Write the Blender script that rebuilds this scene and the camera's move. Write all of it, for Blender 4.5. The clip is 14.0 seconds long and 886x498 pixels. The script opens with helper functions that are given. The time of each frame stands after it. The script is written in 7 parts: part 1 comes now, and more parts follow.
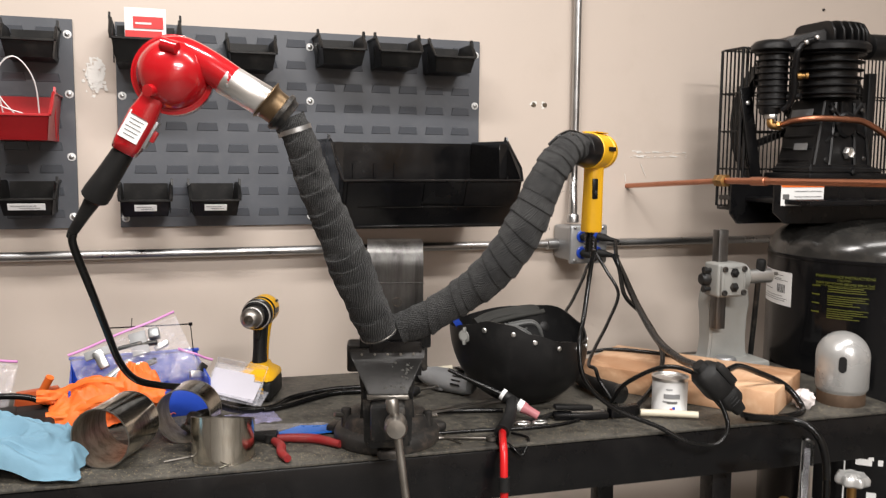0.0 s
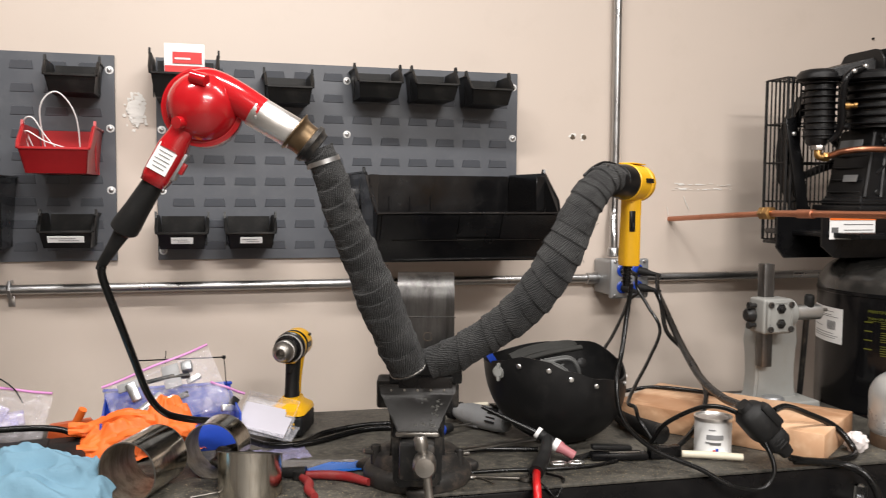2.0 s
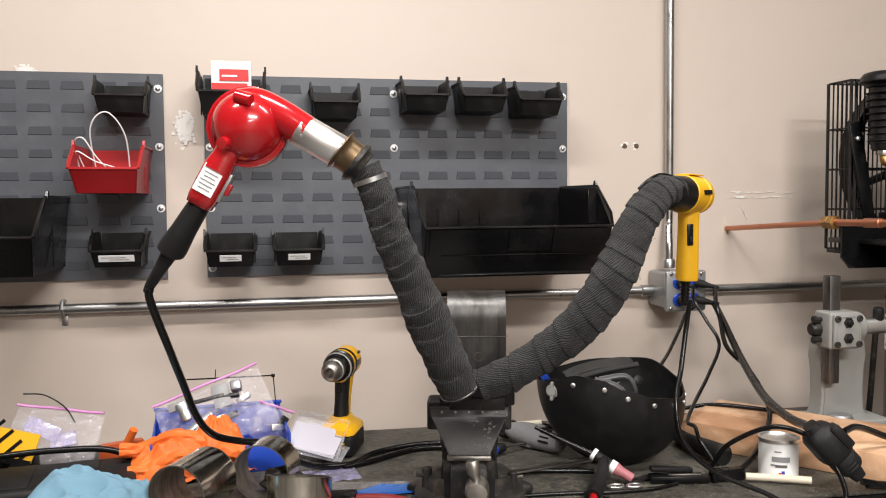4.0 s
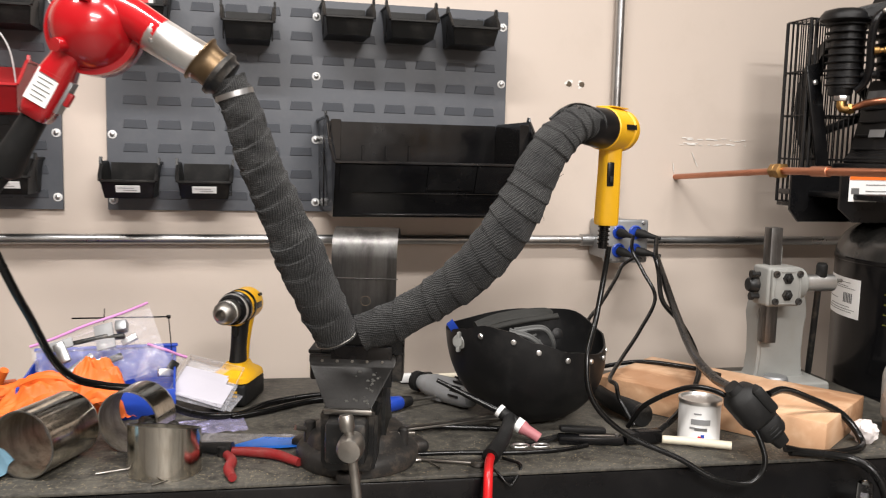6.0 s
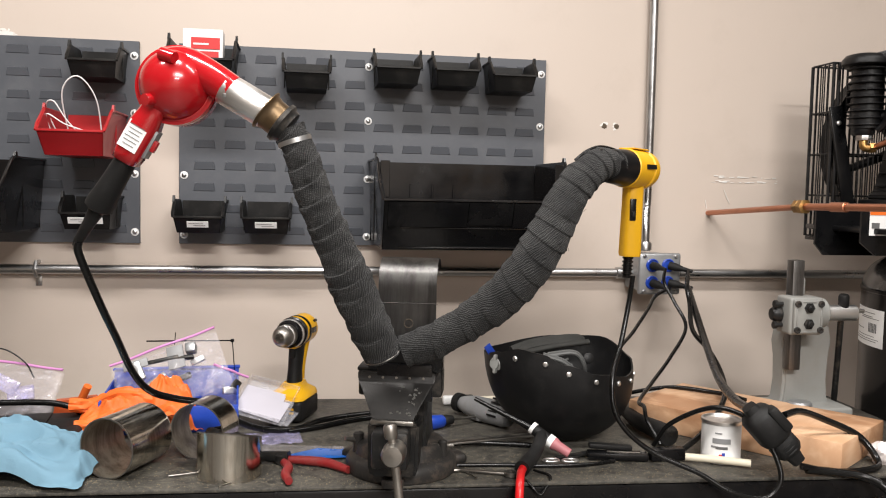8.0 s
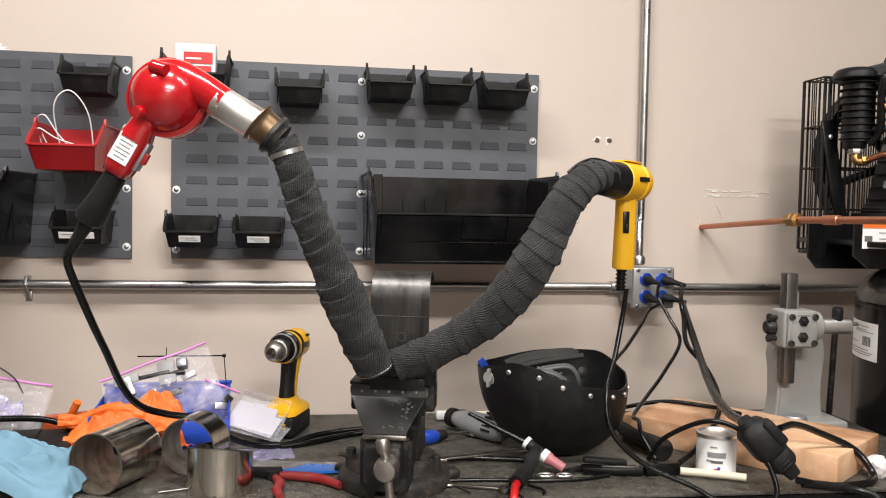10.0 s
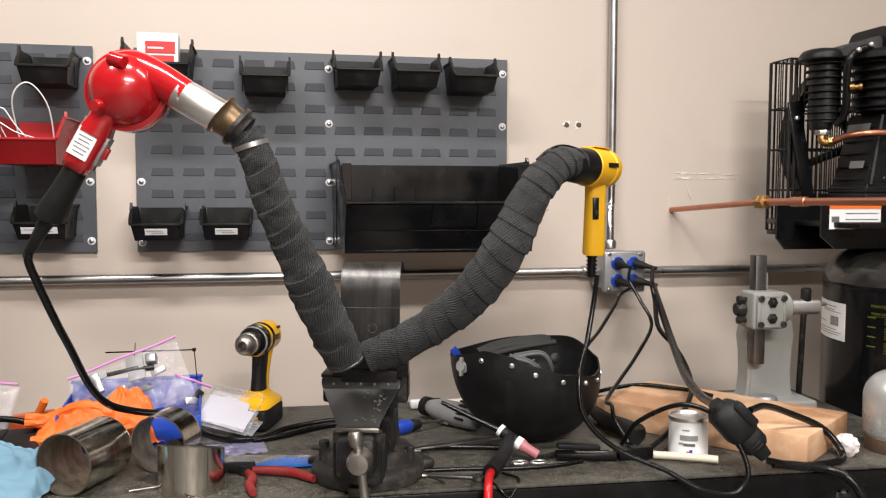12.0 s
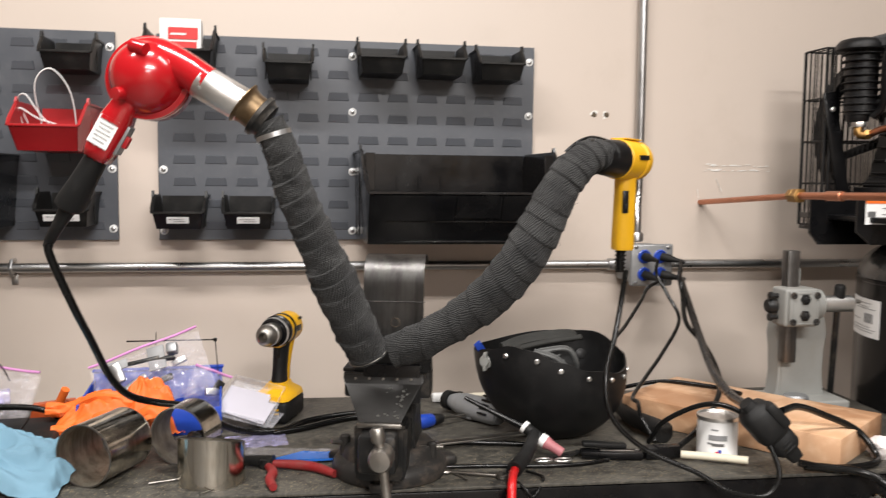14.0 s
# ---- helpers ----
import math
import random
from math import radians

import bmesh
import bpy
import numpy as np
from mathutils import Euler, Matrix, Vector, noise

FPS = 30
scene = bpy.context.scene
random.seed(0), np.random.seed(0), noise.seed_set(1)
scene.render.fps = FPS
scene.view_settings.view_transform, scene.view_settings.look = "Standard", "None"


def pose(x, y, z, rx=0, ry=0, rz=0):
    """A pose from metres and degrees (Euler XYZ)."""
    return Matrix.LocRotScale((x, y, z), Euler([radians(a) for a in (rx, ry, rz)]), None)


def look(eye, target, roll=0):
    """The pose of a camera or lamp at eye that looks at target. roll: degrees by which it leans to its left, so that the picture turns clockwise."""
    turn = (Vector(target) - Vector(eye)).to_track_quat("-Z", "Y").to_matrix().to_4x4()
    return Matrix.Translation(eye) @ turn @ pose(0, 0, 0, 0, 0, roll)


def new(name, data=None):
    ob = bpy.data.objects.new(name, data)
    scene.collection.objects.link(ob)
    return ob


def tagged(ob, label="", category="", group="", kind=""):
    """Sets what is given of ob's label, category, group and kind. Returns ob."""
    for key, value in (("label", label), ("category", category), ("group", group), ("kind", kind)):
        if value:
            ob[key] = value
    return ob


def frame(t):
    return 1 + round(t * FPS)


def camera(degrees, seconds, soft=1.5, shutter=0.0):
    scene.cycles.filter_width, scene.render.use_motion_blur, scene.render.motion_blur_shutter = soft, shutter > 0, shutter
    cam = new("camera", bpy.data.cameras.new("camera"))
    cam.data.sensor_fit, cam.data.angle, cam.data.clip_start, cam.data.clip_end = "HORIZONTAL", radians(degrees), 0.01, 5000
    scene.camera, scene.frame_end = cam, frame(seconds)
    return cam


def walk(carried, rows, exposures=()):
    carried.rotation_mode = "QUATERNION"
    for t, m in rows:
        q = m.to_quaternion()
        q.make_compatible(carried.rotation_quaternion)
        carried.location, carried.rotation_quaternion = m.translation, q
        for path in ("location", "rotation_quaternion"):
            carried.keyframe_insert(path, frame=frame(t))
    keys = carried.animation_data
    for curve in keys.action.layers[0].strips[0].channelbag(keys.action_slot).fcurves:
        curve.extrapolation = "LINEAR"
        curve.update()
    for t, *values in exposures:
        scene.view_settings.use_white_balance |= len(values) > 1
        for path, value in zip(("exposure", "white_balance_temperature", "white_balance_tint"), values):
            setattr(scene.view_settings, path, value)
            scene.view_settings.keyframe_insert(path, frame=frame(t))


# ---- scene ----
cam = camera(54.9, 14.0, soft=1.1, shutter=0.5)
PATH = [
    (0, (-0.029, 0.01, 1.421), (0.603, 1.896, 1.21), 0.5),
    (0.5, (-0.032, 0.011, 1.426), (0.574, 1.91, 1.265), 1.0),
    (1, (-0.02, 0.013, 1.423), (0.588, 1.913, 1.277), 1.1),
    (1.5, (-0.012, 0.025, 1.423), (0.58, 1.93, 1.282), 0.9),
    (2, (0.004, 0.03, 1.417), (0.533, 1.954, 1.285), 0.4),
    (2.5, (0.007, 0.047, 1.434), (0.444, 1.995, 1.321), -0.3),
    (2.7, (0.003, 0.055, 1.435), (0.414, 2.009, 1.324), -0.3),
    (4.8, (0.04, 0.08, 1.42), (0.481, 2.028, 1.296), -1.1),
    (5, (0.095, 0.138, 1.4), (0.553, 2.08, 1.258), -1.5),
    (5.5, (0.202, 0.254, 1.372), (0.684, 2.185, 1.172), -0.4),
    (6, (0.187, 0.175, 1.395), (0.635, 2.111, 1.17), 1.4),
    (6.5, (0.175, 0.084, 1.412), (0.571, 2.034, 1.208), 0.9),
    (7, (0.179, 0.041, 1.409), (0.549, 1.999, 1.241), 1.1),
    (7.5, (0.189, 0.037, 1.392), (0.536, 2.001, 1.242), 1.1),
    (8, (0.185, 0.031, 1.395), (0.509, 2.0, 1.256), 1.2),
    (10.3, (0.19, 0.039, 1.387), (0.534, 2.007, 1.29), 1.1),
    (10.5, (0.193, 0.044, 1.387), (0.553, 2.009, 1.288), 1.2),
    (11, (0.196, 0.044, 1.396), (0.56, 2.008, 1.295), 0.8),
    (11.5, (0.193, 0.035, 1.402), (0.564, 1.998, 1.296), 0.6),
    (12, (0.197, 0.046, 1.397), (0.594, 2.001, 1.261), 0.1),
    (12.5, (0.207, 0.047, 1.396), (0.628, 1.995, 1.236), 0.2),
    (13, (0.209, 0.044, 1.4), (0.641, 1.991, 1.253), 0.1),
    (13.5, (0.21, 0.031, 1.412), (0.631, 1.982, 1.281), -0.1),
    (14, (0.196, 0.078, 1.404), (0.545, 2.04, 1.238), 0.6),
]
walk(cam, [(t, look(eye, target, roll)) for t, eye, target, roll in PATH],
     [(0, 0.02), (2.5, -0.03), (4.8, 0.0), (5.5, 0.15), (6.0, 0.13), (7.0, 0.0), (11.0, 0.03), (14.0, 0.03)])

# ---- world and light ----
world = bpy.data.worlds.new("world")
scene.world = world
world.use_nodes = True
world.node_tree.nodes["Background"].inputs[0].default_value = (0.55, 0.6, 0.7, 1)
world.node_tree.nodes["Background"].inputs[1].default_value = 0.02


def tube_lamp(x, y, z, sx, sy, watts, colour=(1.0, 0.96, 0.93)):
    data = bpy.data.lights.new("ceiling_lamp", "AREA")
    data.shape, data.size, data.size_y, data.energy, data.color = "RECTANGLE", sx, sy, watts, colour
    ob = new("ceiling_lamp", data)
    ob.matrix_world = pose(x, y, z, 0, 0, 0)
    return ob


LAMPS = [(-0.25, 0.9, 1.2, 0.16), (1.35, 0.9, 1.2, 0.16), (0.7, -1.2, 1.2, 0.3), (0.7, -3.4, 1.2, 0.3)]
tube_lamp(-0.25, 0.9, 2.83, 1.2, 0.16, 50)
tube_lamp(1.35, 0.9, 2.83, 1.2, 0.16, 22)
tube_lamp(0.7, -1.2, 2.83, 1.2, 0.3, 150)
tube_lamp(0.7, -3.4, 2.83, 1.2, 0.3, 95)

# ---- materials ----


class Nodes:
    def __init__(self, name):
        self.mat = bpy.data.materials.new(name)
        self.mat.use_nodes = True
        self.tree = self.mat.node_tree
        self.bsdf = self.tree.nodes["Principled BSDF"]
        self.coord = self.tree.nodes.new("ShaderNodeTexCoord")

    def add(self, kind, **values):
        node = self.tree.nodes.new(kind)
        for key, value in values.items():
            node.inputs[key.replace("_", " ")].default_value = value
        return node

    def link(self, a, b):
        self.tree.links.new(a, b)

    def noise(self, scale, detail=4.0, rough=0.6, space="Object", stretch=None):
        n = self.add("ShaderNodeTexNoise", Scale=scale, Detail=detail, Roughness=rough)
        out = self.coord.outputs[space]
        if stretch:
            m = self.add("ShaderNodeMapping", Scale=stretch)
            self.link(out, m.inputs[0])
            out = m.outputs[0]
        self.link(out, n.inputs["Vector"])
        return n.outputs["Fac"]

    def ramp(self, fac, stops):
        r = self.tree.nodes.new("ShaderNodeValToRGB")
        while len(r.color_ramp.elements) < len(stops):
            r.color_ramp.elements.new(0.5)
        for e, (at, c) in zip(r.color_ramp.elements, stops):
            e.position, e.color = at, (*c, 1) if len(c) == 3 else c
        self.link(fac, r.inputs[0])
        return r.outputs[0]

    def mix(self, fac, a, b, blend="MIX"):
        m = self.tree.nodes.new("ShaderNodeMix")
        m.data_type, m.blend_type = "RGBA", blend
        for value, slot in ((fac, m.inputs[0]), (a, m.inputs[6]), (b, m.inputs[7])):
            if hasattr(value, "links"):
                self.link(value, slot)
            elif isinstance(value, (int, float)):
                slot.default_value = value
            else:
                slot.default_value = (*value, 1)
        return m.outputs[2]

    def bump(self, height, strength=0.3, distance=0.002):
        b = self.add("ShaderNodeBump", Strength=strength, Distance=distance)
        self.link(height, b.inputs["Height"])
        self.link(b.outputs[0], self.bsdf.inputs["Normal"])

    def set(self, **values):
        for key, value in values.items():
            slot = self.bsdf.inputs[key.replace("_", " ")]
            if hasattr(value, "links"):
                self.link(value, slot)
            elif isinstance(value, tuple) and len(value) == 3:
                slot.default_value = (*value, 1)
            else:
                slot.default_value = value


def surface(name, colour, rough=0.5, metal=0.0, vary=0.25, grain=60.0, relief=0.15, dirt=0.0, dirt_colour=(0.12, 0.1, 0.08), stretch=None, depth=0.001, **more):
    """A worn everyday surface: base colour varied at two scales, uneven gloss, fine relief and patches of dirt."""
    n = Nodes(name)
    fine = n.noise(grain * 4, 5, 0.65, stretch=stretch)
    broad = n.noise(grain * 0.25, 4, 0.6, stretch=stretch)
    dark = tuple(c * (1 - vary) for c in colour)
    light = tuple(min(1, c * (1 + vary * 0.5)) for c in colour)
    col = n.mix(broad, dark, light)
    col = n.mix(n.ramp(fine, [(0.35, (0.25,) * 3), (0.7, (0, 0, 0))]), col, dark)
    if dirt:
        patch = n.noise(grain * 0.5, 8, 0.7)
        col = n.mix(n.ramp(patch, [(0.5, (0, 0, 0)), (0.72, (dirt,) * 3)]), col, dirt_colour)
    spread = n.ramp(broad, [(0.25, (max(0.02, rough - 0.12),) * 3), (0.75, (min(1, rough + 0.14),) * 3)])
    n.set(Base_Color=col, Roughness=spread, Metallic=metal, **more)
    n.bump(fine, relief, depth)
    return n.mat


def wall_paint():
    n = Nodes("wall_paint")
    peel = n.noise(260, 3, 0.5)
    broad = n.noise(1.3, 3, 0.5)
    smudge = n.noise(5, 7, 0.7)
    col = n.mix(broad, (0.57, 0.49, 0.425), (0.62, 0.535, 0.465))
    col = n.mix(n.ramp(smudge, [(0.55, (0, 0, 0)), (0.8, (0.25,) * 3)]), col, (0.43, 0.36, 0.29))
    n.set(Base_Color=col, Roughness=0.42)
    n.bump(peel, 0.12, 0.001)
    return n.mat


def bench_top_material():
    n = Nodes("bench_top_paint")
    patch = n.noise(7, 8, 0.7)
    spots = n.noise(90, 6, 0.75)
    chips = n.noise(240, 3, 0.6)
    col = n.mix(n.ramp(patch, [(0.35, (0, 0, 0)), (0.7, (1, 1, 1))]), (0.026, 0.025, 0.022), (0.1, 0.092, 0.076))
    col = n.mix(n.ramp(spots, [(0.5, (0, 0, 0)), (0.66, (0.75,) * 3)]), col, (0.15, 0.135, 0.105))
    film = n.noise(22, 7, 0.75)
    col = n.mix(n.ramp(film, [(0.5, (0, 0, 0)), (0.62, (0.8,) * 3)]), col, (0.012, 0.011, 0.01))
    col = n.mix(n.ramp(chips, [(0.63, (0, 0, 0)), (0.7, (0.6,) * 3)]), col, (0.3, 0.25, 0.16))
    n.set(Base_Color=col, Roughness=n.ramp(patch, [(0.3, (0.45,) * 3), (0.7, (0.75,) * 3)]))
    n.bump(spots, 0.6, 0.003)
    return n.mat


def wood_material():
    n = Nodes("pine_wood")
    grain = n.noise(9, 6, 0.6, stretch=(0.6, 9, 9))
    rings = n.add("ShaderNodeTexWave", Scale=14.0, Distortion=5.0, Detail=3.0)
    m = n.add("ShaderNodeMapping", Scale=(0.25, 2.2, 2.2))
    n.link(n.coord.outputs["Object"], m.inputs[0])
    n.link(m.outputs[0], rings.inputs["Vector"])
    col = n.mix(rings.outputs["Fac"], (0.56, 0.33, 0.19), (0.66, 0.43, 0.27))
    col = n.mix(n.ramp(grain, [(0.45, (0, 0, 0)), (0.75, (0.4,) * 3)]), col, (0.52, 0.3, 0.16))
    stain = n.noise(7, 5, 0.6, stretch=(1.0, 0.45, 1.0))
    col = n.mix(n.ramp(stain, [(0.52, (0, 0, 0)), (0.6, (0.75,) * 3)]), col, (0.33, 0.16, 0.075))
    n.set(Base_Color=col, Roughness=0.55)
    n.bump(grain, 0.2, 0.001)
    return n.mat


def wrap_material():
    """Knitted gauze wound in a spiral: stitches run along the sleeve, rows of loops cross them."""
    n = Nodes("wrapped_knit")
    uv = n.coord.outputs["UV"]

    def wave(su, sv, turn, distort, detail):
        w = n.add("ShaderNodeTexWave", Scale=1.0, Distortion=distort, Detail=detail)
        w.inputs["Detail Scale"].default_value = 0.7
        m = n.add("ShaderNodeMapping", Scale=(su, sv, 1.0))
        m.inputs["Rotation"].default_value = (0, 0, turn)
        n.link(uv, m.inputs[0])
        n.link(m.outputs[0], w.inputs["Vector"])
        return w.outputs["Fac"]

    stitch = wave(12.0, 19.0, 1.1, 9.0, 5.0)
    rows = wave(23.0, 7.0, -0.4, 6.0, 4.0)
    fuzz = n.noise(420, 5, 0.75)
    broad = n.noise(20, 5, 0.65)
    grey = n.noise(7, 3, 0.6)
    knit = n.mix(0.55, stitch, rows, "MULTIPLY")
    col = n.mix(n.ramp(knit, [(0.08, (0, 0, 0)), (0.8, (1, 1, 1))]), (0.012, 0.012, 0.012), (0.052, 0.052, 0.051))
    col = n.mix(n.ramp(fuzz, [(0.52, (0, 0, 0)), (0.74, (0.55,) * 3)]), col, (0.13, 0.13, 0.125))
    col = n.mix(n.ramp(broad, [(0.38, (0.7,) * 3), (0.62, (0, 0, 0))]), col, (0.01, 0.01, 0.0105))
    col = n.mix(n.ramp(grey, [(0.5, (0, 0, 0)), (0.75, (0.25,) * 3)]), col, (0.085, 0.085, 0.085))
    n.set(Base_Color=col, Roughness=0.95, Sheen_Weight=0.08, Specular_IOR_Level=0.2)
    h = n.mix(0.4, knit, fuzz)
    n.bump(h, 1.0, 0.0024)
    return n.mat


def brushed_steel(name="brushed_steel", colour=(0.8, 0.76, 0.68), rough=0.15, stain=(0.66, 0.58, 0.46)):
    n = Nodes(name)
    lines = n.noise(40, 4, 0.6, stretch=(9, 9, 0.6))
    # Dark streaks put reflections of a darker room into the steel's colour.
    reflection_streaks = n.noise(30, 5, 0.7, stretch=(1.6, 1.6, 0.12))
    blotch = n.noise(18, 6, 0.65)
    col = n.mix(n.ramp(blotch, [(0.42, (0, 0, 0)), (0.75, (0.7,) * 3)]), colour, stain)
    col = n.mix(n.ramp(reflection_streaks, [(0.44, (0, 0, 0)), (0.62, (0.55,) * 3)]), col, tuple(c * 0.3 for c in stain))
    n.set(Base_Color=col, Metallic=1.0, Roughness=n.ramp(lines, [(0.3, (rough - 0.04,) * 3), (0.7, (rough + 0.06,) * 3)]))
    return n.mat


def clear_plastic(name, tint, alpha, rough=0.12):
    n = Nodes(name)
    crumple = n.noise(38, 4, 0.6)
    crease = n.noise(55, 6, 0.7)
    film = n.ramp(crease, [(0.35, (alpha * 0.35,) * 3), (0.55, (alpha * 0.8,) * 3), (0.68, (min(1, alpha * 2.0),) * 3)])
    n.set(Base_Color=tint, Roughness=rough, Alpha=film, Specular_IOR_Level=0.9)
    n.bump(crumple, 0.35, 0.004)
    return n.mat


def glass_material(name, tint=(0.95, 0.97, 0.97)):
    n = Nodes(name)
    n.set(Base_Color=tint, Roughness=0.03, Transmission_Weight=1.0, IOR=1.3)
    return n.mat


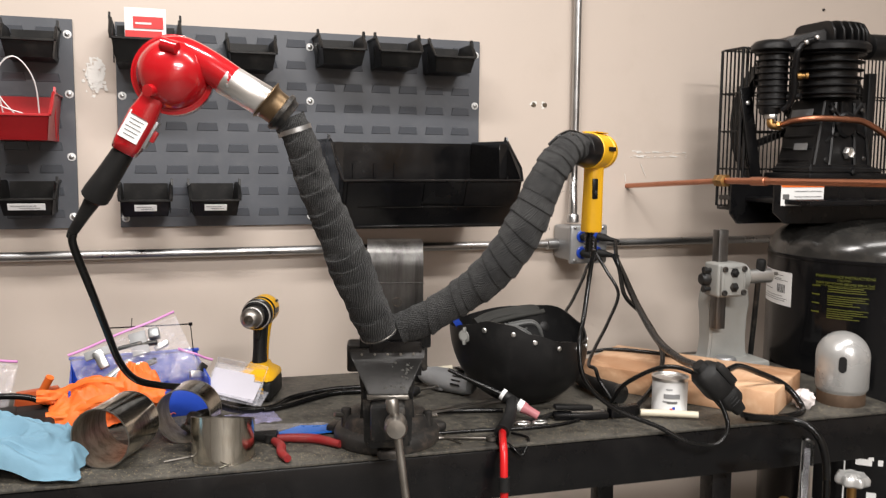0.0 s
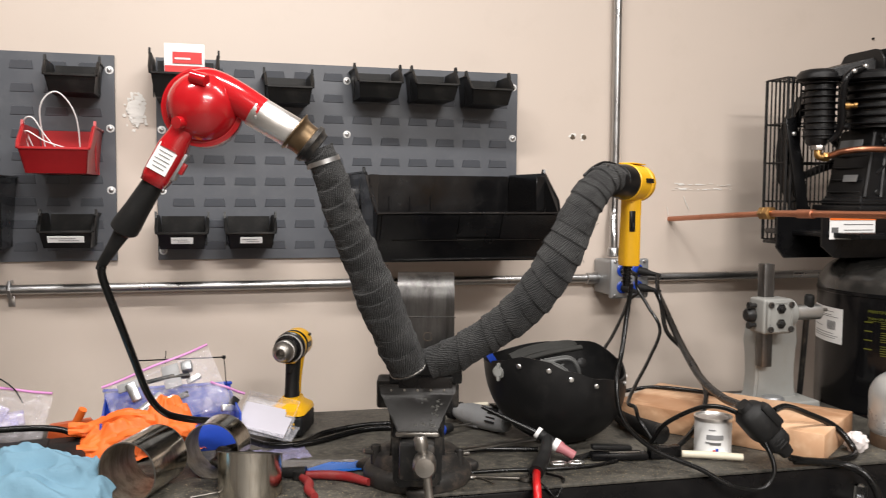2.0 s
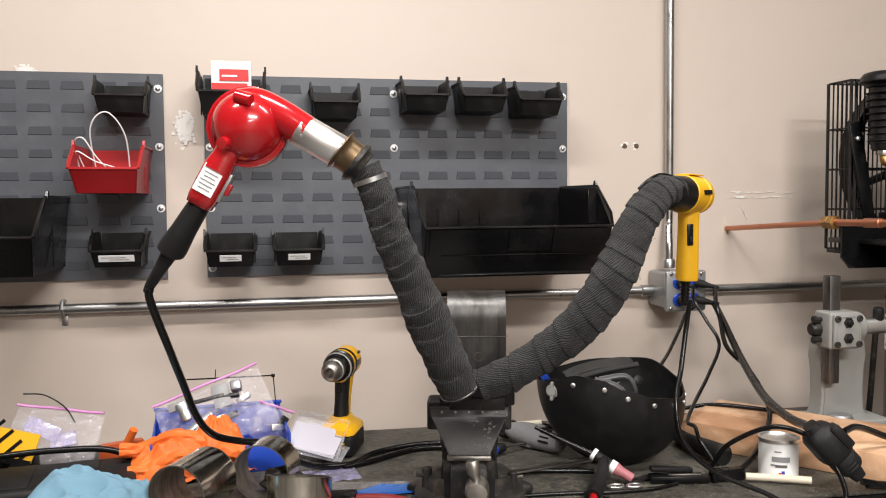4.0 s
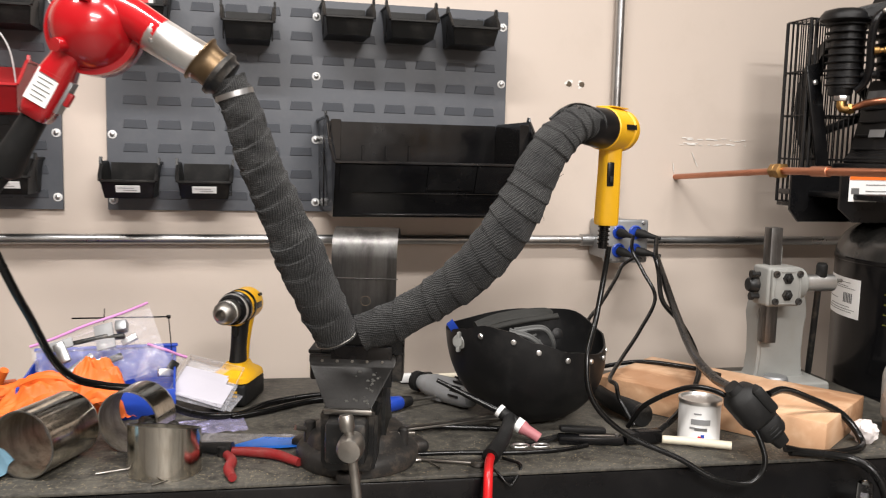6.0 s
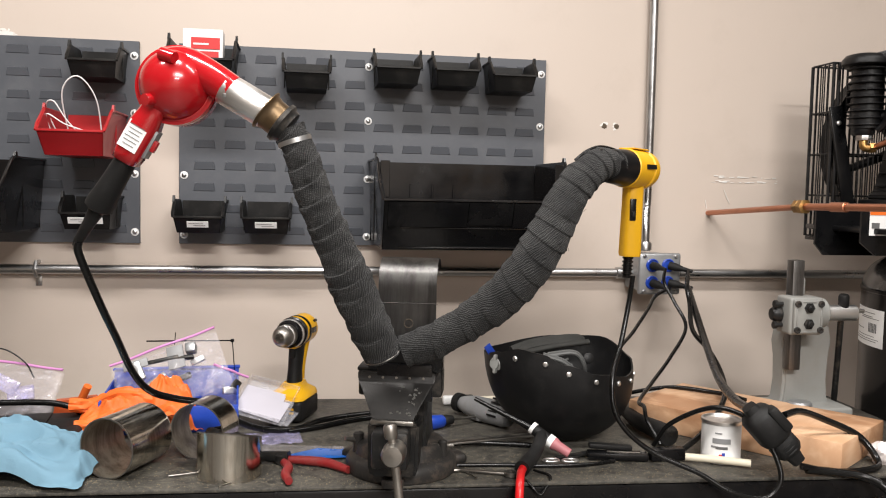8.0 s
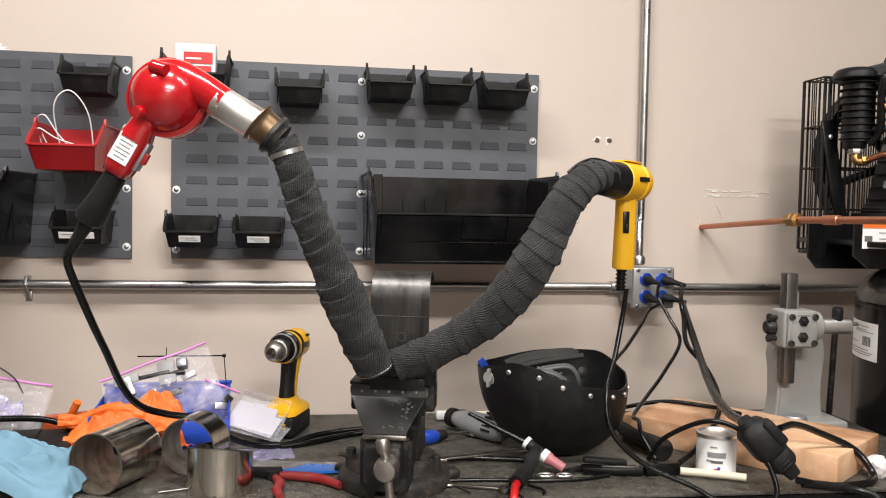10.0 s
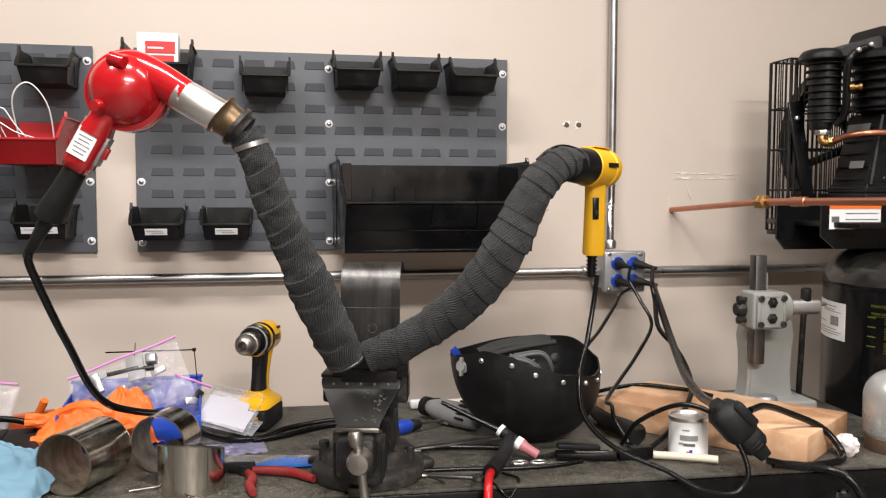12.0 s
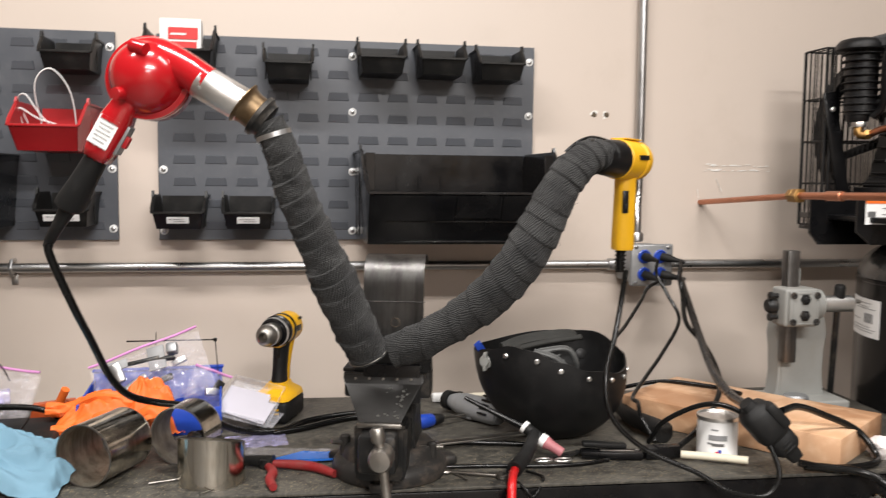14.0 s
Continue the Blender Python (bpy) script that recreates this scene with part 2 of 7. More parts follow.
M = {
    "wall": wall_paint(),
    "ceiling": surface("ceiling_paint", (0.62, 0.6, 0.58), 0.8, grain=20),
    "floor": surface("sealed_concrete", (0.17, 0.165, 0.155), 0.5, grain=12, dirt=0.5),
    "panel": surface("grey_panel_enamel", (0.085, 0.092, 0.106), 0.42, vary=0.12, grain=30, relief=0.05, dirt=0.15, dirt_colour=(0.2, 0.2, 0.2)),
    "bin": surface("black_bin_plastic", (0.0054, 0.0054, 0.0060), 0.2, vary=0.3, grain=40, relief=0.06, dirt=0.2, dirt_colour=(0.0245, 0.0231, 0.0210), Specular_IOR_Level=0.45),
    "bin_dusty": surface("dusty_bin_plastic", (0.0066, 0.0066, 0.0066), 0.42, vary=0.3, grain=40, relief=0.1, dirt=0.5, dirt_colour=(0.0420, 0.0392, 0.0350), Specular_IOR_Level=0.3),
    "red_bin": surface("red_bin_plastic", (0.43, 0.014, 0.018), 0.35, vary=0.3, grain=30, relief=0.06),
    "red_enamel": surface("red_enamel", (0.38, 0.006, 0.01), 0.13, vary=0.12, grain=25, relief=0.02, Coat_Weight=0.6, Coat_Roughness=0.06),
    "chrome": surface("bright_metal", (0.78, 0.77, 0.75), 0.36, metal=1.0, vary=0.15, grain=50, relief=0.06),
    "zinc": surface("galvanised_steel", (0.5, 0.5, 0.5), 0.32, metal=1.0, vary=0.25, grain=40, relief=0.06),
    "cast_zinc": surface("cast_grey_box", (0.36, 0.37, 0.38), 0.42, metal=0.7, vary=0.2, grain=60, relief=0.2),
    "brass": surface("brass", (0.4, 0.235, 0.085), 0.38, metal=1.0, vary=0.3, grain=70, relief=0.1),
    "bronze": surface("heat_stained_bronze", (0.2, 0.135, 0.075), 0.38, metal=0.9, vary=0.55, grain=70, relief=0.12, dirt=0.5, dirt_colour=(0.06, 0.05, 0.04)),
    "copper": surface("copper_pipe", (0.56, 0.24, 0.14), 0.36, metal=1.0, vary=0.35, grain=40, relief=0.06, dirt=0.5, dirt_colour=(0.3, 0.12, 0.07)),
    "steel": brushed_steel(),
    # Rougher inside steel; the tan wall it reflects is put into its colour.
    "steel_inside": brushed_steel("brown_toned_inside", (0.5, 0.46, 0.38), 0.48, (0.36, 0.31, 0.24)),
    "polished": surface("polished_steel", (0.86, 0.85, 0.83), 0.36, metal=1.0, vary=0.1, grain=50, relief=0.02),
    "jaw": surface("worn_jaw_steel", (0.03, 0.0285, 0.027), 0.36, metal=0.45, vary=0.6, grain=60, relief=0.25, dirt=0.8, dirt_colour=(0.012, 0.01, 0.009)),
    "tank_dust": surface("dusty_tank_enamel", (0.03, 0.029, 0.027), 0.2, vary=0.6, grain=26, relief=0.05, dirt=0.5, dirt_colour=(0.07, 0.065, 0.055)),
    "olive": surface("olive_grey_padding", (0.014, 0.014, 0.012), 0.75, vary=0.3, grain=70, relief=0.2),
    "steel_dark": brushed_steel("mill_scale_steel", (0.21, 0.205, 0.2), 0.4, (0.13, 0.12, 0.11)),
    "iron": surface("black_vise_iron", (0.02, 0.02, 0.02), 0.36, metal=0.3, vary=0.4, grain=60, relief=0.25, dirt=0.7, dirt_colour=(0.13, 0.11, 0.09), Specular_IOR_Level=0.3),
    "iron_base": surface("worn_vise_iron", (0.04, 0.038, 0.036), 0.46, metal=0.3, vary=0.45, grain=70, relief=0.35, dirt=0.6, dirt_colour=(0.17, 0.13, 0.1), Specular_IOR_Level=0.3),
    "worn": surface("bare_worn_steel", (0.4, 0.38, 0.35), 0.35, metal=1.0, vary=0.4, grain=70, relief=0.15, dirt=0.4),
    "wrap": wrap_material(),
    "rubber": surface("black_cable_rubber", (0.004, 0.004, 0.004), 0.24, vary=0.3, grain=50, relief=0.03, Specular_IOR_Level=0.35),
    "soft_rubber": surface("dusty_black_rubber", (0.0084, 0.0084, 0.0084), 0.58, vary=0.3, grain=70, relief=0.3, dirt=0.3, dirt_colour=(0.0315, 0.0294, 0.0280), Specular_IOR_Level=0.3),
    "hood": surface("helmet_plastic", (0.0072, 0.0072, 0.0075), 0.46, vary=0.3, grain=45, relief=0.12, dirt=0.35, dirt_colour=(0.0280, 0.0266, 0.0252), Specular_IOR_Level=0.3),
    "slot_dark": surface("slot_shade", (0.0072, 0.0072, 0.0072), 0.7, grain=50, Specular_IOR_Level=0.3),
    "grey_plastic": surface("grey_tool_plastic", (0.27, 0.275, 0.28), 0.45, grain=50, dirt=0.4),
    "yellow": surface("yellow_tool_plastic", (0.75, 0.4, 0.01), 0.38, vary=0.12, grain=50, relief=0.05, dirt=0.2, dirt_colour=(0.3, 0.17, 0.02)),
    "black": surface("black_enamel", (0.0048, 0.0048, 0.0054), 0.28, vary=0.3, grain=30, relief=0.05, dirt=0.25, dirt_colour=(0.0210, 0.0196, 0.0182), Specular_IOR_Level=0.3),
    "cast_black": surface("black_cast_iron", (0.0066, 0.0066, 0.0072), 0.4, vary=0.3, grain=80, relief=0.3, dirt=0.3, dirt_colour=(0.0245, 0.0231, 0.0210), Specular_IOR_Level=0.3),
    "press_grey": surface("grey_machine_paint", (0.26, 0.262, 0.248), 0.42, vary=0.18, grain=35, relief=0.15, dirt=0.35, dirt_colour=(0.16, 0.14, 0.11)),
    "dome": surface("silver_paint", (0.45, 0.45, 0.44), 0.3, metal=0.45, vary=0.12, grain=25, relief=0.06, dirt=0.15),
    "rust": surface("rusty_ring", (0.13, 0.085, 0.055), 0.6, metal=0.4, vary=0.5, grain=70, relief=0.3),
    "bench": bench_top_material(),
    "wood": wood_material(),
    "tank": surface("tank_enamel", (0.005, 0.005, 0.0055), 0.13, vary=0.3, grain=20, relief=0.02, dirt=0.15, dirt_colour=(0.02, 0.019, 0.018), Specular_IOR_Level=0.22),
    "paper_grey": surface("lavender_grey_card", (0.47, 0.455, 0.51), 0.6, vary=0.08),
    "grit": surface("tan_filings", (0.27, 0.22, 0.14), 0.6, vary=0.4, grain=300),
    "wrap_grey": surface("dark_strap_plastic", (0.09, 0.092, 0.09), 0.5, vary=0.2),
    "white": surface("white_paper", (0.78, 0.78, 0.77), 0.6, vary=0.06, grain=40, relief=0.03),
    "ink": surface("grey_ink", (0.12, 0.12, 0.12), 0.6, vary=0.1),
    "label_red": surface("red_print", (0.62, 0.03, 0.03), 0.5, vary=0.1),
    "orange_print": surface("orange_print", (0.8, 0.16, 0.02), 0.5, vary=0.1),
    "text_green": surface("yellow_green_print", (0.1, 0.107, 0.008), 0.5, vary=0.25),
    "orange": surface("orange_glove_fabric", (0.85, 0.16, 0.02), 0.6, vary=0.25, grain=60, relief=0.3),
    "orange_dark": surface("orange_plastic", (0.5, 0.09, 0.025), 0.4, vary=0.2),
    "sky_cloth": surface("light_blue_nonwoven", (0.15, 0.28, 0.37), 0.85, vary=0.15, grain=14, relief=0.4, depth=0.004),
    "blue": surface("royal_blue_plastic", (0.015, 0.06, 0.42), 0.35, vary=0.2, grain=30, relief=0.05),
    "blue_film": surface("blue_film", (0.02, 0.16, 0.62), 0.3, vary=0.2, grain=30, relief=0.1),
    "bag": clear_plastic("clear_bag_film", (0.8, 0.77, 0.83), 0.19, 0.05),
    "lilac": surface("pink_bag_seal", (0.7, 0.3, 0.62), 0.35),
    "clear": clear_plastic("clear_case_plastic", (0.8, 0.8, 0.86), 0.27, 0.06),
    "film": clear_plastic("lilac_film", (0.5, 0.47, 0.75), 0.5, 0.15),
    "glass": glass_material("gauge_glass"),
    "red_rubber": surface("red_grip_rubber", (0.26, 0.012, 0.014), 0.42, vary=0.25, grain=50, relief=0.08, dirt=0.3),
    "red_cable": surface("red_cable_jacket", (0.55, 0.01, 0.012), 0.35, vary=0.15),
    "pink": surface("pink_ceramic", (0.4, 0.14, 0.155), 0.5, vary=0.15, relief=0.06),
    "cream": surface("cream_handle", (0.72, 0.66, 0.52), 0.5, vary=0.12),
    "yarn": surface("white_waste_yarn", (0.72, 0.66, 0.64), 0.9, vary=0.2, grain=160, relief=0.6),
    "spackle": surface("white_spackle", (0.8, 0.78, 0.74), 0.85, vary=0.08, grain=30, relief=0.3),
    "hole": surface("bare_drywall_hole", (0.12, 0.09, 0.06), 0.9, vary=0.5, grain=120),
    "glow": None,
}
n = Nodes("lamp_tube")
n.set(Base_Color=(1, 1, 1), Emission_Color=(1, 0.95, 0.88), Emission_Strength=6.0)
M["glow"] = n.mat

# ---- building helpers ----


def thing(name, label, category, at=(0, 0, 0), turn=0.0, group="", kind=""):
    ob = new(name)
    ob.empty_display_size = 0.02
    ob.matrix_world = pose(*at, 0, 0, turn)
    return tagged(ob, label, category, group, kind)


def part(name, bm, material, parent=None, label="", smooth=True, sharp=40):
    """Link a bmesh as one mesh object, under parent where there is one."""
    me = bpy.data.meshes.new(name)
    bmesh.ops.recalc_face_normals(bm, faces=bm.faces)
    if smooth:
        for f in bm.faces:
            f.smooth = True
        for e in bm.edges:
            if len(e.link_faces) == 2 and e.calc_face_angle(0) > radians(sharp):
                e.smooth = False
    bm.to_mesh(me)
    bm.free()
    me.materials.append(material)
    ob = new(name, me)
    if parent:
        ob.parent = parent
    if label:
        tagged(ob, label)
    return ob


def single(name, bm, material, label, category, group="", kind="", at=None, **kw):
    ob = part(name, bm, material, **kw)
    if at:
        ob.matrix_world = at
    return tagged(ob, label, category, group, kind)


def BM():
    return bmesh.new()


def box(bm, c, s, bevel=0.0, m=None, segments=2):
    mat = Matrix.Translation(c) @ Matrix.Diagonal((*s, 1))
    if m:
        mat = m @ mat
    made = bmesh.ops.create_cube(bm, size=1.0, matrix=mat)
    if bevel:
        edges = list({e for v in made["verts"] for e in v.link_edges})
        bmesh.ops.bevel(bm, geom=edges, offset=bevel, segments=segments, affect="EDGES", profile=0.5)
    return bm


def frame_for(d):
    d = Vector(d).normalized()
    return d.to_track_quat("Z", "Y").to_matrix().to_4x4()


def rod(bm, a, b, r0, r1=None, seg=24, caps=True):
    a, b = Vector(a), Vector(b)
    d = b - a
    m = Matrix.Translation((a + b) / 2) @ frame_for(d)
    bmesh.ops.create_cone(bm, cap_ends=caps, cap_tris=False, segments=seg, radius1=r0, radius2=r0 if r1 is None else r1, depth=d.length, matrix=m)
    return bm


def lathe(bm, profile, m=None, seg=32, close=True):
    """Turn (radius, height) pairs round z."""
    m = m or Matrix()
    rings = []
    for r, z in profile:
        rings.append([bm.verts.new(m @ Vector((r * math.cos(2 * math.pi * i / seg), r * math.sin(2 * math.pi * i / seg), z))) for i in range(seg)])
    for a, b in zip(rings, rings[1:]):
        for i in range(seg):
            bm.faces.new((a[i], a[(i + 1) % seg], b[(i + 1) % seg], b[i]))
    if close:
        for ring in (rings[0], rings[-1]):
            bm.faces.new(ring)
    return bm


def along(a, b):
    """The pose whose z axis runs from a to b, at a."""
    return Matrix.Translation(a) @ frame_for(Vector(b) - Vector(a))


def spline(points, steps=12):
    """A smooth line through a few points."""
    p = [Vector(q) for q in points]
    p = [2 * p[0] - p[1]] + p + [2 * p[-1] - p[-2]]
    out = []
    for i in range(1, len(p) - 2):
        for k in range(steps):
            t = k / steps
            a, b, c, d = p[i - 1:i + 3]
            out.append(0.5 * ((2 * b) + (c - a) * t + (2 * a - 5 * b + 4 * c - d) * t * t + (3 * b - a - 3 * c + d) * t ** 3))
    out.append(p[-2])
    return out


def sweep(bm, line, radius, seg=12, uv=None, caps=True):
    """A tube along a line; radius is a number or a function of (share of length, angle)."""
    line = [Vector(q) for q in line]
    total = sum((b - a).length for a, b in zip(line, line[1:]))
    up, run, rings = None, 0.0, []
    layer = bm.loops.layers.uv.verify() if uv else None
    for i, p in enumerate(line):
        d = (line[min(i + 1, len(line) - 1)] - line[max(i - 1, 0)]).normalized()
        if up is None:
            up = d.orthogonal().normalized()
        up = (up - d * up.dot(d)).normalized()
        side = d.cross(up)
        if i:
            run += (p - line[i - 1]).length
        ring = []
        for k in range(seg):
            a = 2 * math.pi * k / seg
            r = radius(run / total, a) if callable(radius) else radius
            ring.append(bm.verts.new(p + (up * math.cos(a) + side * math.sin(a)) * r))
        rings.append((ring, run))
    for (a, ra), (b, rb) in zip(rings, rings[1:]):
        for k in range(seg):
            f = bm.faces.new((a[k], a[(k + 1) % seg], b[(k + 1) % seg], b[k]))
            if uv:
                for loop, (u, v) in zip(f.loops, ((ra, k), (ra, k + 1), (rb, k + 1), (rb, k))):
                    loop[layer].uv = (u * uv, v / seg)
    if caps:
        bm.faces.new(rings[0][0])
        bm.faces.new(rings[-1][0])
    return bm


def prism(bm, outline, depth, m=None):
    """An outline in the xz plane given thickness along y, from 0 to depth."""
    m = m or Matrix()
    a = [bm.verts.new(m @ Vector((x, 0, z))) for x, z in outline]
    b = [bm.verts.new(m @ Vector((x, depth, z))) for x, z in outline]
    bm.faces.new(a)
    bm.faces.new(b[::-1])
    for i in range(len(a)):
        j = (i + 1) % len(a)
        bm.faces.new((a[i], b[i], b[j], a[j]))
    return bm


def loft(bm, rings, caps=True):
    made = [[bm.verts.new(p) for p in ring] for ring in rings]
    for a, b in zip(made, made[1:]):
        for i in range(len(a)):
            j = (i + 1) % len(a)
            bm.faces.new((a[i], a[j], b[j], b[i]))
    if caps:
        bm.faces.new(made[0])
        bm.faces.new(made[-1])
    return bm


def cable(name, points, r, material, label, category="cable", group="", steps=10, **kw):
    return single(name, sweep(BM(), spline(points, steps), r, 10), material, label, category, group, **kw)


BENCH = 0.912  # height of the bench top
WALL = 2.2  # face of the back wall

# ---- room ----
floor = single("floor", box(BM(), (0.5, -2.3, -0.05), (10.0, 9.2, 0.1)), M["floor"], "grey sealed concrete workshop floor", "floor", kind="structure")
ceiling = single("ceiling", box(BM(), (0.5, -2.3, 2.95), (10.0, 9.2, 0.1)), M["ceiling"], "off-white painted workshop ceiling", "ceiling", kind="structure")
wall_north = single("wall_north", box(BM(), (0.5, WALL + 0.06, 1.45), (10.0, 0.12, 2.9)), M["wall"], "beige painted drywall behind the workbench", "wall", kind="structure")
single("wall_south", box(BM(), (0.5, -4.86, 1.45), (10.0, 0.12, 2.9)), M["wall"], "beige painted drywall", "wall", kind="structure")
single("wall_west", box(BM(), (-4.56, -2.3, 1.45), (0.12, 9.2, 2.9)), M["wall"], "beige painted drywall", "wall", kind="structure")
single("wall_east", box(BM(), (5.56, -2.3, 1.45), (0.12, 9.2, 2.9)), M["wall"], "beige painted drywall", "wall", kind="structure")
for x, y, sx, sy in LAMPS:
    fixture = thing("ceiling_light", "white ceiling strip light fixture, switched on", "ceiling light", (x, y, 2.9), group="ceiling lights")
    part("housing", box(BM(), (0, 0, -0.02), (sx + 0.06, sy + 0.06, 0.04), 0.006), M["ceiling"], fixture)

# ---- wall fittings ----


def louver_mesh():
    bm = BM()
    w, h = 0.026, 0.020
    pts = [(-w, 0, 0), (w, 0, 0), (w - 0.004, 0, h), (-w + 0.004, 0, h), (-w + 0.0012, -0.0016, 0.0012), (w - 0.0012, -0.0016, 0.0012), (w - 0.005, -0.0052, h - 0.001), (-w + 0.005, -0.0052, h - 0.001)]
    v = [bm.verts.new(p) for p in pts]
    for f in ((4, 5, 6, 7), (7, 6, 2, 3), (0, 4, 7, 3), (1, 2, 6, 5), (0, 1, 5, 4)):
        bm.faces.new([v[i] for i in f])
    bmesh.ops.recalc_face_normals(bm, faces=bm.faces)
    me = bpy.data.meshes.new("louver")
    bm.to_mesh(me)
    bm.free()
    me.materials.append(M["panel"])
    return me


LOUVER = louver_mesh()


def screw(parent, x, z, y):
    bm = lathe(BM(), [(0.0095, 0), (0.0095, 0.0015), (0.007, 0.0025)], along((x, y, z), (x, y - 1, z)), 20)
    w = part("washer", bm, M["white"], parent)
    bm = lathe(BM(), [(0.0055, 0.002), (0.0055, 0.004), (0.003, 0.0055), (0.001, 0.0056)], along((x, y, z), (x, y - 1, z)), 12)
    part("screw", bm, M["zinc"], w)


def louver_panel(x0, x1, z0, z1, columns, screws):
    p = thing("louvered_panel", "dark grey enamelled steel louvered panel screwed to the wall", "wall panel", (x0, WALL, z0), group="louvered panels")
    w, h = x1 - x0, z1 - z0
    part("sheet", box(BM(), (w / 2, -0.011, h / 2), (w, 0.002, h), 0.0008, segments=1), M["panel"], p)
    for z in (0.001, h - 0.001):
        part("flange", box(BM(), (w / 2, -0.0055, z), (w, 0.0085, 0.002)), M["panel"], p)
    for x in (0.001, w - 0.001):
        part("flange", box(BM(), (x, -0.0055, h / 2), (0.002, 0.0085, h - 0.005)), M["panel"], p)
    for r in range(9):
        for c in columns:
            ob = new("louver", LOUVER)
            ob.parent = p
            ob.location = (c - x0, -0.012, h - 0.040 - 0.0523 * r)
    for x, z in screws:
        screw(p, x - x0, z - z0, -0.012)


COLS = [-0.054 + 0.0727 * i for i in range(12)]
louver_panel(-0.114, 0.8, 1.25, 1.733, COLS, [(x, z) for x in (-0.102, 0.343, 0.787) for z in (1.696, 1.562, 1.417, 1.272)])
louver_panel(-1.12, -0.206, 1.25, 1.733, [c - 1.006 for c in COLS], [(x, z) for x in (-0.217, -0.66, -1.105) for z in (1.698, 1.562, 1.417, 1.277)])


def bin_box(name, label, at, w, d, h, material, group="hanging bins", lip=0.5, card=None, ear=0.012, taper=0.86, rails=()):
    """A hanging bin: tapered sides that slope down to a low front, rolled rims and a hook rail at the back."""
    b = thing(name, label, "storage bin", at, group=group)
    t = 0.0025
    wb = w * taper

    for sx in (1, -1):
        bm = BM()
        outer = [(sx * wb / 2, 0, 0), (sx * wb / 2, -d * 0.86, 0), (sx * w / 2 * 0.97, -d, h * lip), (sx * w / 2, -d * 0.93, h * (lip + 0.14)),
                 (sx * w / 2, -d * 0.7, h), (sx * w / 2, 0, h)]
        a = [bm.verts.new(q) for q in outer]
        c = [bm.verts.new((q[0] - sx * t, q[1], q[2])) for q in outer]
        bm.faces.new(a)
        bm.faces.new(c[::-1])
        for i in range(6):
            bm.faces.new((a[i], c[i], c[(i + 1) % 6], a[(i + 1) % 6]))
        wall = part("side_wall", bm, material, b, smooth=False)
        rim = [Vector((sx * w / 2, -0.002, h)), Vector((sx * w / 2, -d * 0.7, h)), Vector((sx * w / 2, -d * 0.93, h * (lip + 0.14))), Vector((sx * w / 2 * 0.97, -d, h * lip))]
        part("rolled_rim", sweep(BM(), [p + Vector((sx * 0.0015, 0, 0)) for p in rim], 0.0028, 8), material, wall)
        part("stacking_ear", prism(BM(), [(-0.012, -0.004), (0.012, -0.004), (0.004, ear), (-0.004, ear)], 0.005, Matrix.Translation((sx * (w / 2 + 0.0025) + 0.0025, -d * 0.66, h)) @ pose(0, 0, 0, 0, 0, 90)), material, wall)
        part("side_rib", box(BM(), (sx * (w * 0.5 + wb * 0.5) / 2 + sx * 0.002, -d * 0.45, h * 0.45), (0.003, 0.004, h * 0.8), 0.001, None, 1), material, wall)
    part("bottom", box(BM(), (0, -d * 0.43, t / 2), (wb - 0.001, d * 0.86, t)), material, b)
    part("back", box(BM(), (0, -t / 2 - 0.001, h * 0.5), (wb + 0.004, t, h - 0.002)), material, b)
    bm = BM()
    f = [(-wb / 2, -d * 0.86, 0), (wb / 2, -d * 0.86, 0), (w * 0.485, -d, h * lip), (-w * 0.485, -d, h * lip)]
    v = [bm.verts.new(q) for q in f]
    u = [bm.verts.new((q[0], q[1] + t, q[2])) for q in f]
    bm.faces.new(v)
    bm.faces.new(u[::-1])
    for i in range(4):
        bm.faces.new((v[i], u[i], u[(i + 1) % 4], v[(i + 1) % 4]))
    part("front", bm, material, b, smooth=False)
    part("front_lip", box(BM(), (0, -d - 0.001, h * lip), (w * 0.98, 0.005, 0.0055), 0.0012, None, 1), material, b)
    # label holder rails under the front lip
    ang = math.degrees(math.atan2(d * 0.14, h * lip))
    for k in rails:
        yy, zz = -d * 0.86 - d * 0.14 * k, h * lip * k
        part("rail", box(BM(), (0, yy - 0.0015, zz), (w * 0.8, 0.004, 0.003), 0.0008, None, 1), material, b)
    part("hook", box(BM(), (0, 0.002, h * 0.93), (wb * 0.8, 0.007, 0.008), 0.001, None, 1), material, b)
    if card:
        yy, zz = -d * 0.86 - d * 0.14 * 0.55 - 0.006, h * lip * 0.55
        m = Matrix.Translation((0, yy, zz)) @ pose(0, 0, 0, ang, 0, 0)
        c = part("card", box(BM(), (0, 0, 0), (card, 0.0012, h * lip * 0.42), 0, m), M["white"], b, "white paper label with print")
        for k in (-1, 1):
            part("print_line", box(BM(), (-card * 0.08 * k, -0.0008, k * h * 0.035), (card * (0.7 if k > 0 else 0.55), 0.0006, h * 0.012), 0, m), M["ink"], c)
    return b


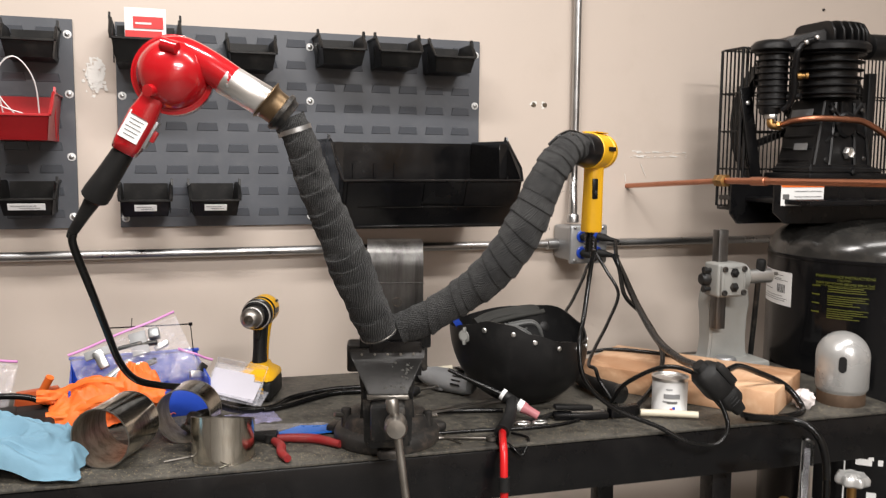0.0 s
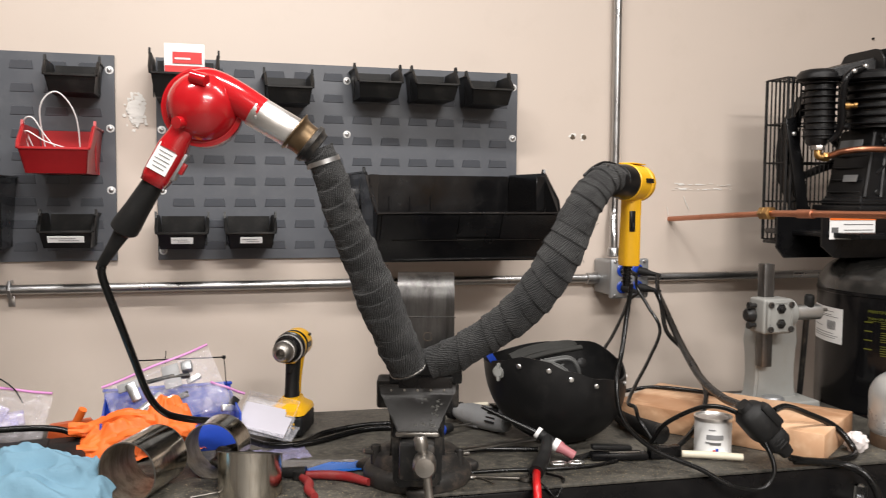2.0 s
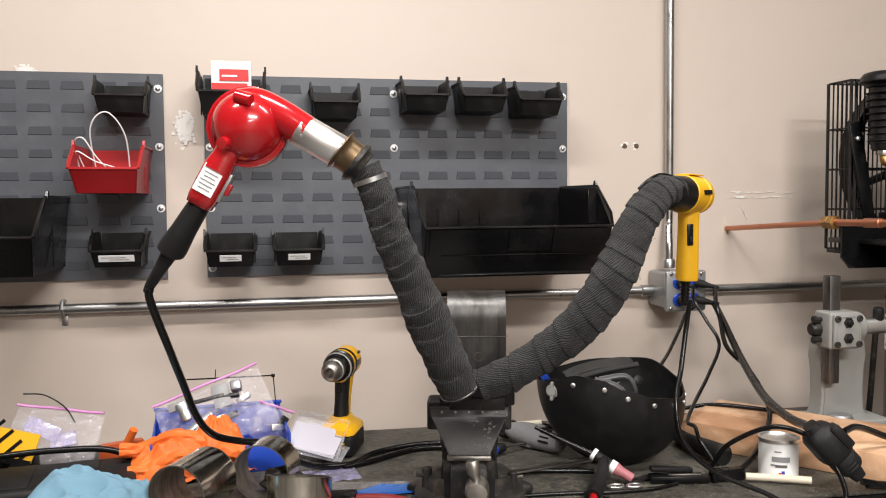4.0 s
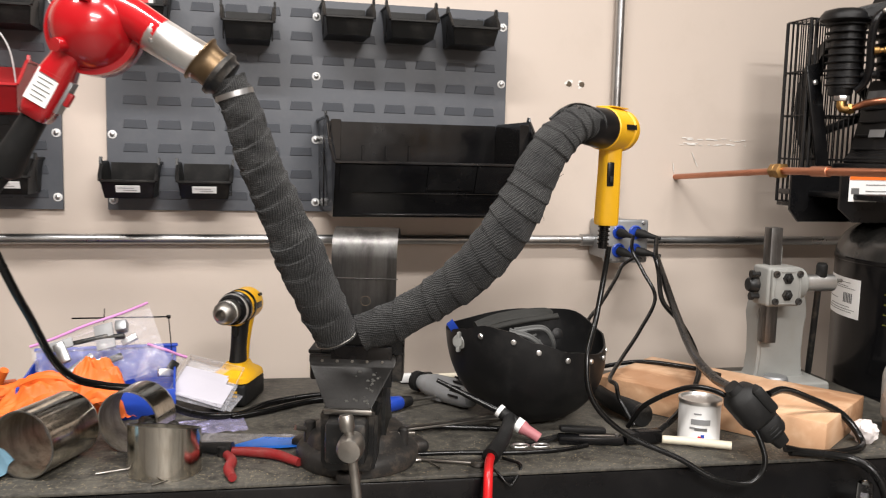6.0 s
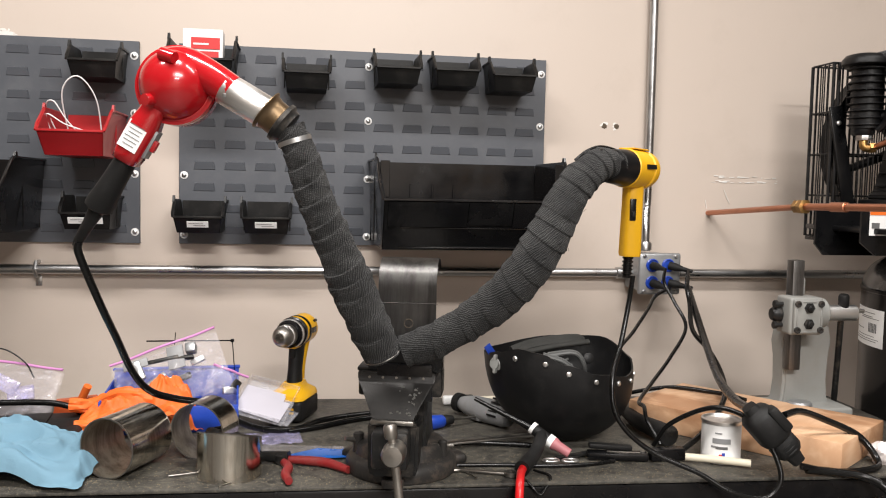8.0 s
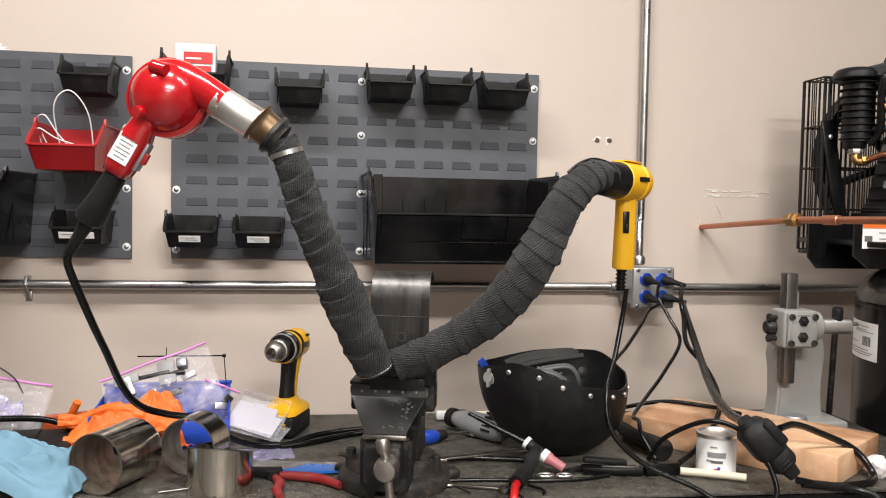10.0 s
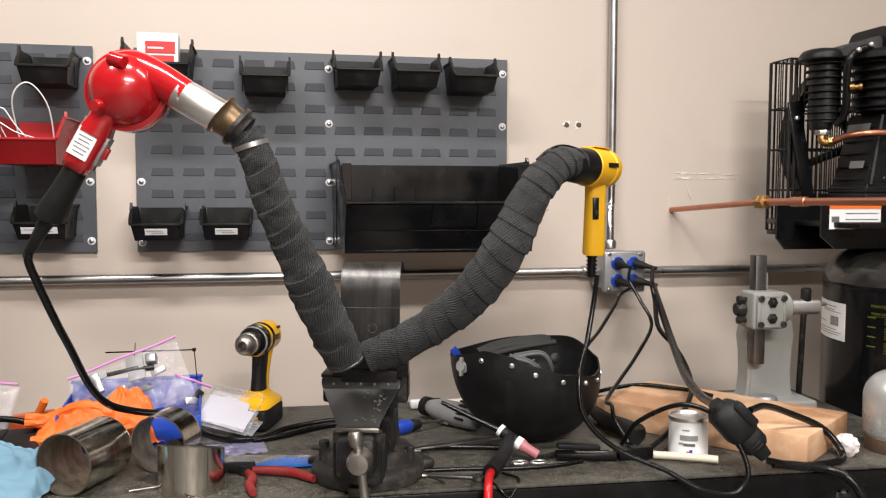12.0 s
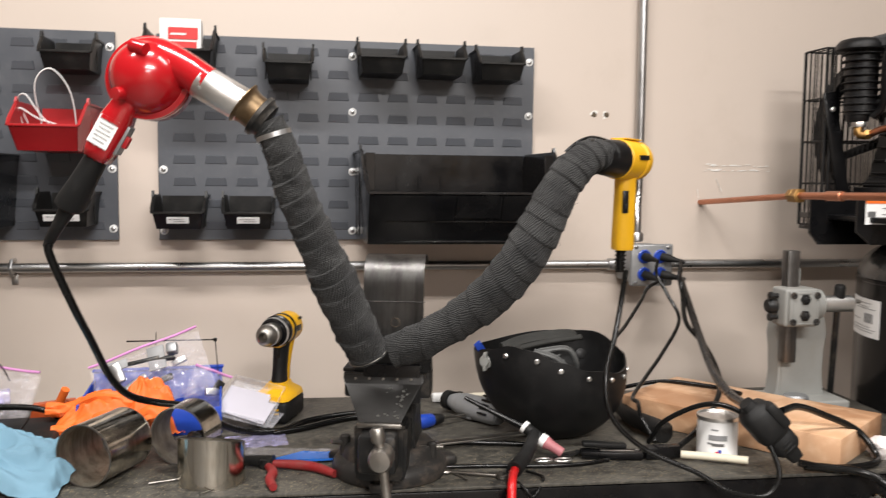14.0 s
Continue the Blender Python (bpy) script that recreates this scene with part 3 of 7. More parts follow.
BY = WALL - 0.014
SMALL = "small black plastic hanging bin on the louvered panel"
for x, z in ((0.19, 1.625), (0.405, 1.645), (0.547, 1.645), (0.688, 1.638), (-0.285, 1.632)):
    bin_box("hanging_bin", SMALL, (x, BY, z), 0.108, 0.125, 0.072, M["bin_dusty"])
for x, z, c in ((-0.055, 1.283, 0.048), (0.099, 1.283, 0.05), (-0.3, 1.288, 0.075)):
    bin_box("hanging_bin", "small black plastic hanging bin with a white label", (x, BY, z), 0.112, 0.13, 0.074, M["bin_dusty"], card=c)
bin_box("hanging_bin", "black plastic hanging bin holding a boxed part", (-0.045, BY, 1.625), 0.145, 0.17, 0.1, M["bin_dusty"])
wide = bin_box("wide_bin", "wide glossy black plastic hanging bin, empty", (0.563, BY, 1.262), 0.432, 0.356, 0.2, M["bin"], lip=0.55, taper=0.97, rails=(0.05, 0.45))
for x0, x1, low in ((-0.2, -0.028, 0.47), (-0.026, 0.072, 0.52), (0.074, 0.2, 0.47)):
    bm = BM()
    rows = [[Vector((x, -0.356 * (0.86 + 0.14 * k) - out, 0.11 * k)) for x, out in ((x0, 0.0055), (x1, 0.0055), (x1, -0.001), (x0, -0.001))] for k in (low, 0.96)]
    loft(bm, rows)
    part("front_panel", bm, M["bin"], wide, smooth=False)
for sx in (-1, 1):
    part("corner_flange", box(BM(), (sx * 0.2, -0.262, 0.154), (0.021, 0.003, 0.082), 0.001, None, 1), M["bin"], wide)
for x in (-0.11, -0.055, 0.0):
    part("divider_slot", box(BM(), (x, -0.006, 0.12), (0.006, 0.004, 0.05), 0.001, None, 1), M["bin"], wide)
bin_box("red_bin", "red plastic hanging bin with white wires inside", (-0.304, BY, 1.452), 0.139, 0.236, 0.102, M["red_bin"], lip=0.5)
bin_box("hanging_bin", "black plastic hanging bin beside the panel edge", (-0.52, BY, 1.285), 0.2, 0.33, 0.16, M["bin"])

# boxed part standing in a bin
card_box = thing("carton", "red and white printed carton standing in a bin", "box", (-0.045, WALL - 0.105, 1.629))
part("carton_body", box(BM(), (0, 0, 0.06), (0.088, 0.05, 0.12), 0.001), M["white"], card_box)
part("red_band", box(BM(), (0.006, -0.0262, 0.088), (0.064, 0.0012, 0.026)), M["label_red"], card_box)
part("red_band", box(BM(), (-0.004, -0.0262, 0.045), (0.078, 0.0012, 0.05)), M["label_red"], card_box)
part("print_line", box(BM(), (-0.004, -0.0272, 0.086), (0.034, 0.001, 0.004)), M["white"], card_box)

for k, pts in enumerate(([(-0.35, 2.08, 1.475), (-0.375, 2.04, 1.555), (-0.355, 2.02, 1.57), (-0.33, 2.03, 1.53), (-0.29, 2.05, 1.48)],
                         [(-0.34, 2.11, 1.475), (-0.345, 2.05, 1.59), (-0.31, 2.04, 1.628), (-0.275, 2.06, 1.58), (-0.27, 2.1, 1.48)],
                         [(-0.36, 2.06, 1.475), (-0.37, 2.02, 1.54), (-0.33, 2.02, 1.52), (-0.28, 2.05, 1.5), (-0.3, 2.1, 1.475)])):
    cable("wire", pts, 0.0016, M["white"], "thin white wire curling out of the red bin", "wire", "wires in the red bin")

# conduit and junction box
run = thing("conduit", "galvanised steel conduit along the wall", "conduit", (0, WALL, 1.185))
part("pipe", rod(BM(), (-2.4, -0.024, 0.004), (1.045, -0.024, 0.0), 0.0115), M["zinc"], run)
part("pipe", rod(BM(), (1.11, -0.024, 0.0), (3.4, -0.024, -0.006), 0.0115), M["zinc"], run)
for x in (-0.44, 2.3):
    bm = BM()
    sweep(bm, [(x, 0, -0.016), (x, -0.024, -0.0145), (x, -0.037, 0.002), (x, -0.024, 0.018), (x, 0, 0.018)], 0.005, 8)
    box(bm, (x, -0.002, -0.028), (0.014, 0.004, 0.024), 0.001)
    part("strap", bm, M["zinc"], run)
for x in (1.022, 1.155):
    part("coupling", lathe(BM(), [(0.0125, -0.02), (0.0155, -0.018), (0.0155, 0.018), (0.0125, 0.02)], along((x, -0.024, 0), (x + 1, -0.024, 0)), 20), M["zinc"], run)
riser = thing("conduit", "galvanised steel conduit rising from the outlet box", "conduit", (1.085, WALL, 1.25))
part("pipe", sweep(BM(), spline([(-0.012, -0.045, -0.002), (-0.012, -0.045, 0.05), (-0.006, -0.03, 0.1), (0.0, -0.02, 0.16), (0.0, -0.02, 0.5), (-0.004, -0.02, 1.65)], 8), 0.0112, 18), M["zinc"], riser)
part("connector", lathe(BM(), [(0.013, 0.0), (0.0175, 0.002), (0.0175, 0.018), (0.014, 0.024)], Matrix.Translation((-0.012, -0.045, -0.004)), 20), M["zinc"], riser)

ob = thing("outlet_box", "grey die-cast outlet box with four blue-ringed sockets", "outlet box", (1.083, WALL, 1.192))
part("box_body", box(BM(), (0, -0.055, 0), (0.096, 0.108, 0.094), 0.008, None, 3), M["cast_zinc"], ob)
part("cover", box(BM(), (0, -0.116, 0), (0.113, 0.014, 0.106), 0.006, None, 3), M["cast_zinc"], ob)
for sx in (-1, 1):
    for sz in (-1, 1):
        part("cover_screw", lathe(BM(), [(0.005, 0), (0.005, 0.002), (0.003, 0.004)], along((sx * 0.042, -0.123, sz * 0.045), (sx * 0.042, -1.123, sz * 0.045)), 12), M["zinc"], ob)
        s = part("socket", lathe(BM(), [(0.017, 0), (0.017, 0.004), (0.0145, 0.006), (0.0135, 0.003)], along((sx * 0.021, -0.122, sz * 0.022), (sx * 0.021, -1.122, sz * 0.022)), 24), M["blue"], ob, "blue socket ring")


def plug(at, to, r=0.0105):
    p = thing("power_plug", "black rubber power plug in an outlet", "plug", at, group="plugs in the outlet box")
    d = (Vector(to) - Vector(at))
    m = frame_for(d)
    part("plug_body", lathe(BM(), [(r, 0), (r, 0.018), (r * 0.85, 0.024), (r * 0.6, 0.036), (r * 0.42, 0.06)], m, 16), M["soft_rubber"], p)


OUT = {k: (1.083 + sx * 0.022, 2.07, 1.192 + sz * 0.022) for k, sx, sz in (("tl", -1, 1), ("tr", 1, 1), ("bl", -1, -1), ("br", 1, -1))}
for k, d in (("tl", (0.006, -0.05, -0.004)), ("tr", (0.04, -0.04, -0.01)), ("bl", (0.02, -0.05, -0.01)), ("br", (0.05, -0.035, -0.01))):
    plug(OUT[k], Vector(OUT[k]) + Vector(d))

# marks on the wall
for x in (0.966, 1.0):
    bm = BM()
    bmesh.ops.create_icosphere(bm, subdivisions=2, radius=0.006, matrix=Matrix.Translation((x, WALL - 0.0005, 1.571)) @ Matrix.Diagonal((1.2, 0.15, 1.1, 1)))
    for v in bm.verts:
        v.co += Vector((noise.noise(v.co * 300) * 0.003, 0, noise.noise(v.co * 270 + Vector((3, 0, 0))) * 0.003))
    single("wall_hole", bm, M["hole"], "torn screw hole in the beige drywall", "hole", "screw holes in the wall", kind="structure")

# ---- workbench ----
BT = -2.4  # turn of the bench against the wall


def bench_point(x, y):
    """A spot on the bench: x along the front edge, y back from it."""
    return Matrix.Translation((0.5, 1.378, 0)) @ pose(0, 0, 0, 0, 0, BT) @ Vector((x - 0.5, y, 0))


wb = thing("workbench", "steel workbench with a worn, grimy dark top", "workbench", (0.5, 1.378, 0), BT)
part("top", box(BM(), (-0.385, 0.29, BENCH - 0.003), (2.63, 0.58, 0.006), 0.0015, None, 2), M["bench"], wb, "worn dark top sprinkled with metal grit")
part("apron", box(BM(), (-0.385, 0.012, BENCH - 0.0525), (2.626, 0.022, 0.091), 0.004, None, 2), M["black"], wb, "black painted steel apron")
part("apron", box(BM(), (-0.385, 0.565, BENCH - 0.0525), (2.626, 0.022, 0.091), 0.004, None, 2), M["black"], wb)
for x in (-1.6, 0.52):
    for y in (0.05, 0.54):
        part("leg", box(BM(), (x, y, (BENCH - 0.03) / 2), (0.045, 0.045, BENCH - 0.03), 0.004), M["black"], wb)
for x in (-1.6, 0.52):
    part("rail", box(BM(), (x, 0.295, 0.2), (0.03, 0.45, 0.03), 0.003), M["black"], wb)

# ---- bench vise ----
VT = -14.0
vise = thing("bench_vise", "black cast-iron bench vise with worn jaws", "vise", (0.357, 1.475, BENCH), VT)
part("swivel_base", lathe(BM(), [(0.093, 0), (0.096, 0.004), (0.096, 0.018), (0.091, 0.026), (0.08, 0.031), (0.076, 0.046), (0.07, 0.052), (0.05, 0.054)], None, 40), M["iron_base"], vise, "round swivel base")
for a in (25, 155, 270):
    m = pose(0, 0, 0, 0, 0, a)
    part("lug", box(BM(), (0.095, 0, 0.009), (0.045, 0.036, 0.018), 0.007, m, 3), M["iron_base"], vise)
for sx in (-1,):
    lock = part("lock_bolt", lathe(BM(), [(0.009, 0.02), (0.009, 0.062), (0.006, 0.064)], Matrix.Translation((sx * 0.073, -0.015, 0)), 16), M["iron_base"], vise)
    part("lock_handle", rod(BM(), (sx * 0.073 - 0.02, -0.03, 0.056), (sx * 0.073 + 0.022, 0.0, 0.04), 0.004, seg=12), M["worn"], lock)
# fixed body and back jaw
bm = BM()
loft(bm, [[Vector((x, y, z)) for x, y in ((-w, -0.05), (w, -0.05), (w, 0.07), (-w, 0.07))] for z, w in ((0.03, 0.05), (0.09, 0.045), (0.135, 0.05))])
bmesh.ops.bevel(bm, geom=list(bm.edges), offset=0.006, segments=2, affect="EDGES")
part("body", bm, M["iron"], vise)
part("back_jaw", box(BM(), (0, -0.012, 0.158), (0.142, 0.05, 0.05), 0.005), M["iron"], vise)
part("slide", box(BM(), (0, -0.09, 0.075), (0.058, 0.13, 0.06), 0.006), M["iron"], vise)
# sliding front jaw: wide at the top, tapering to the screw housing
bm = BM()
loft(bm, [[Vector((sx * w, y, z)) for sx, y in ((-1, y0), (1, y0), (1, y1), (-1, y1))] for z, w, y0, y1 in
          ((0.185, 0.0635, -0.082, -0.045), (0.172, 0.0635, -0.084, -0.045), (0.166, 0.059, -0.09, -0.045), (0.118, 0.033, -0.122, -0.06), (0.106, 0.032, -0.124, -0.06))])
bmesh.ops.bevel(bm, geom=list(bm.edges), offset=0.002, segments=2, affect="EDGES")
part("front_jaw", bm, M["jaw"], vise, "front jaw with the paint worn to bare metal")
bm = BM()
loft(bm, [[Vector((sx * w, y, z)) for sx, y in ((-1, y0), (1, y0), (1, y1), (-1, y1))] for z, w, y0, y1 in
          ((0.108, 0.042, -0.112, -0.04), (0.03, 0.04, -0.118, -0.04), (0.018, 0.034, -0.112, -0.04))])
bmesh.ops.bevel(bm, geom=list(bm.edges), offset=0.005, segments=2, affect="EDGES")
part("screw_housing", bm, M["iron"], vise)
for k in range(5):
    part("jaw_pin", lathe(BM(), [(0.0022, 0), (0.0022, 0.0012), (0.001, 0.0014)], along((-0.044 + 0.022 * k, -0.0838, 0.176), (-0.044 + 0.022 * k, -1, 0.176)), 8), M["worn"], vise)
part("jaw_cap", box(BM(), (0, -0.05, 0.187), (0.132, 0.05, 0.006), 0.0015), M["jaw"], vise, "top plate of the jaws")
part("jaw_lip", box(BM(), (0, -0.123, 0.113), (0.07, 0.012, 0.008), 0.0025, None, 2), M["worn"], vise, "lip rubbed to bare metal")
bm = BM()
rnd = random.Random(8)
for k in range(26):
    t, q = rnd.uniform(0.05, 0.95), abs(rnd.gauss(0, 0.35))
    w = 0.058 - 0.025 * t
    x, y, z = w * max(-0.9, 0.8 - q), -0.0905 - 0.0325 * t, 0.1655 - 0.047 * t
    r = rnd.uniform(0.0008, 0.0045)
    bm.faces.new([bm.verts.new((x + r * 0.8 * math.cos(g) * rnd.uniform(0.5, 1.1), y - 0.0006 - r * math.sin(g) * 0.55, z + r * math.sin(g) * 0.8)) for g in [i * 0.785 for i in range(8)]])
part("bare_chips", bm, M["press_grey"], vise, "paint chipped to bare steel")
lk = part("lock_bolt", lathe(BM(), [(0.008, 0.02), (0.008, 0.055), (0.005, 0.058)], Matrix.Translation((0.073, -0.02, 0)), 16), M["iron_base"], vise)
part("lock_handle", rod(BM(), (0.052, -0.03, 0.05), (0.09, -0.012, 0.046), 0.0035, seg=12), M["worn"], lk)
sh = part("screw_head", lathe(BM(), [(0.012, 0), (0.012, 0.05), (0.0175, 0.052), (0.0185, 0.062), (0.0185, 0.082), (0.015, 0.09), (0.004, 0.092)], along((0.012, -0.115, 0.082), (0.012, -1.115, 0.09)), 28), M["worn"], vise, "bare steel screw head")
part("handle", sweep(BM(), spline([(0.007, -0.186, 0.112), (0.012, -0.187, 0.09), (0.02, -0.19, 0.03), (0.032, -0.197, -0.06), (0.045, -0.205, -0.14)], 8), 0.0068, 14), M["worn"], sh, "sliding steel handle bar")
part("handle_end", lathe(BM(), [(0.009, 0), (0.0105, 0.004), (0.0105, 0.018), (0.008, 0.022)], along((0.008, -0.186, 0.106), (0.004, -0.185, 0.13)), 16), M["worn"], sh)

# ---- forked duct stand held in the vise ----
stand = thing("duct_stand", "black steel bracket clamped in the vise", "bracket", (0.352, 1.4, 1.06), VT)
part("clamp_plate", box(BM(), (0.0, 0.016, 0.066), (0.122, 0.04, 0.058), 0.003), M["black"], stand, "black steel clamp plate")
part("tongue", box(BM(), (0.0, -0.005, 0.02), (0.09, 0.008, 0.06), 0.001), M["black"], stand)
bm = BM()
outer = []
for i in range(15):
    a = radians(-8 + i * 11)
    outer.append((0.045 * math.cos(a) * 1.0, 0.175 + 0.045 * math.sin(a)))
prof = [(0.045, 0.075), (0.046, 0.13)] + outer
w = 0.048
rows_ = []
for y, z in prof:
    rows_.append([Vector((-w, -y + 0.055, z)), Vector((w, -y + 0.055, z))])
verts = [[bm.verts.new(p) for p in r] for r in rows_]
for a, b in zip(verts, verts[1:]):
    bm.faces.new((a[0], a[1], b[1], b[0]))
bmesh.ops.solidify(bm, geom=list(bm.faces), thickness=0.002)
saddle = part("curved_plate", bm, M["steel_dark"], stand, "rolled mill-scale steel plate", sharp=50)
part("drill_mark", lathe(BM(), [(0.0075, 0), (0.0075, 0.0006), (0.0068, 0.0006), (0.0068, 0)], along((0.003, 0.0085, 0.115), (0.003, -1, 0.115)), 24, close=False), M["hole"], saddle)
part("weld_bead", sweep(BM(), [(-w + 0.002 + 0.0096 * i, 0.0087 + 0.0006 * (i % 2), 0.148) for i in range(11)], 0.0007, 6), M["iron_base"], saddle)


def sleeve(name, points, radii, label, seed, band):
    """A duct wound with overlapping turns of knitted gauze."""
    line = spline(points, 64)
    rnd = random.Random(seed)
    edges, s = [0.0], 0.0
    while s < 1:
        s += rnd.uniform(*band)
        edges.append(s)
    lift = [rnd.uniform(0.4, 1.25) for _ in edges]
    tilt = [rnd.uniform(0.016, 0.03) for _ in edges]

    def radius(t, a):
        i = min(int(t * (len(radii) - 1)), len(radii) - 2)
        f = t * (len(radii) - 1) - i
        f = f * f * (3 - 2 * f)
        r = radii[i] * (1 - f) + radii[i + 1] * f
        k = 0
        while k + 1 < len(edges) and edges[k + 1] + tilt[k] * math.cos(a + k * 0.06) <= t:
            k += 1
        t0 = edges[k] + tilt[max(k - 1, 0)] * math.cos(a + (k - 1) * 0.06)
        t1 = (edges[k + 1] + tilt[k] * math.cos(a + k * 0.06)) if k + 1 < len(edges) else 1
        q = max(0.0, min(1.0, (t - t0) / max(t1 - t0, 1e-4)))
        r += 0.0028 * lift[k] * (1 - q) * min(1, q * 14) + 0.0022 * noise.noise((t * 22, math.cos(a) * 1.4, math.sin(a) * 1.4 + seed))
        return r + 0.0007 * noise.noise((t * 120, math.cos(a) * 6, math.sin(a) * 6))

    bm = sweep(BM(), line, radius, 72, uv=6.0)
    ob = single(name, bm, M["wrap"], label, "duct", "wrapped ducts", sharp=80)
    # loose threads
    for k in range(26):
        i = rnd.randrange(6, len(line) - 8)
        d = (line[i + 1] - line[i]).normalized()
        a = rnd.uniform(0, 6.28)
        u = d.orthogonal().normalized()
        v = d.cross(u)
        n_ = u * math.cos(a) + v * math.sin(a)
        r = radius(i / (len(line) - 1), a)
        p = line[i] + n_ * (r - 0.0005)
        q = p + n_ * rnd.uniform(0.002, 0.005) + d * rnd.uniform(-0.006, 0.006)
        part("thread", sweep(BM(), [p, (p + q) / 2 + d * 0.002, q], 0.00035, 4), M["soft_rubber"], ob)
    return ob


sleeve("wrapped_duct", [(0.163, 1.322, 1.48), (0.18, 1.32, 1.444), (0.202, 1.318, 1.378), (0.231, 1.318, 1.312), (0.255, 1.322, 1.256), (0.281, 1.33, 1.196), (0.31, 1.345, 1.135)],
       [0.0225, 0.0242, 0.0262, 0.0282, 0.0332, 0.0312, 0.0285], "charcoal knitted gauze wrapped duct rising to the red blower", 3, (0.05, 0.1))
sleeve("wrapped_duct", [(0.343, 1.351, 1.139), (0.398, 1.34, 1.162), (0.448, 1.33, 1.194), (0.496, 1.318, 1.234), (0.535, 1.315, 1.281), (0.566, 1.32, 1.331), (0.594, 1.33, 1.382), (0.627, 1.348, 1.42), (0.666, 1.378, 1.442), (0.7, 1.402, 1.442)],
       [0.0258, 0.0266, 0.028, 0.031, 0.0335, 0.0328, 0.031, 0.0282, 0.0258, 0.0238], "charcoal knitted gauze wrapped duct rising to the yellow heat gun", 8, (0.035, 0.07))
part("end_ring", lathe(BM(), [(0.0305, 0), (0.0315, 0.001), (0.0305, 0.002)], along((0.309, 1.345, 1.137), (0.281, 1.33, 1.196)), 32, close=False), M["worn"], stand).matrix_parent_inverse = stand.matrix_world.inverted()

# ---- red blower ----
red = thing("hot_air_blower", "glossy red enamelled hot-air blower with a bright steel nozzle", "blower", (-0.002, 1.355, 1.54))
axis = frame_for((-0.16, -0.97, 0.12)) @ Matrix.Diagonal((0.93, 0.93, 1, 1))
bm = lathe(BM(), [(0.028, -0.05), (0.05, -0.046), (0.0605, -0.03), (0.0625, -0.01), (0.0625, 0.004), (0.0595, 0.0075), (0.0565, 0.0085), (0.053, 0.022), (0.045, 0.037), (0.033, 0.048), (0.018, 0.0545), (0.006, 0.0562), (0.001, 0.0563)], axis, 56)
part("fan_housing", bm, M["red_enamel"], red)
part("seam_ring", lathe(BM(), [(0.0625, 0.002), (0.0642, 0.003), (0.0642, 0.006), (0.06, 0.008)], axis, 56, close=False), M["red_enamel"], red)
# outlet scroll from the top of the housing to the nozzle
bm = BM()
line = spline([(-0.012, 0.0, 0.03), (0.014, -0.006, 0.031), (0.046, -0.018, 0.015), (0.082, -0.026, -0.008)], 8)
sweep(bm, line, lambda t, a: 0.026 - 0.002 * t, 24)
part("outlet_scroll", bm, M["red_enamel"], red)
for a_, b_ in (((0.0, -0.05, 0.035), (0.014, -0.058, 0.03)), ((0.054, -0.03, 0.003), (0.057, -0.04, 0.001)), ((-0.034, -0.044, -0.026), (-0.042, -0.056, -0.028))):
    part("boss", lathe(BM(), [(0.0095, -0.018), (0.009, 0.004), (0.0085, 0.006), (0.003, 0.0065)], along(a_, b_), 16), M["red_enamel"], red)
noz = part("nozzle", lathe(BM(), [(0.0235, 0), (0.0245, 0.002), (0.0245, 0.07), (0.0235, 0.072)], along((0.07, -0.024, -0.002), (0.15, -0.03, -0.048)), 36), M["chrome"], red, "bright steel nozzle tube")
part("nozzle_screw", lathe(BM(), [(0.003, 0), (0.003, 0.0025), (0.0015, 0.003)], along((0.073, -0.045, -0.015), (0.07, -1, -0.3)), 10), M["zinc"], noz)
part("collar", lathe(BM(), [(0.0238, -0.008), (0.0315, -0.007), (0.0318, -0.0055), (0.0275, -0.002), (0.0255, 0.006), (0.0255, 0.02)], along((0.136, -0.028, -0.037), (0.19, -0.033, -0.079)), 36), M["bronze"], red, "heat-stained bronze collar")
part("clamp_ring", lathe(BM(), [(0.0245, 0.018), (0.031, 0.02), (0.0315, 0.026), (0.027, 0.03), (0.026, 0.036), (0.024, 0.037)], along((0.136, -0.028, -0.037), (0.19, -0.033, -0.079)), 36), M["iron"], red, "dark steel clamp ring")
# handle and boot
hd = part("handle", BM(), M["red_enamel"], red)
bm = BM()
hm = along((-0.028, -0.012, -0.035), (-0.071, -0.004, -0.112))
loft(bm, [[hm @ Vector((x * sx, y * sy, z)) for x, y in ((-1, -0.7), (-0.7, -1), (0.7, -1), (1, -0.7), (1, 0.7), (0.7, 1), (-0.7, 1), (-1, 0.7))] for z, sx, sy in
          ((-0.012, 0.017, 0.016), (0.01, 0.018, 0.017), (0.03, 0.0225, 0.02), (0.078, 0.0205, 0.019), (0.09, 0.018, 0.017))])
bm.to_mesh(hd.data)
bm.free()
for f in hd.data.polygons:
    f.use_smooth = True
lab = part("rating_label", box(BM(), (0.0206, 0.001, 0.05), (0.0016, 0.03, 0.042), 0, hm @ pose(0, 0, 0, 0, 1.5, 0)), M["white"], red, "white rating label with small print")
for k in range(6):
    part("print_bar", box(BM(), (0.0217, 0.001, 0.034 + 0.006 * k), (0.001, 0.024 - 0.003 * (k % 3), 0.0008), 0, hm @ pose(0, 0, 0, 0, 1.5, 0)), M["ink"], lab)
sw = part("switch_plate", box(BM(), (-0.002, -0.021, 0.05), (0.02, 0.006, 0.044), 0.001, hm), M["cast_zinc"], red, "metal switch plate")
part("switch", box(BM(), (0.0, -0.026, 0.05), (0.01, 0.008, 0.018), 0.002, hm), M["red_bin"], sw, "red rocker switch")
bm = BM()
bt = along((-0.069, -0.004, -0.108), (-0.118, 0.022, -0.185))
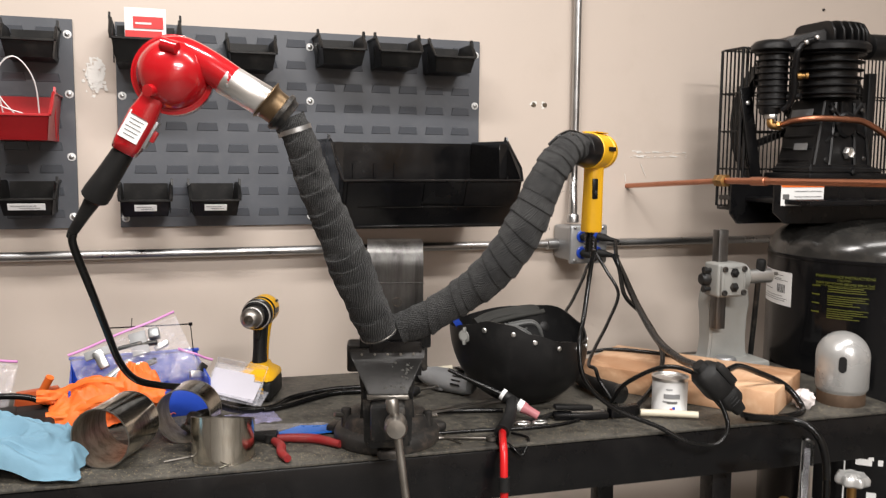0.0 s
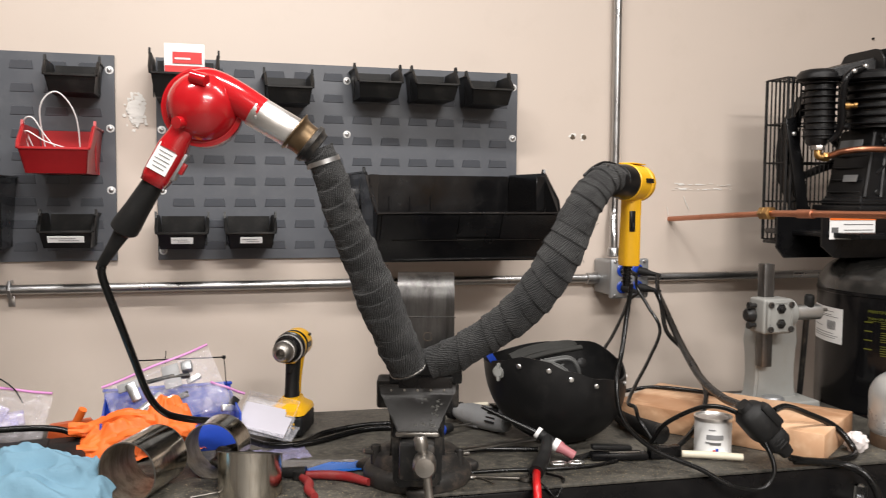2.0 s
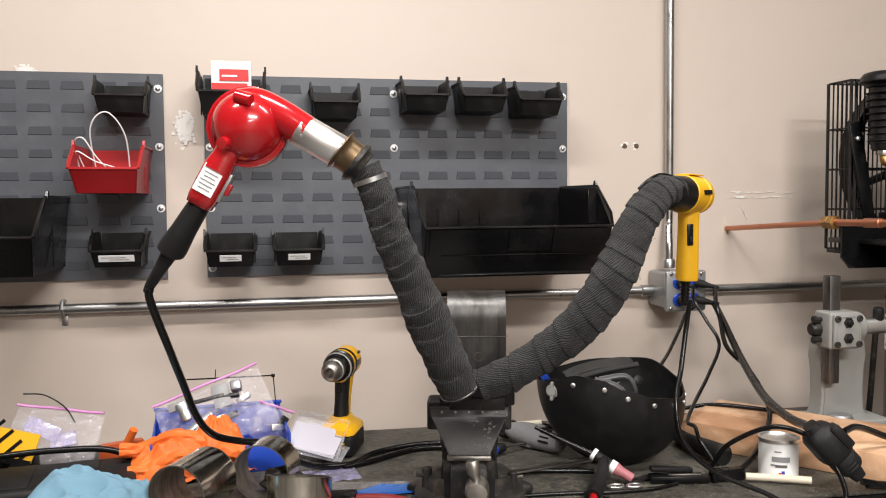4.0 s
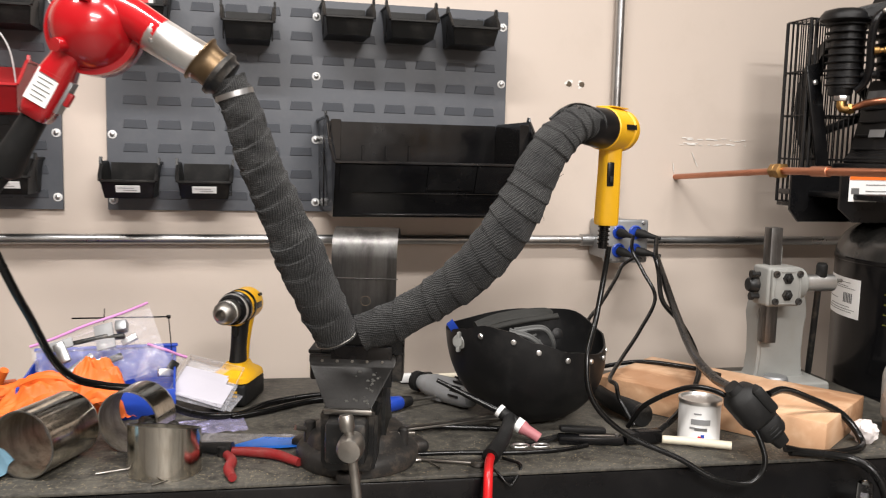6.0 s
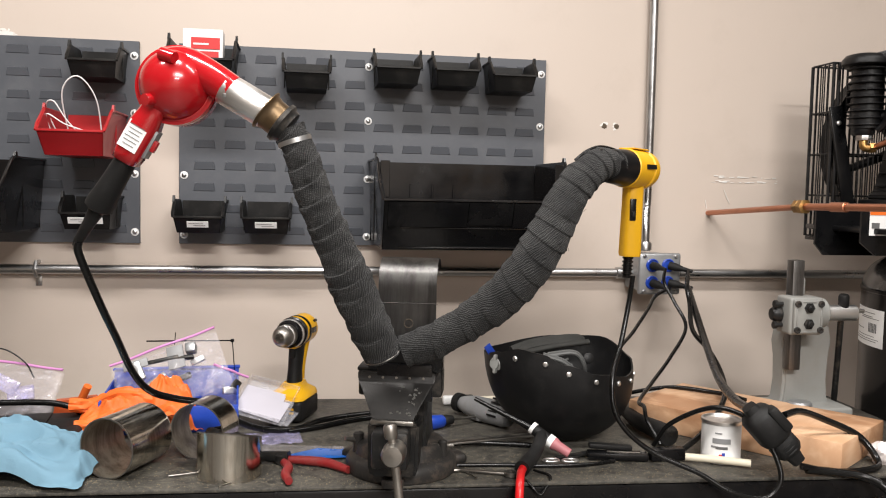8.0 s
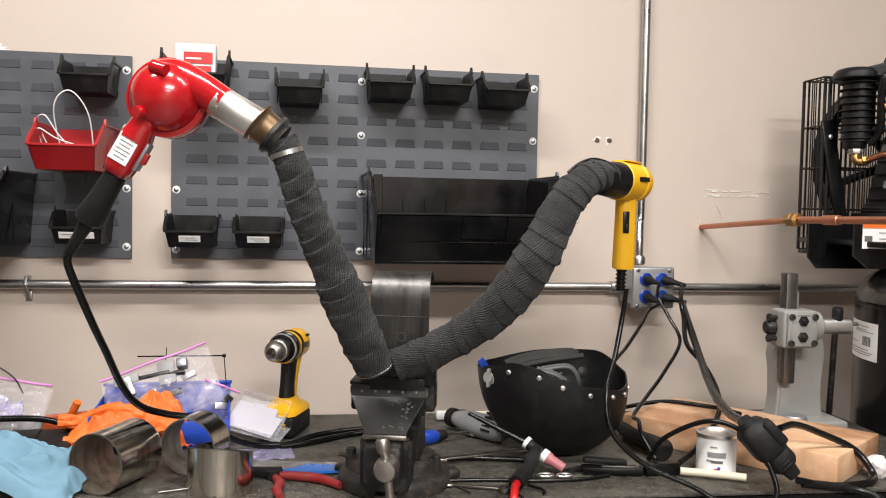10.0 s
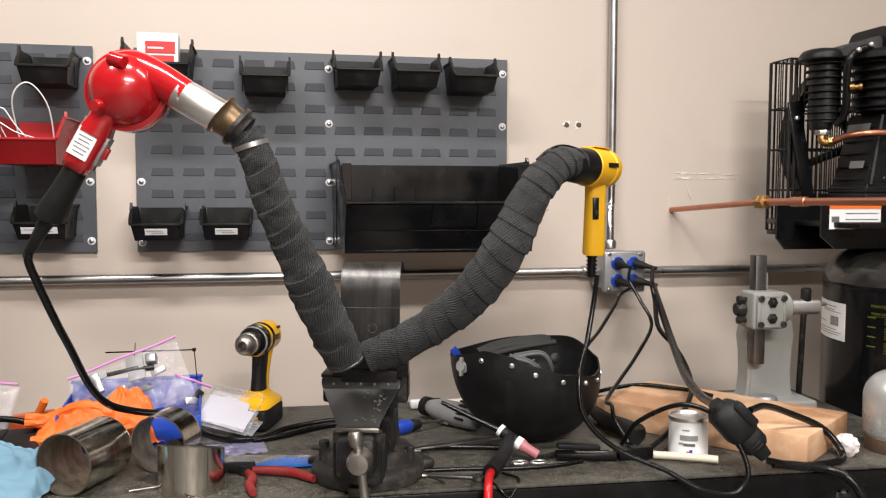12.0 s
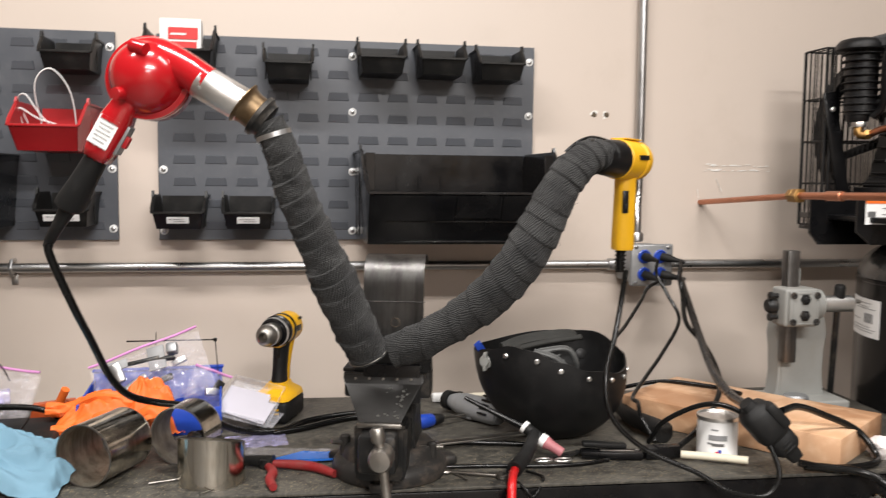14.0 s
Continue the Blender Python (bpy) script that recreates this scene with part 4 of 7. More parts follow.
loft(bm, [[bt @ Vector((math.cos(k * math.pi / 6) * sx, math.sin(k * math.pi / 6) * sy, z)) for k in range(12)] for z, sx, sy in
          ((0, 0.014, 0.014), (0.01, 0.017, 0.016), (0.05, 0.019, 0.018), (0.08, 0.0245, 0.02), (0.09, 0.024, 0.02), (0.097, 0.012, 0.012), (0.12, 0.0095, 0.0095), (0.155, 0.0075, 0.0075), (0.165, 0.005, 0.005))])
part("cord_boot", bm, M["soft_rubber"], red, "black rubber cord boot")
cable("electric_cable", [(-0.15, 1.388, 1.305), (-0.15, 1.395, 1.283), (-0.128, 1.43, 1.203), (-0.115, 1.474, 1.146), (-0.097, 1.520, 1.076), (-0.073, 1.550, 1.036), (-0.034, 1.585, 1.013), (0.024, 1.625, 0.991), (0.069, 1.650, 0.951), (0.117, 1.685, 0.925), (0.177, 1.707, 0.919), (0.230, 1.768, 0.919), (0.331, 1.806, 0.919), (0.45, 1.79, 0.919)],
      0.0062, M["rubber"], "thick black power cord of the red blower")
cable("electric_cable", [(0.16, 1.69, 0.918), (0.22, 1.72, 0.918), (0.28, 1.76, 0.918), (0.34, 1.78, 0.918), (0.44, 1.76, 0.918)], 0.0055, M["rubber"], "black cord lying beside the vise")

# worm clamp at the blower end of the duct
clamp = thing("hose_clamp", "bright steel strap clamp round the wrapped duct", "clamp", (0.1715, 1.321, 1.462))
ax = along((0, 0, 0), (0.021, 0, -0.063))
part("band", lathe(BM(), [(0.0246, -0.0035), (0.0256, -0.0035), (0.0256, 0.0035), (0.0246, 0.0035)], ax, 36, close=False), M["zinc"], clamp)
part("buckle", box(BM(), (0.02, -0.02, 0), (0.012, 0.008, 0.011), 0.001, ax), M["zinc"], clamp)

# ---- yellow heat gun ----
GX = Vector((0.762, 1.455, 1.437))
gun = thing("heat_gun", "yellow plastic heat gun with a black nozzle shroud", "heat gun", tuple(GX))
back = Vector((0.78, 0.62, -0.03)).normalized()
m = frame_for(back)
part("motor_housing", lathe(BM(), [(0.0315, -0.048), (0.0335, -0.046), (0.0335, -0.004), (0.031, -0.002), (0.031, 0.004), (0.0335, 0.006), (0.033, 0.018), (0.03, 0.025), (0.025, 0.028), (0.001, 0.029)], m, 40), M["yellow"], gun)
sh = part("shroud", lathe(BM(), [(0.024, -0.105), (0.0275, -0.1), (0.031, -0.06), (0.032, -0.046)], m, 36), M["black"], gun, "black nozzle shroud")
bm = BM()
hs = [(0.0, 0.0175, 0.0165), (0.035, 0.0172, 0.0165), (0.045, 0.0165, 0.0165), (0.135, 0.0185, 0.0175), (0.14, 0.017, 0.016)]
hm = Matrix.Translation((-0.008, -0.002, -0.012)) @ frame_for((-0.02, 0.0, -1))
loft(bm, [[hm @ Vector((sx * math.copysign(abs(math.cos(k * math.pi / 8)) ** 0.6, math.cos(k * math.pi / 8)), sy * math.copysign(abs(math.sin(k * math.pi / 8)) ** 0.6, math.sin(k * math.pi / 8)), z)) for k in range(16)] for z, sx, sy in hs])
part("grip", bm, M["yellow"], gun, "yellow pistol grip")
sw = part("switch_plate", box(BM(), (-0.014, -0.019, -0.07), (0.011, 0.004, 0.038), 0.0015), M["black"], gun, "black slide switch")
part("switch", box(BM(), (-0.014, -0.022, -0.078), (0.006, 0.005, 0.01), 0.001), M["soft_rubber"], sw)
part("brand_mark", box(BM(), (0.0, 0, 0), (0.03, 0.0012, 0.008), 0, Matrix.Translation((0.011, -0.0355, 0.004)) @ pose(0, 0, 0, -6, 0, 36)), M["black"], gun, "black mark")
part("mount_plate", box(BM(), (0, 0, 0), (0.05, 0.03, 0.002), 0.0006, Matrix.Translation((-0.012, -0.01, 0.0345)) @ pose(0, 0, 0, 0, 2, 36)), M["yellow"], gun)
part("tie_rod", rod(BM(), (-0.104, -0.095, 0.029), (-0.030, -0.050, 0.008), 0.002, seg=8), M["zinc"], gun, "steel tie rod")
bm = BM()
sweep(bm, [(-0.012, 0, -0.15), (-0.0125, 0, -0.152), (-0.0135, 0.001, -0.19)], 0.0075, 14)
for k in range(5):
    lathe(bm, [(0.0078, 0), (0.0098, 0.001), (0.0098, 0.003), (0.0078, 0.004)], Matrix.Translation((-0.0125 - 0.0002 * k, 0.0002 * k, -0.157 - 0.0068 * k)), 14)
part("cord_relief", bm, M["rubber"], gun)
cable("electric_cable", [(0.763, 1.463, 1.25), (0.76, 1.47, 1.2), (0.74, 1.45, 1.13), (0.715, 1.42, 1.07), (0.72, 1.4, 1.01), (0.77, 1.38, 0.96), (0.85, 1.355, 0.925), (0.9, 1.335, 0.898), (0.96, 1.325, 0.89), (0.985, 1.33, 0.93), (0.96, 1.37, 1.0), (0.91, 1.42, 1.02), (0.85, 1.47, 0.98), (0.83, 1.5, 0.93)], 0.0045, M["rubber"], "black power cord of the heat gun looping over the bench edge")
cable("electric_cable", [(0.62, 1.37, 1.447), (0.64, 1.375, 1.462), (0.668, 1.39, 1.471), (0.7, 1.41, 1.468), (0.735, 1.43, 1.458)], 0.0028, M["rubber"], "thin black cable over the duct end")

# ---- welding helmet ----
hood = thing("welding_helmet", "matt black welding helmet lying open on its face", "welding helmet", (0.684, 1.628, BENCH))


HOOD_RIM = [(0, 0.158), (40, 0.186), (75, 0.182), (135, 0.168), (180, 0.168), (205, 0.18), (226, 0.192), (243, 0.186), (262, 0.166), (288, 0.147), (318, 0.136), (342, 0.142), (360, 0.16)]


def hood_point(a, s, shrink=0.0):
    """A spot on the shell: a round the rim, s from the bottom up."""
    c, d = math.cos(a), math.sin(a)
    deg = math.degrees(a) % 360
    k = max(i for i, q in enumerate(HOOD_RIM) if q[0] <= deg)
    f = (deg - HOOD_RIM[k][0]) / (HOOD_RIM[k + 1][0] - HOOD_RIM[k][0])
    f = f * f * (3 - 2 * f)
    top = HOOD_RIM[k][1] * (1 - f) + HOOD_RIM[k + 1][1] * f
    q = s ** 1.6
    r = (1 - (1 - min(1.0, q + 0.035)) ** 2.2) ** 0.5
    return Vector(((0.148 - shrink) * r * c + 0.012 * (1 - q), (0.122 - shrink) * r * d + 0.006 * s, 0.002 + shrink * 0.6 * (1 - q) + (top - 0.002) * q))


bm = BM()
N, K = 64, 22
outer = [[bm.verts.new(hood_point(2 * math.pi * i / N, k / K)) for i in range(N)] for k in range(K + 1)]
inner = [[bm.verts.new(hood_point(2 * math.pi * i / N, k / K, 0.0032)) for i in range(N)] for k in range(K + 1)]
for grid in (outer, inner):
    for a, b in zip(grid, grid[1:]):
        for i in range(N):
            bm.faces.new((a[i], a[(i + 1) % N], b[(i + 1) % N], b[i]))
    bm.faces.new(grid[0])
for i in range(N):
    bm.faces.new((outer[-1][i], outer[-1][(i + 1) % N], inner[-1][(i + 1) % N], inner[-1][i]))
part("shell", bm, M["hood"], hood, "dusty black plastic shell")
for deg in (222, 246, 263, 284, 306, 326, 345, 2, 24, 48, 70):
    a = radians(deg)
    p, q = hood_point(a, 0.94), hood_point(a, 0.94, 0.02)
    part("rivet", lathe(BM(), [(0.005, -0.001), (0.005, 0.0014), (0.0036, 0.003), (0.001, 0.0034)], along(p, p + (p - q)), 12), M["chrome"], hood)
kn = part("knob", lathe(BM(), [(0.0125, 0), (0.013, 0.003), (0.013, 0.009), (0.008, 0.012), (0.008, 0.02)], along((-0.132, -0.034, 0.156), (-0.2, -0.14, 0.168)), 18), M["press_grey"], hood, "grey wing knob")
for s in (-1, 1):
    part("wing", box(BM(), (0, s * 0.011, 0.014), (0.006, 0.013, 0.012), 0.002, along((-0.132, -0.034, 0.156), (-0.2, -0.14, 0.168)), 2), M["press_grey"], kn)
part("sweat_band", sweep(BM(), spline([(-0.09, 0.02, 0.168), (-0.05, 0.035, 0.178), (0.0, 0.045, 0.184), (0.05, 0.048, 0.186), (0.062, 0.046, 0.18)], 8), lambda t, a: 0.0085 + 0.004 * math.cos(2 * a), 14), M["olive"], hood, "padded olive-grey sweat band")
part("head_strap", sweep(BM(), spline([(-0.112, -0.01, 0.158), (-0.06, 0.012, 0.168), (0.0, 0.028, 0.176), (0.072, 0.035, 0.183)], 8), lambda t, a: 0.004 + 0.002 * abs(math.cos(a)), 12), M["olive"], hood, "rolled edge of the padding")
bands = part("ratchet_strap", sweep(BM(), spline([(-0.03, 0.012, 0.162), (0.01, 0.0, 0.15), (0.04, 0.004, 0.12), (0.052, 0.03, 0.088)], 8), lambda t, a: 0.0018 + 0.0042 * abs(math.cos(a)), 12), M["wrap_grey"], hood, "grey perforated ratchet strap")
part("ratchet_strap", sweep(BM(), spline([(-0.02, 0.012, 0.162), (0.034, 0.008, 0.166), (0.056, 0.01, 0.136), (0.06, 0.03, 0.1)], 8), lambda t, a: 0.0018 + 0.0042 * abs(math.cos(a)), 12), M["wrap_grey"], hood)
for k in range(6):
    f = k / 5
    part("strap_link", rod(BM(), (-0.012 + 0.06 * f, 0.005 + 0.02 * f * f, 0.158 - 0.06 * f), (0.012 + 0.046 * f, 0.009 + 0.016 * f * f, 0.166 - 0.058 * f), 0.0022, seg=6), M["wrap_grey"], bands)
part("ratchet_knob", lathe(BM(), [(0.009, 0), (0.011, 0.002), (0.011, 0.008), (0.006, 0.01)], along((0.068, 0.03, 0.15), (0.04, -0.9, 0.4)), 14), M["hood"], hood)
part("blue_flap", box(BM(), (0, 0, 0), (0.03, 0.002, 0.014), 0.0005, Matrix.Translation((-0.142, -0.016, 0.176)) @ pose(0, 0, 0, 10, 52, 20)), M["blue"], hood, "blue plastic flap")

# ---- pine board ----
wd = thing("pine_board", "short thick pine offcut lying on the bench", "wood block", (1.122, 1.366, BENCH), 37.0)
part("board", box(BM(), (0.115, 0.215, 0.0265), (0.23, 0.43, 0.052), 0.0025), M["wood"], wd)

# ---- paint can ----
can = thing("paint_can", "small white paint can with a bare metal lid", "paint can", (0.944, 1.462, BENCH), 0)
part("can_body", lathe(BM(), [(0.0345, 0.0), (0.0358, 0.001), (0.0358, 0.003), (0.035, 0.004), (0.035, 0.07)], None, 40), M["white"], can, "white printed can body")
lid = part("rim", lathe(BM(), [(0.035, 0.07), (0.0365, 0.071), (0.037, 0.074), (0.0365, 0.077), (0.033, 0.0775), (0.031, 0.074), (0.0, 0.0735)], None, 40, close=False), M["chrome"], can, "bare tinplate rim and lid")


def wrapped_bar(r, a0, a1, z0, z1, seg=10):
    """A printed bar bent round a can or a tank."""
    bm = BM()
    rows = []
    for i in range(seg + 1):
        a = radians(a0 + (a1 - a0) * i / seg)
        rows.append([bm.verts.new((rr * math.cos(a), rr * math.sin(a), z)) for rr, z in ((r, z0), (r + 0.0006, z0), (r + 0.0006, z1), (r, z1))])
    for a, b in zip(rows, rows[1:]):
        for k in range(4):
            bm.faces.new((a[k], a[(k + 1) % 4], b[(k + 1) % 4], b[k]))
    bm.faces.new(rows[0])
    bm.faces.new(rows[-1][::-1])
    return bm


for a0, a1, z0, z1, mt in ((218, 270, 0.038, 0.0475, "grey_plastic"), (228, 262, 0.028, 0.033, "ink"), (215, 228, 0.03, 0.0335, "grey_plastic"), (222, 262, 0.0095, 0.0115, "grey_plastic"), (225, 245, 0.0555, 0.058, "grey_plastic")):
    part("print_bar", wrapped_bar(0.0351, a0, a1, z0, z1), M[mt], can)
for a0, z, mt in ((238, 0.0135, "label_red"), (246, 0.0165, "blue"), (244, 0.0115, "label_red")):
    part("print_dot", wrapped_bar(0.0352, a0, a0 + 9, z, z + 0.0055, 4), M[mt], can)

# ---- arbor press ----
ap = thing("arbor_press", "grey painted arbor press with a steel ram and lever", "arbor press", (1.235, 1.69, BENCH), 6.0)
bm = BM()
box(bm, (0.005, 0.0, 0.022), (0.175, 0.12, 0.044), 0.006, None, 3)
part("base", bm, M["press_grey"], ap)
part("table_plate", lathe(BM(), [(0.026, 0.044), (0.026, 0.052), (0.022, 0.056), (0.008, 0.056)], Matrix.Translation((-0.022, -0.04, 0)), 28), M["cast_zinc"], ap, "round anvil plate")
bm = BM()
loft(bm, [[Vector((sx * w + 0.012, y, z)) for sx, y in ((-1, 0.0), (1, 0.0), (1, 0.055), (-1, 0.055))] for z, w in ((0.04, 0.062), (0.052, 0.055), (0.09, 0.051), (0.14, 0.053), (0.172, 0.058), (0.2, 0.05), (0.24, 0.04))])
bmesh.ops.bevel(bm, geom=[e for e in bm.edges if abs((e.verts[0].co - e.verts[1].co).z) > 0.005], offset=0.006, segments=3, affect="EDGES")
part("column", bm, M["press_grey"], ap)
hs = part("gear_housing", box(BM(), (-0.028, -0.032, 0.238), (0.076, 0.06, 0.078), 0.006, None, 3), M["press_grey"], ap)
part("face_plate", box(BM(), (-0.028, -0.066, 0.238), (0.066, 0.01, 0.07), 0.004, None, 2), M["press_grey"], hs)
for x, z, sx, sz in ((-0.055, 0.238, 0.002, 0.034), (-0.001, 0.238, 0.002, 0.034), (-0.028, 0.269, 0.03, 0.002), (-0.028, 0.207, 0.03, 0.002)):
    part("raised_rim", box(BM(), (x, -0.0715, z), (sx, 0.002, sz), 0.0005, None, 1), M["press_grey"], hs)
for sx in (-1, 1):
    for sz in (-1, 1):
        part("corner_bolt", lathe(BM(), [(0.0068, 0), (0.0068, 0.004), (0.004, 0.0045), (0.003, 0.002)], along((-0.028 + sx * 0.026, -0.071, 0.238 + sz * 0.027), (-0.028 + sx * 0.026, -1, 0.238 + sz * 0.027)), 14), M["iron_base"], hs)
for sz in (-1, 1):
    part("adjuster", lathe(BM(), [(0.0115, 0), (0.0115, 0.003), (0.007, 0.004), (0.007, 0.009), (0.0045, 0.01), (0.0045, 0.013)], along((-0.028, -0.071, 0.24 + sz * 0.0165), (-0.028, -1, 0.24 + sz * 0.0165)), 6), M["iron"], hs)
    part("side_bolt", lathe(BM(), [(0.005, 0), (0.005, 0.012), (0.008, 0.013), (0.008, 0.02)], along((-0.066, -0.03, 0.238 + sz * 0.022), (-1, -0.03, 0.238 + sz * 0.022)), 8), M["iron"], hs)
part("pinion_cap", lathe(BM(), [(0.016, 0), (0.016, 0.014), (0.012, 0.02)], along((-0.066, -0.02, 0.238), (-1, -0.02, 0.238)), 20), M["iron"], hs)
part("ram", box(BM(), (-0.03, -0.012, 0.235), (0.026, 0.028, 0.232), 0.002), M["steel_dark"], ap, "square steel ram")
part("ram_guide", box(BM(), (-0.006, 0.012, 0.29), (0.022, 0.02, 0.05), 0.008), M["press_grey"], ap)
part("pinion_boss", lathe(BM(), [(0.031, 0), (0.031, 0.022), (0.028, 0.025)], along((0.01, -0.02, 0.24), (1, -0.02, 0.24)), 28), M["press_grey"], ap)
pin = part("pinion_shaft", lathe(BM(), [(0.0172, 0), (0.0172, 0.073), (0.0155, 0.075)], along((0.034, -0.02, 0.24), (1, -0.02, 0.24)), 24), M["polished"], ap, "bright steel pinion shaft")
part("set_screw", lathe(BM(), [(0.004, 0), (0.004, 0.02)], along((0.109, -0.02, 0.244), (1, -0.02, 0.244)), 10), M["worn"], pin)
part("lever", rod(BM(), (0.078, -0.02, 0.268), (0.112, 0.05, 0.012), 0.0068, seg=14), M["iron"], pin, "black lever bar")
part("lever_knob", lathe(BM(), [(0.01, 0), (0.0115, 0.003), (0.0115, 0.024), (0.0095, 0.028)], along((0.079, -0.022, 0.252), (0.076, -0.028, 0.29)), 18), M["soft_rubber"], pin, "black rubber knob")

ap.matrix_world = pose(1.238, 1.685, BENCH, 0, 0, -1) @ Matrix.Diagonal((0.98, 0.92, 1, 1))

# ---- silver cap ----
cap = thing("cylinder_cap", "silver painted gas cylinder cap with an oval slot", "cylinder cap", (1.342, 1.424, BENCH))
prof = [(0.045, 0.0), (0.047, 0.002), (0.047, 0.026), (0.05, 0.03), (0.053, 0.036), (0.0535, 0.1)]
prof += [(0.0535 * math.cos(radians(a)), 0.1 + 0.053 * math.sin(radians(a))) for a in range(8, 90, 9)] + [(0.001, 0.1531)]
part("cap_shell", lathe(BM(), prof, None, 48), M["dome"], cap)
part("base_ring", lathe(BM(), [(0.0475, 0.0), (0.0482, 0.002), (0.0482, 0.024), (0.0475, 0.026)], None, 40, close=False), M["rust"], cap, "rusty threaded ring")
# Oval slot: a dark inlay on the closed shell, coloured as the hole's shade.
bm = BM()
sm = along((-0.0365, -0.0385, 0.092), (-1.0365, -1.06, 0.092))
for r0, r1, d0, d1 in ((0.0, 0.0085, -0.001, 0.0012),):
    ring = []
    for k in range(20):
        a = 2 * math.pi * k / 20
        ring.append((0.0078 * math.cos(a), 0.009 * math.sin(a) + (0.008 if math.sin(a) > 0 else -0.008)))
    lo = [bm.verts.new((Matrix.Translation((-0.0366, -0.0388, 0.092)) @ pose(0, 0, 0, 0, 0, -43)) @ Vector((x, 0.004, z))) for x, z in ring]
    hi = [bm.verts.new((Matrix.Translation((-0.0366, -0.0388, 0.092)) @ pose(0, 0, 0, 0, 0, -43)) @ Vector((x, -0.0012, z))) for x, z in ring]
    bm.faces.new(hi)
    for k in range(20):
        bm.faces.new((lo[k], lo[(k + 1) % 20], hi[(k + 1) % 20], hi[k]))
part("slot", bm, M["slot_dark"], cap, "oval slot drawn as a dark inlay for its shade")

yb = BM()
bmesh.ops.create_icosphere(yb, subdivisions=4, radius=0.021)
for v in yb.verts:
    v.co *= 1 + 0.22 * noise.noise(v.co * 110) + 0.1 * noise.noise(v.co * 260)
single("yarn_ball", yb, M["yarn"], "wad of white waste yarn flecked with pink", "rag", at=pose(1.235, 1.412, BENCH + 0.018))

# ---- big black connector and cords ----
con = thing("cord_connector", "large black rubber cord connector leaning on the board", "connector", (0.994, 1.362, 0.985))
cm = along((-0.042, 0.008, 0.04), (0.045, -0.002, -0.05))
bm = BM()
loft(bm, [[cm @ Vector((sx * math.copysign(abs(math.cos(k * math.pi / 8)) ** 0.6, math.cos(k * math.pi / 8)), sx * math.copysign(abs(math.sin(k * math.pi / 8)) ** 0.6, math.sin(k * math.pi / 8)), z)) for k in range(16)] for z, sx in
          ((-0.012, 0.012), (-0.002, 0.014), (0.004, 0.024), (0.012, 0.029), (0.055, 0.03), (0.062, 0.027), (0.066, 0.021), (0.07, 0.024), (0.09, 0.024), (0.097, 0.02), (0.1, 0.015), (0.12, 0.012))])
part("connector_body", bm, M["soft_rubber"], con)
part("latch_tab", box(BM(), (-0.02, 0.022, 0.03), (0.024, 0.018, 0.05), 0.005, cm, 2), M["soft_rubber"], con)
for z in (0.074, 0.081, 0.088):
    part("grip_ring", lathe(BM(), [(0.024, z), (0.0258, z + 0.001), (0.0258, z + 0.003), (0.024, z + 0.004)], cm, 20, close=False), M["soft_rubber"], con)
CG = "cords from the outlet box"
o = OUT
cable("electric_cable", [(o["bl"][0] + 0.018, 2.02, 1.16), (1.035, 1.99, 1.145), (1.001, 1.95, 1.12), (0.936, 1.88, 1.076), (0.882, 1.82, 1.05), (0.842, 1.78, 1.0), (0.83, 1.77, 0.93)], 0.0042, M["rubber"], "thin black cord dropping behind the helmet", group=CG)
cable("electric_cable", [(o["tl"][0] + 0.008, 2.015, 1.21), (1.055, 1.985, 1.18), (1.068, 1.95, 1.135), (1.075, 1.9, 1.083), (1.002, 1.82, 1.028), (0.926, 1.74, 0.99), (0.866, 1.66, 0.972), (0.858, 1.615, 0.972), (0.85, 1.58, 0.955), (0.862, 1.54, 0.918)], 0.0042, M["rubber"], "black cord winding down to the bench", group=CG)
cable("electric_cable", [(o["br"][0] + 0.035, 2.035, 1.162), (1.119, 1.95, 1.121), (1.09, 1.83, 1.062), (1.032, 1.65, 1.02), (0.987, 1.5, 1.014), (0.95, 1.378, 1.027)], 0.0085, M["rubber"], "thick black cord leading to the connector", group=CG)
cable("electric_cable", [(o["tr"][0] + 0.035, 2.035, 1.205), (1.112, 1.98, 1.17), (1.106, 1.95, 1.135), (1.083, 1.88, 1.08), (1.089, 1.8, 1.043), (1.08, 1.72, 1.0), (1.028, 1.62, 0.975), (0.938, 1.52, 0.946), (0.859, 1.47, 0.919)], 0.0055, M["rubber"], "black cord crossing the pine board", group=CG)
cable("electric_cable", [(1.05, 1.358, 0.924), (1.095, 1.352, 0.92), (1.146, 1.34, 0.914), (1.173, 1.315, 0.9), (1.19, 1.3, 0.86), (1.2, 1.3, 0.78), (1.205, 1.31, 0.6)], 0.0075, M["rubber"], "thick black cord hanging over the bench edge")
cable("electric_cable", [(1.012, 1.372, 1.017), (1.06, 1.4, 1.015), (1.12, 1.42, 0.994), (1.19, 1.42, 0.962), (1.21, 1.39, 0.925), (1.178, 1.362, 0.919), (1.1, 1.355, 0.919), (1.04, 1.358, 0.93)], 0.0062, M["rubber"], "black cord looping round the board's corner")
cable("electric_cable", [(0.86, 1.88, 0.918), (0.941, 1.83, 0.952), (1.0, 1.79, 0.968), (1.06, 1.735, 0.97), (1.087, 1.7, 0.97), (1.1, 1.66, 0.97)], 0.0045, M["rubber"], "black cord lying across the pine board")

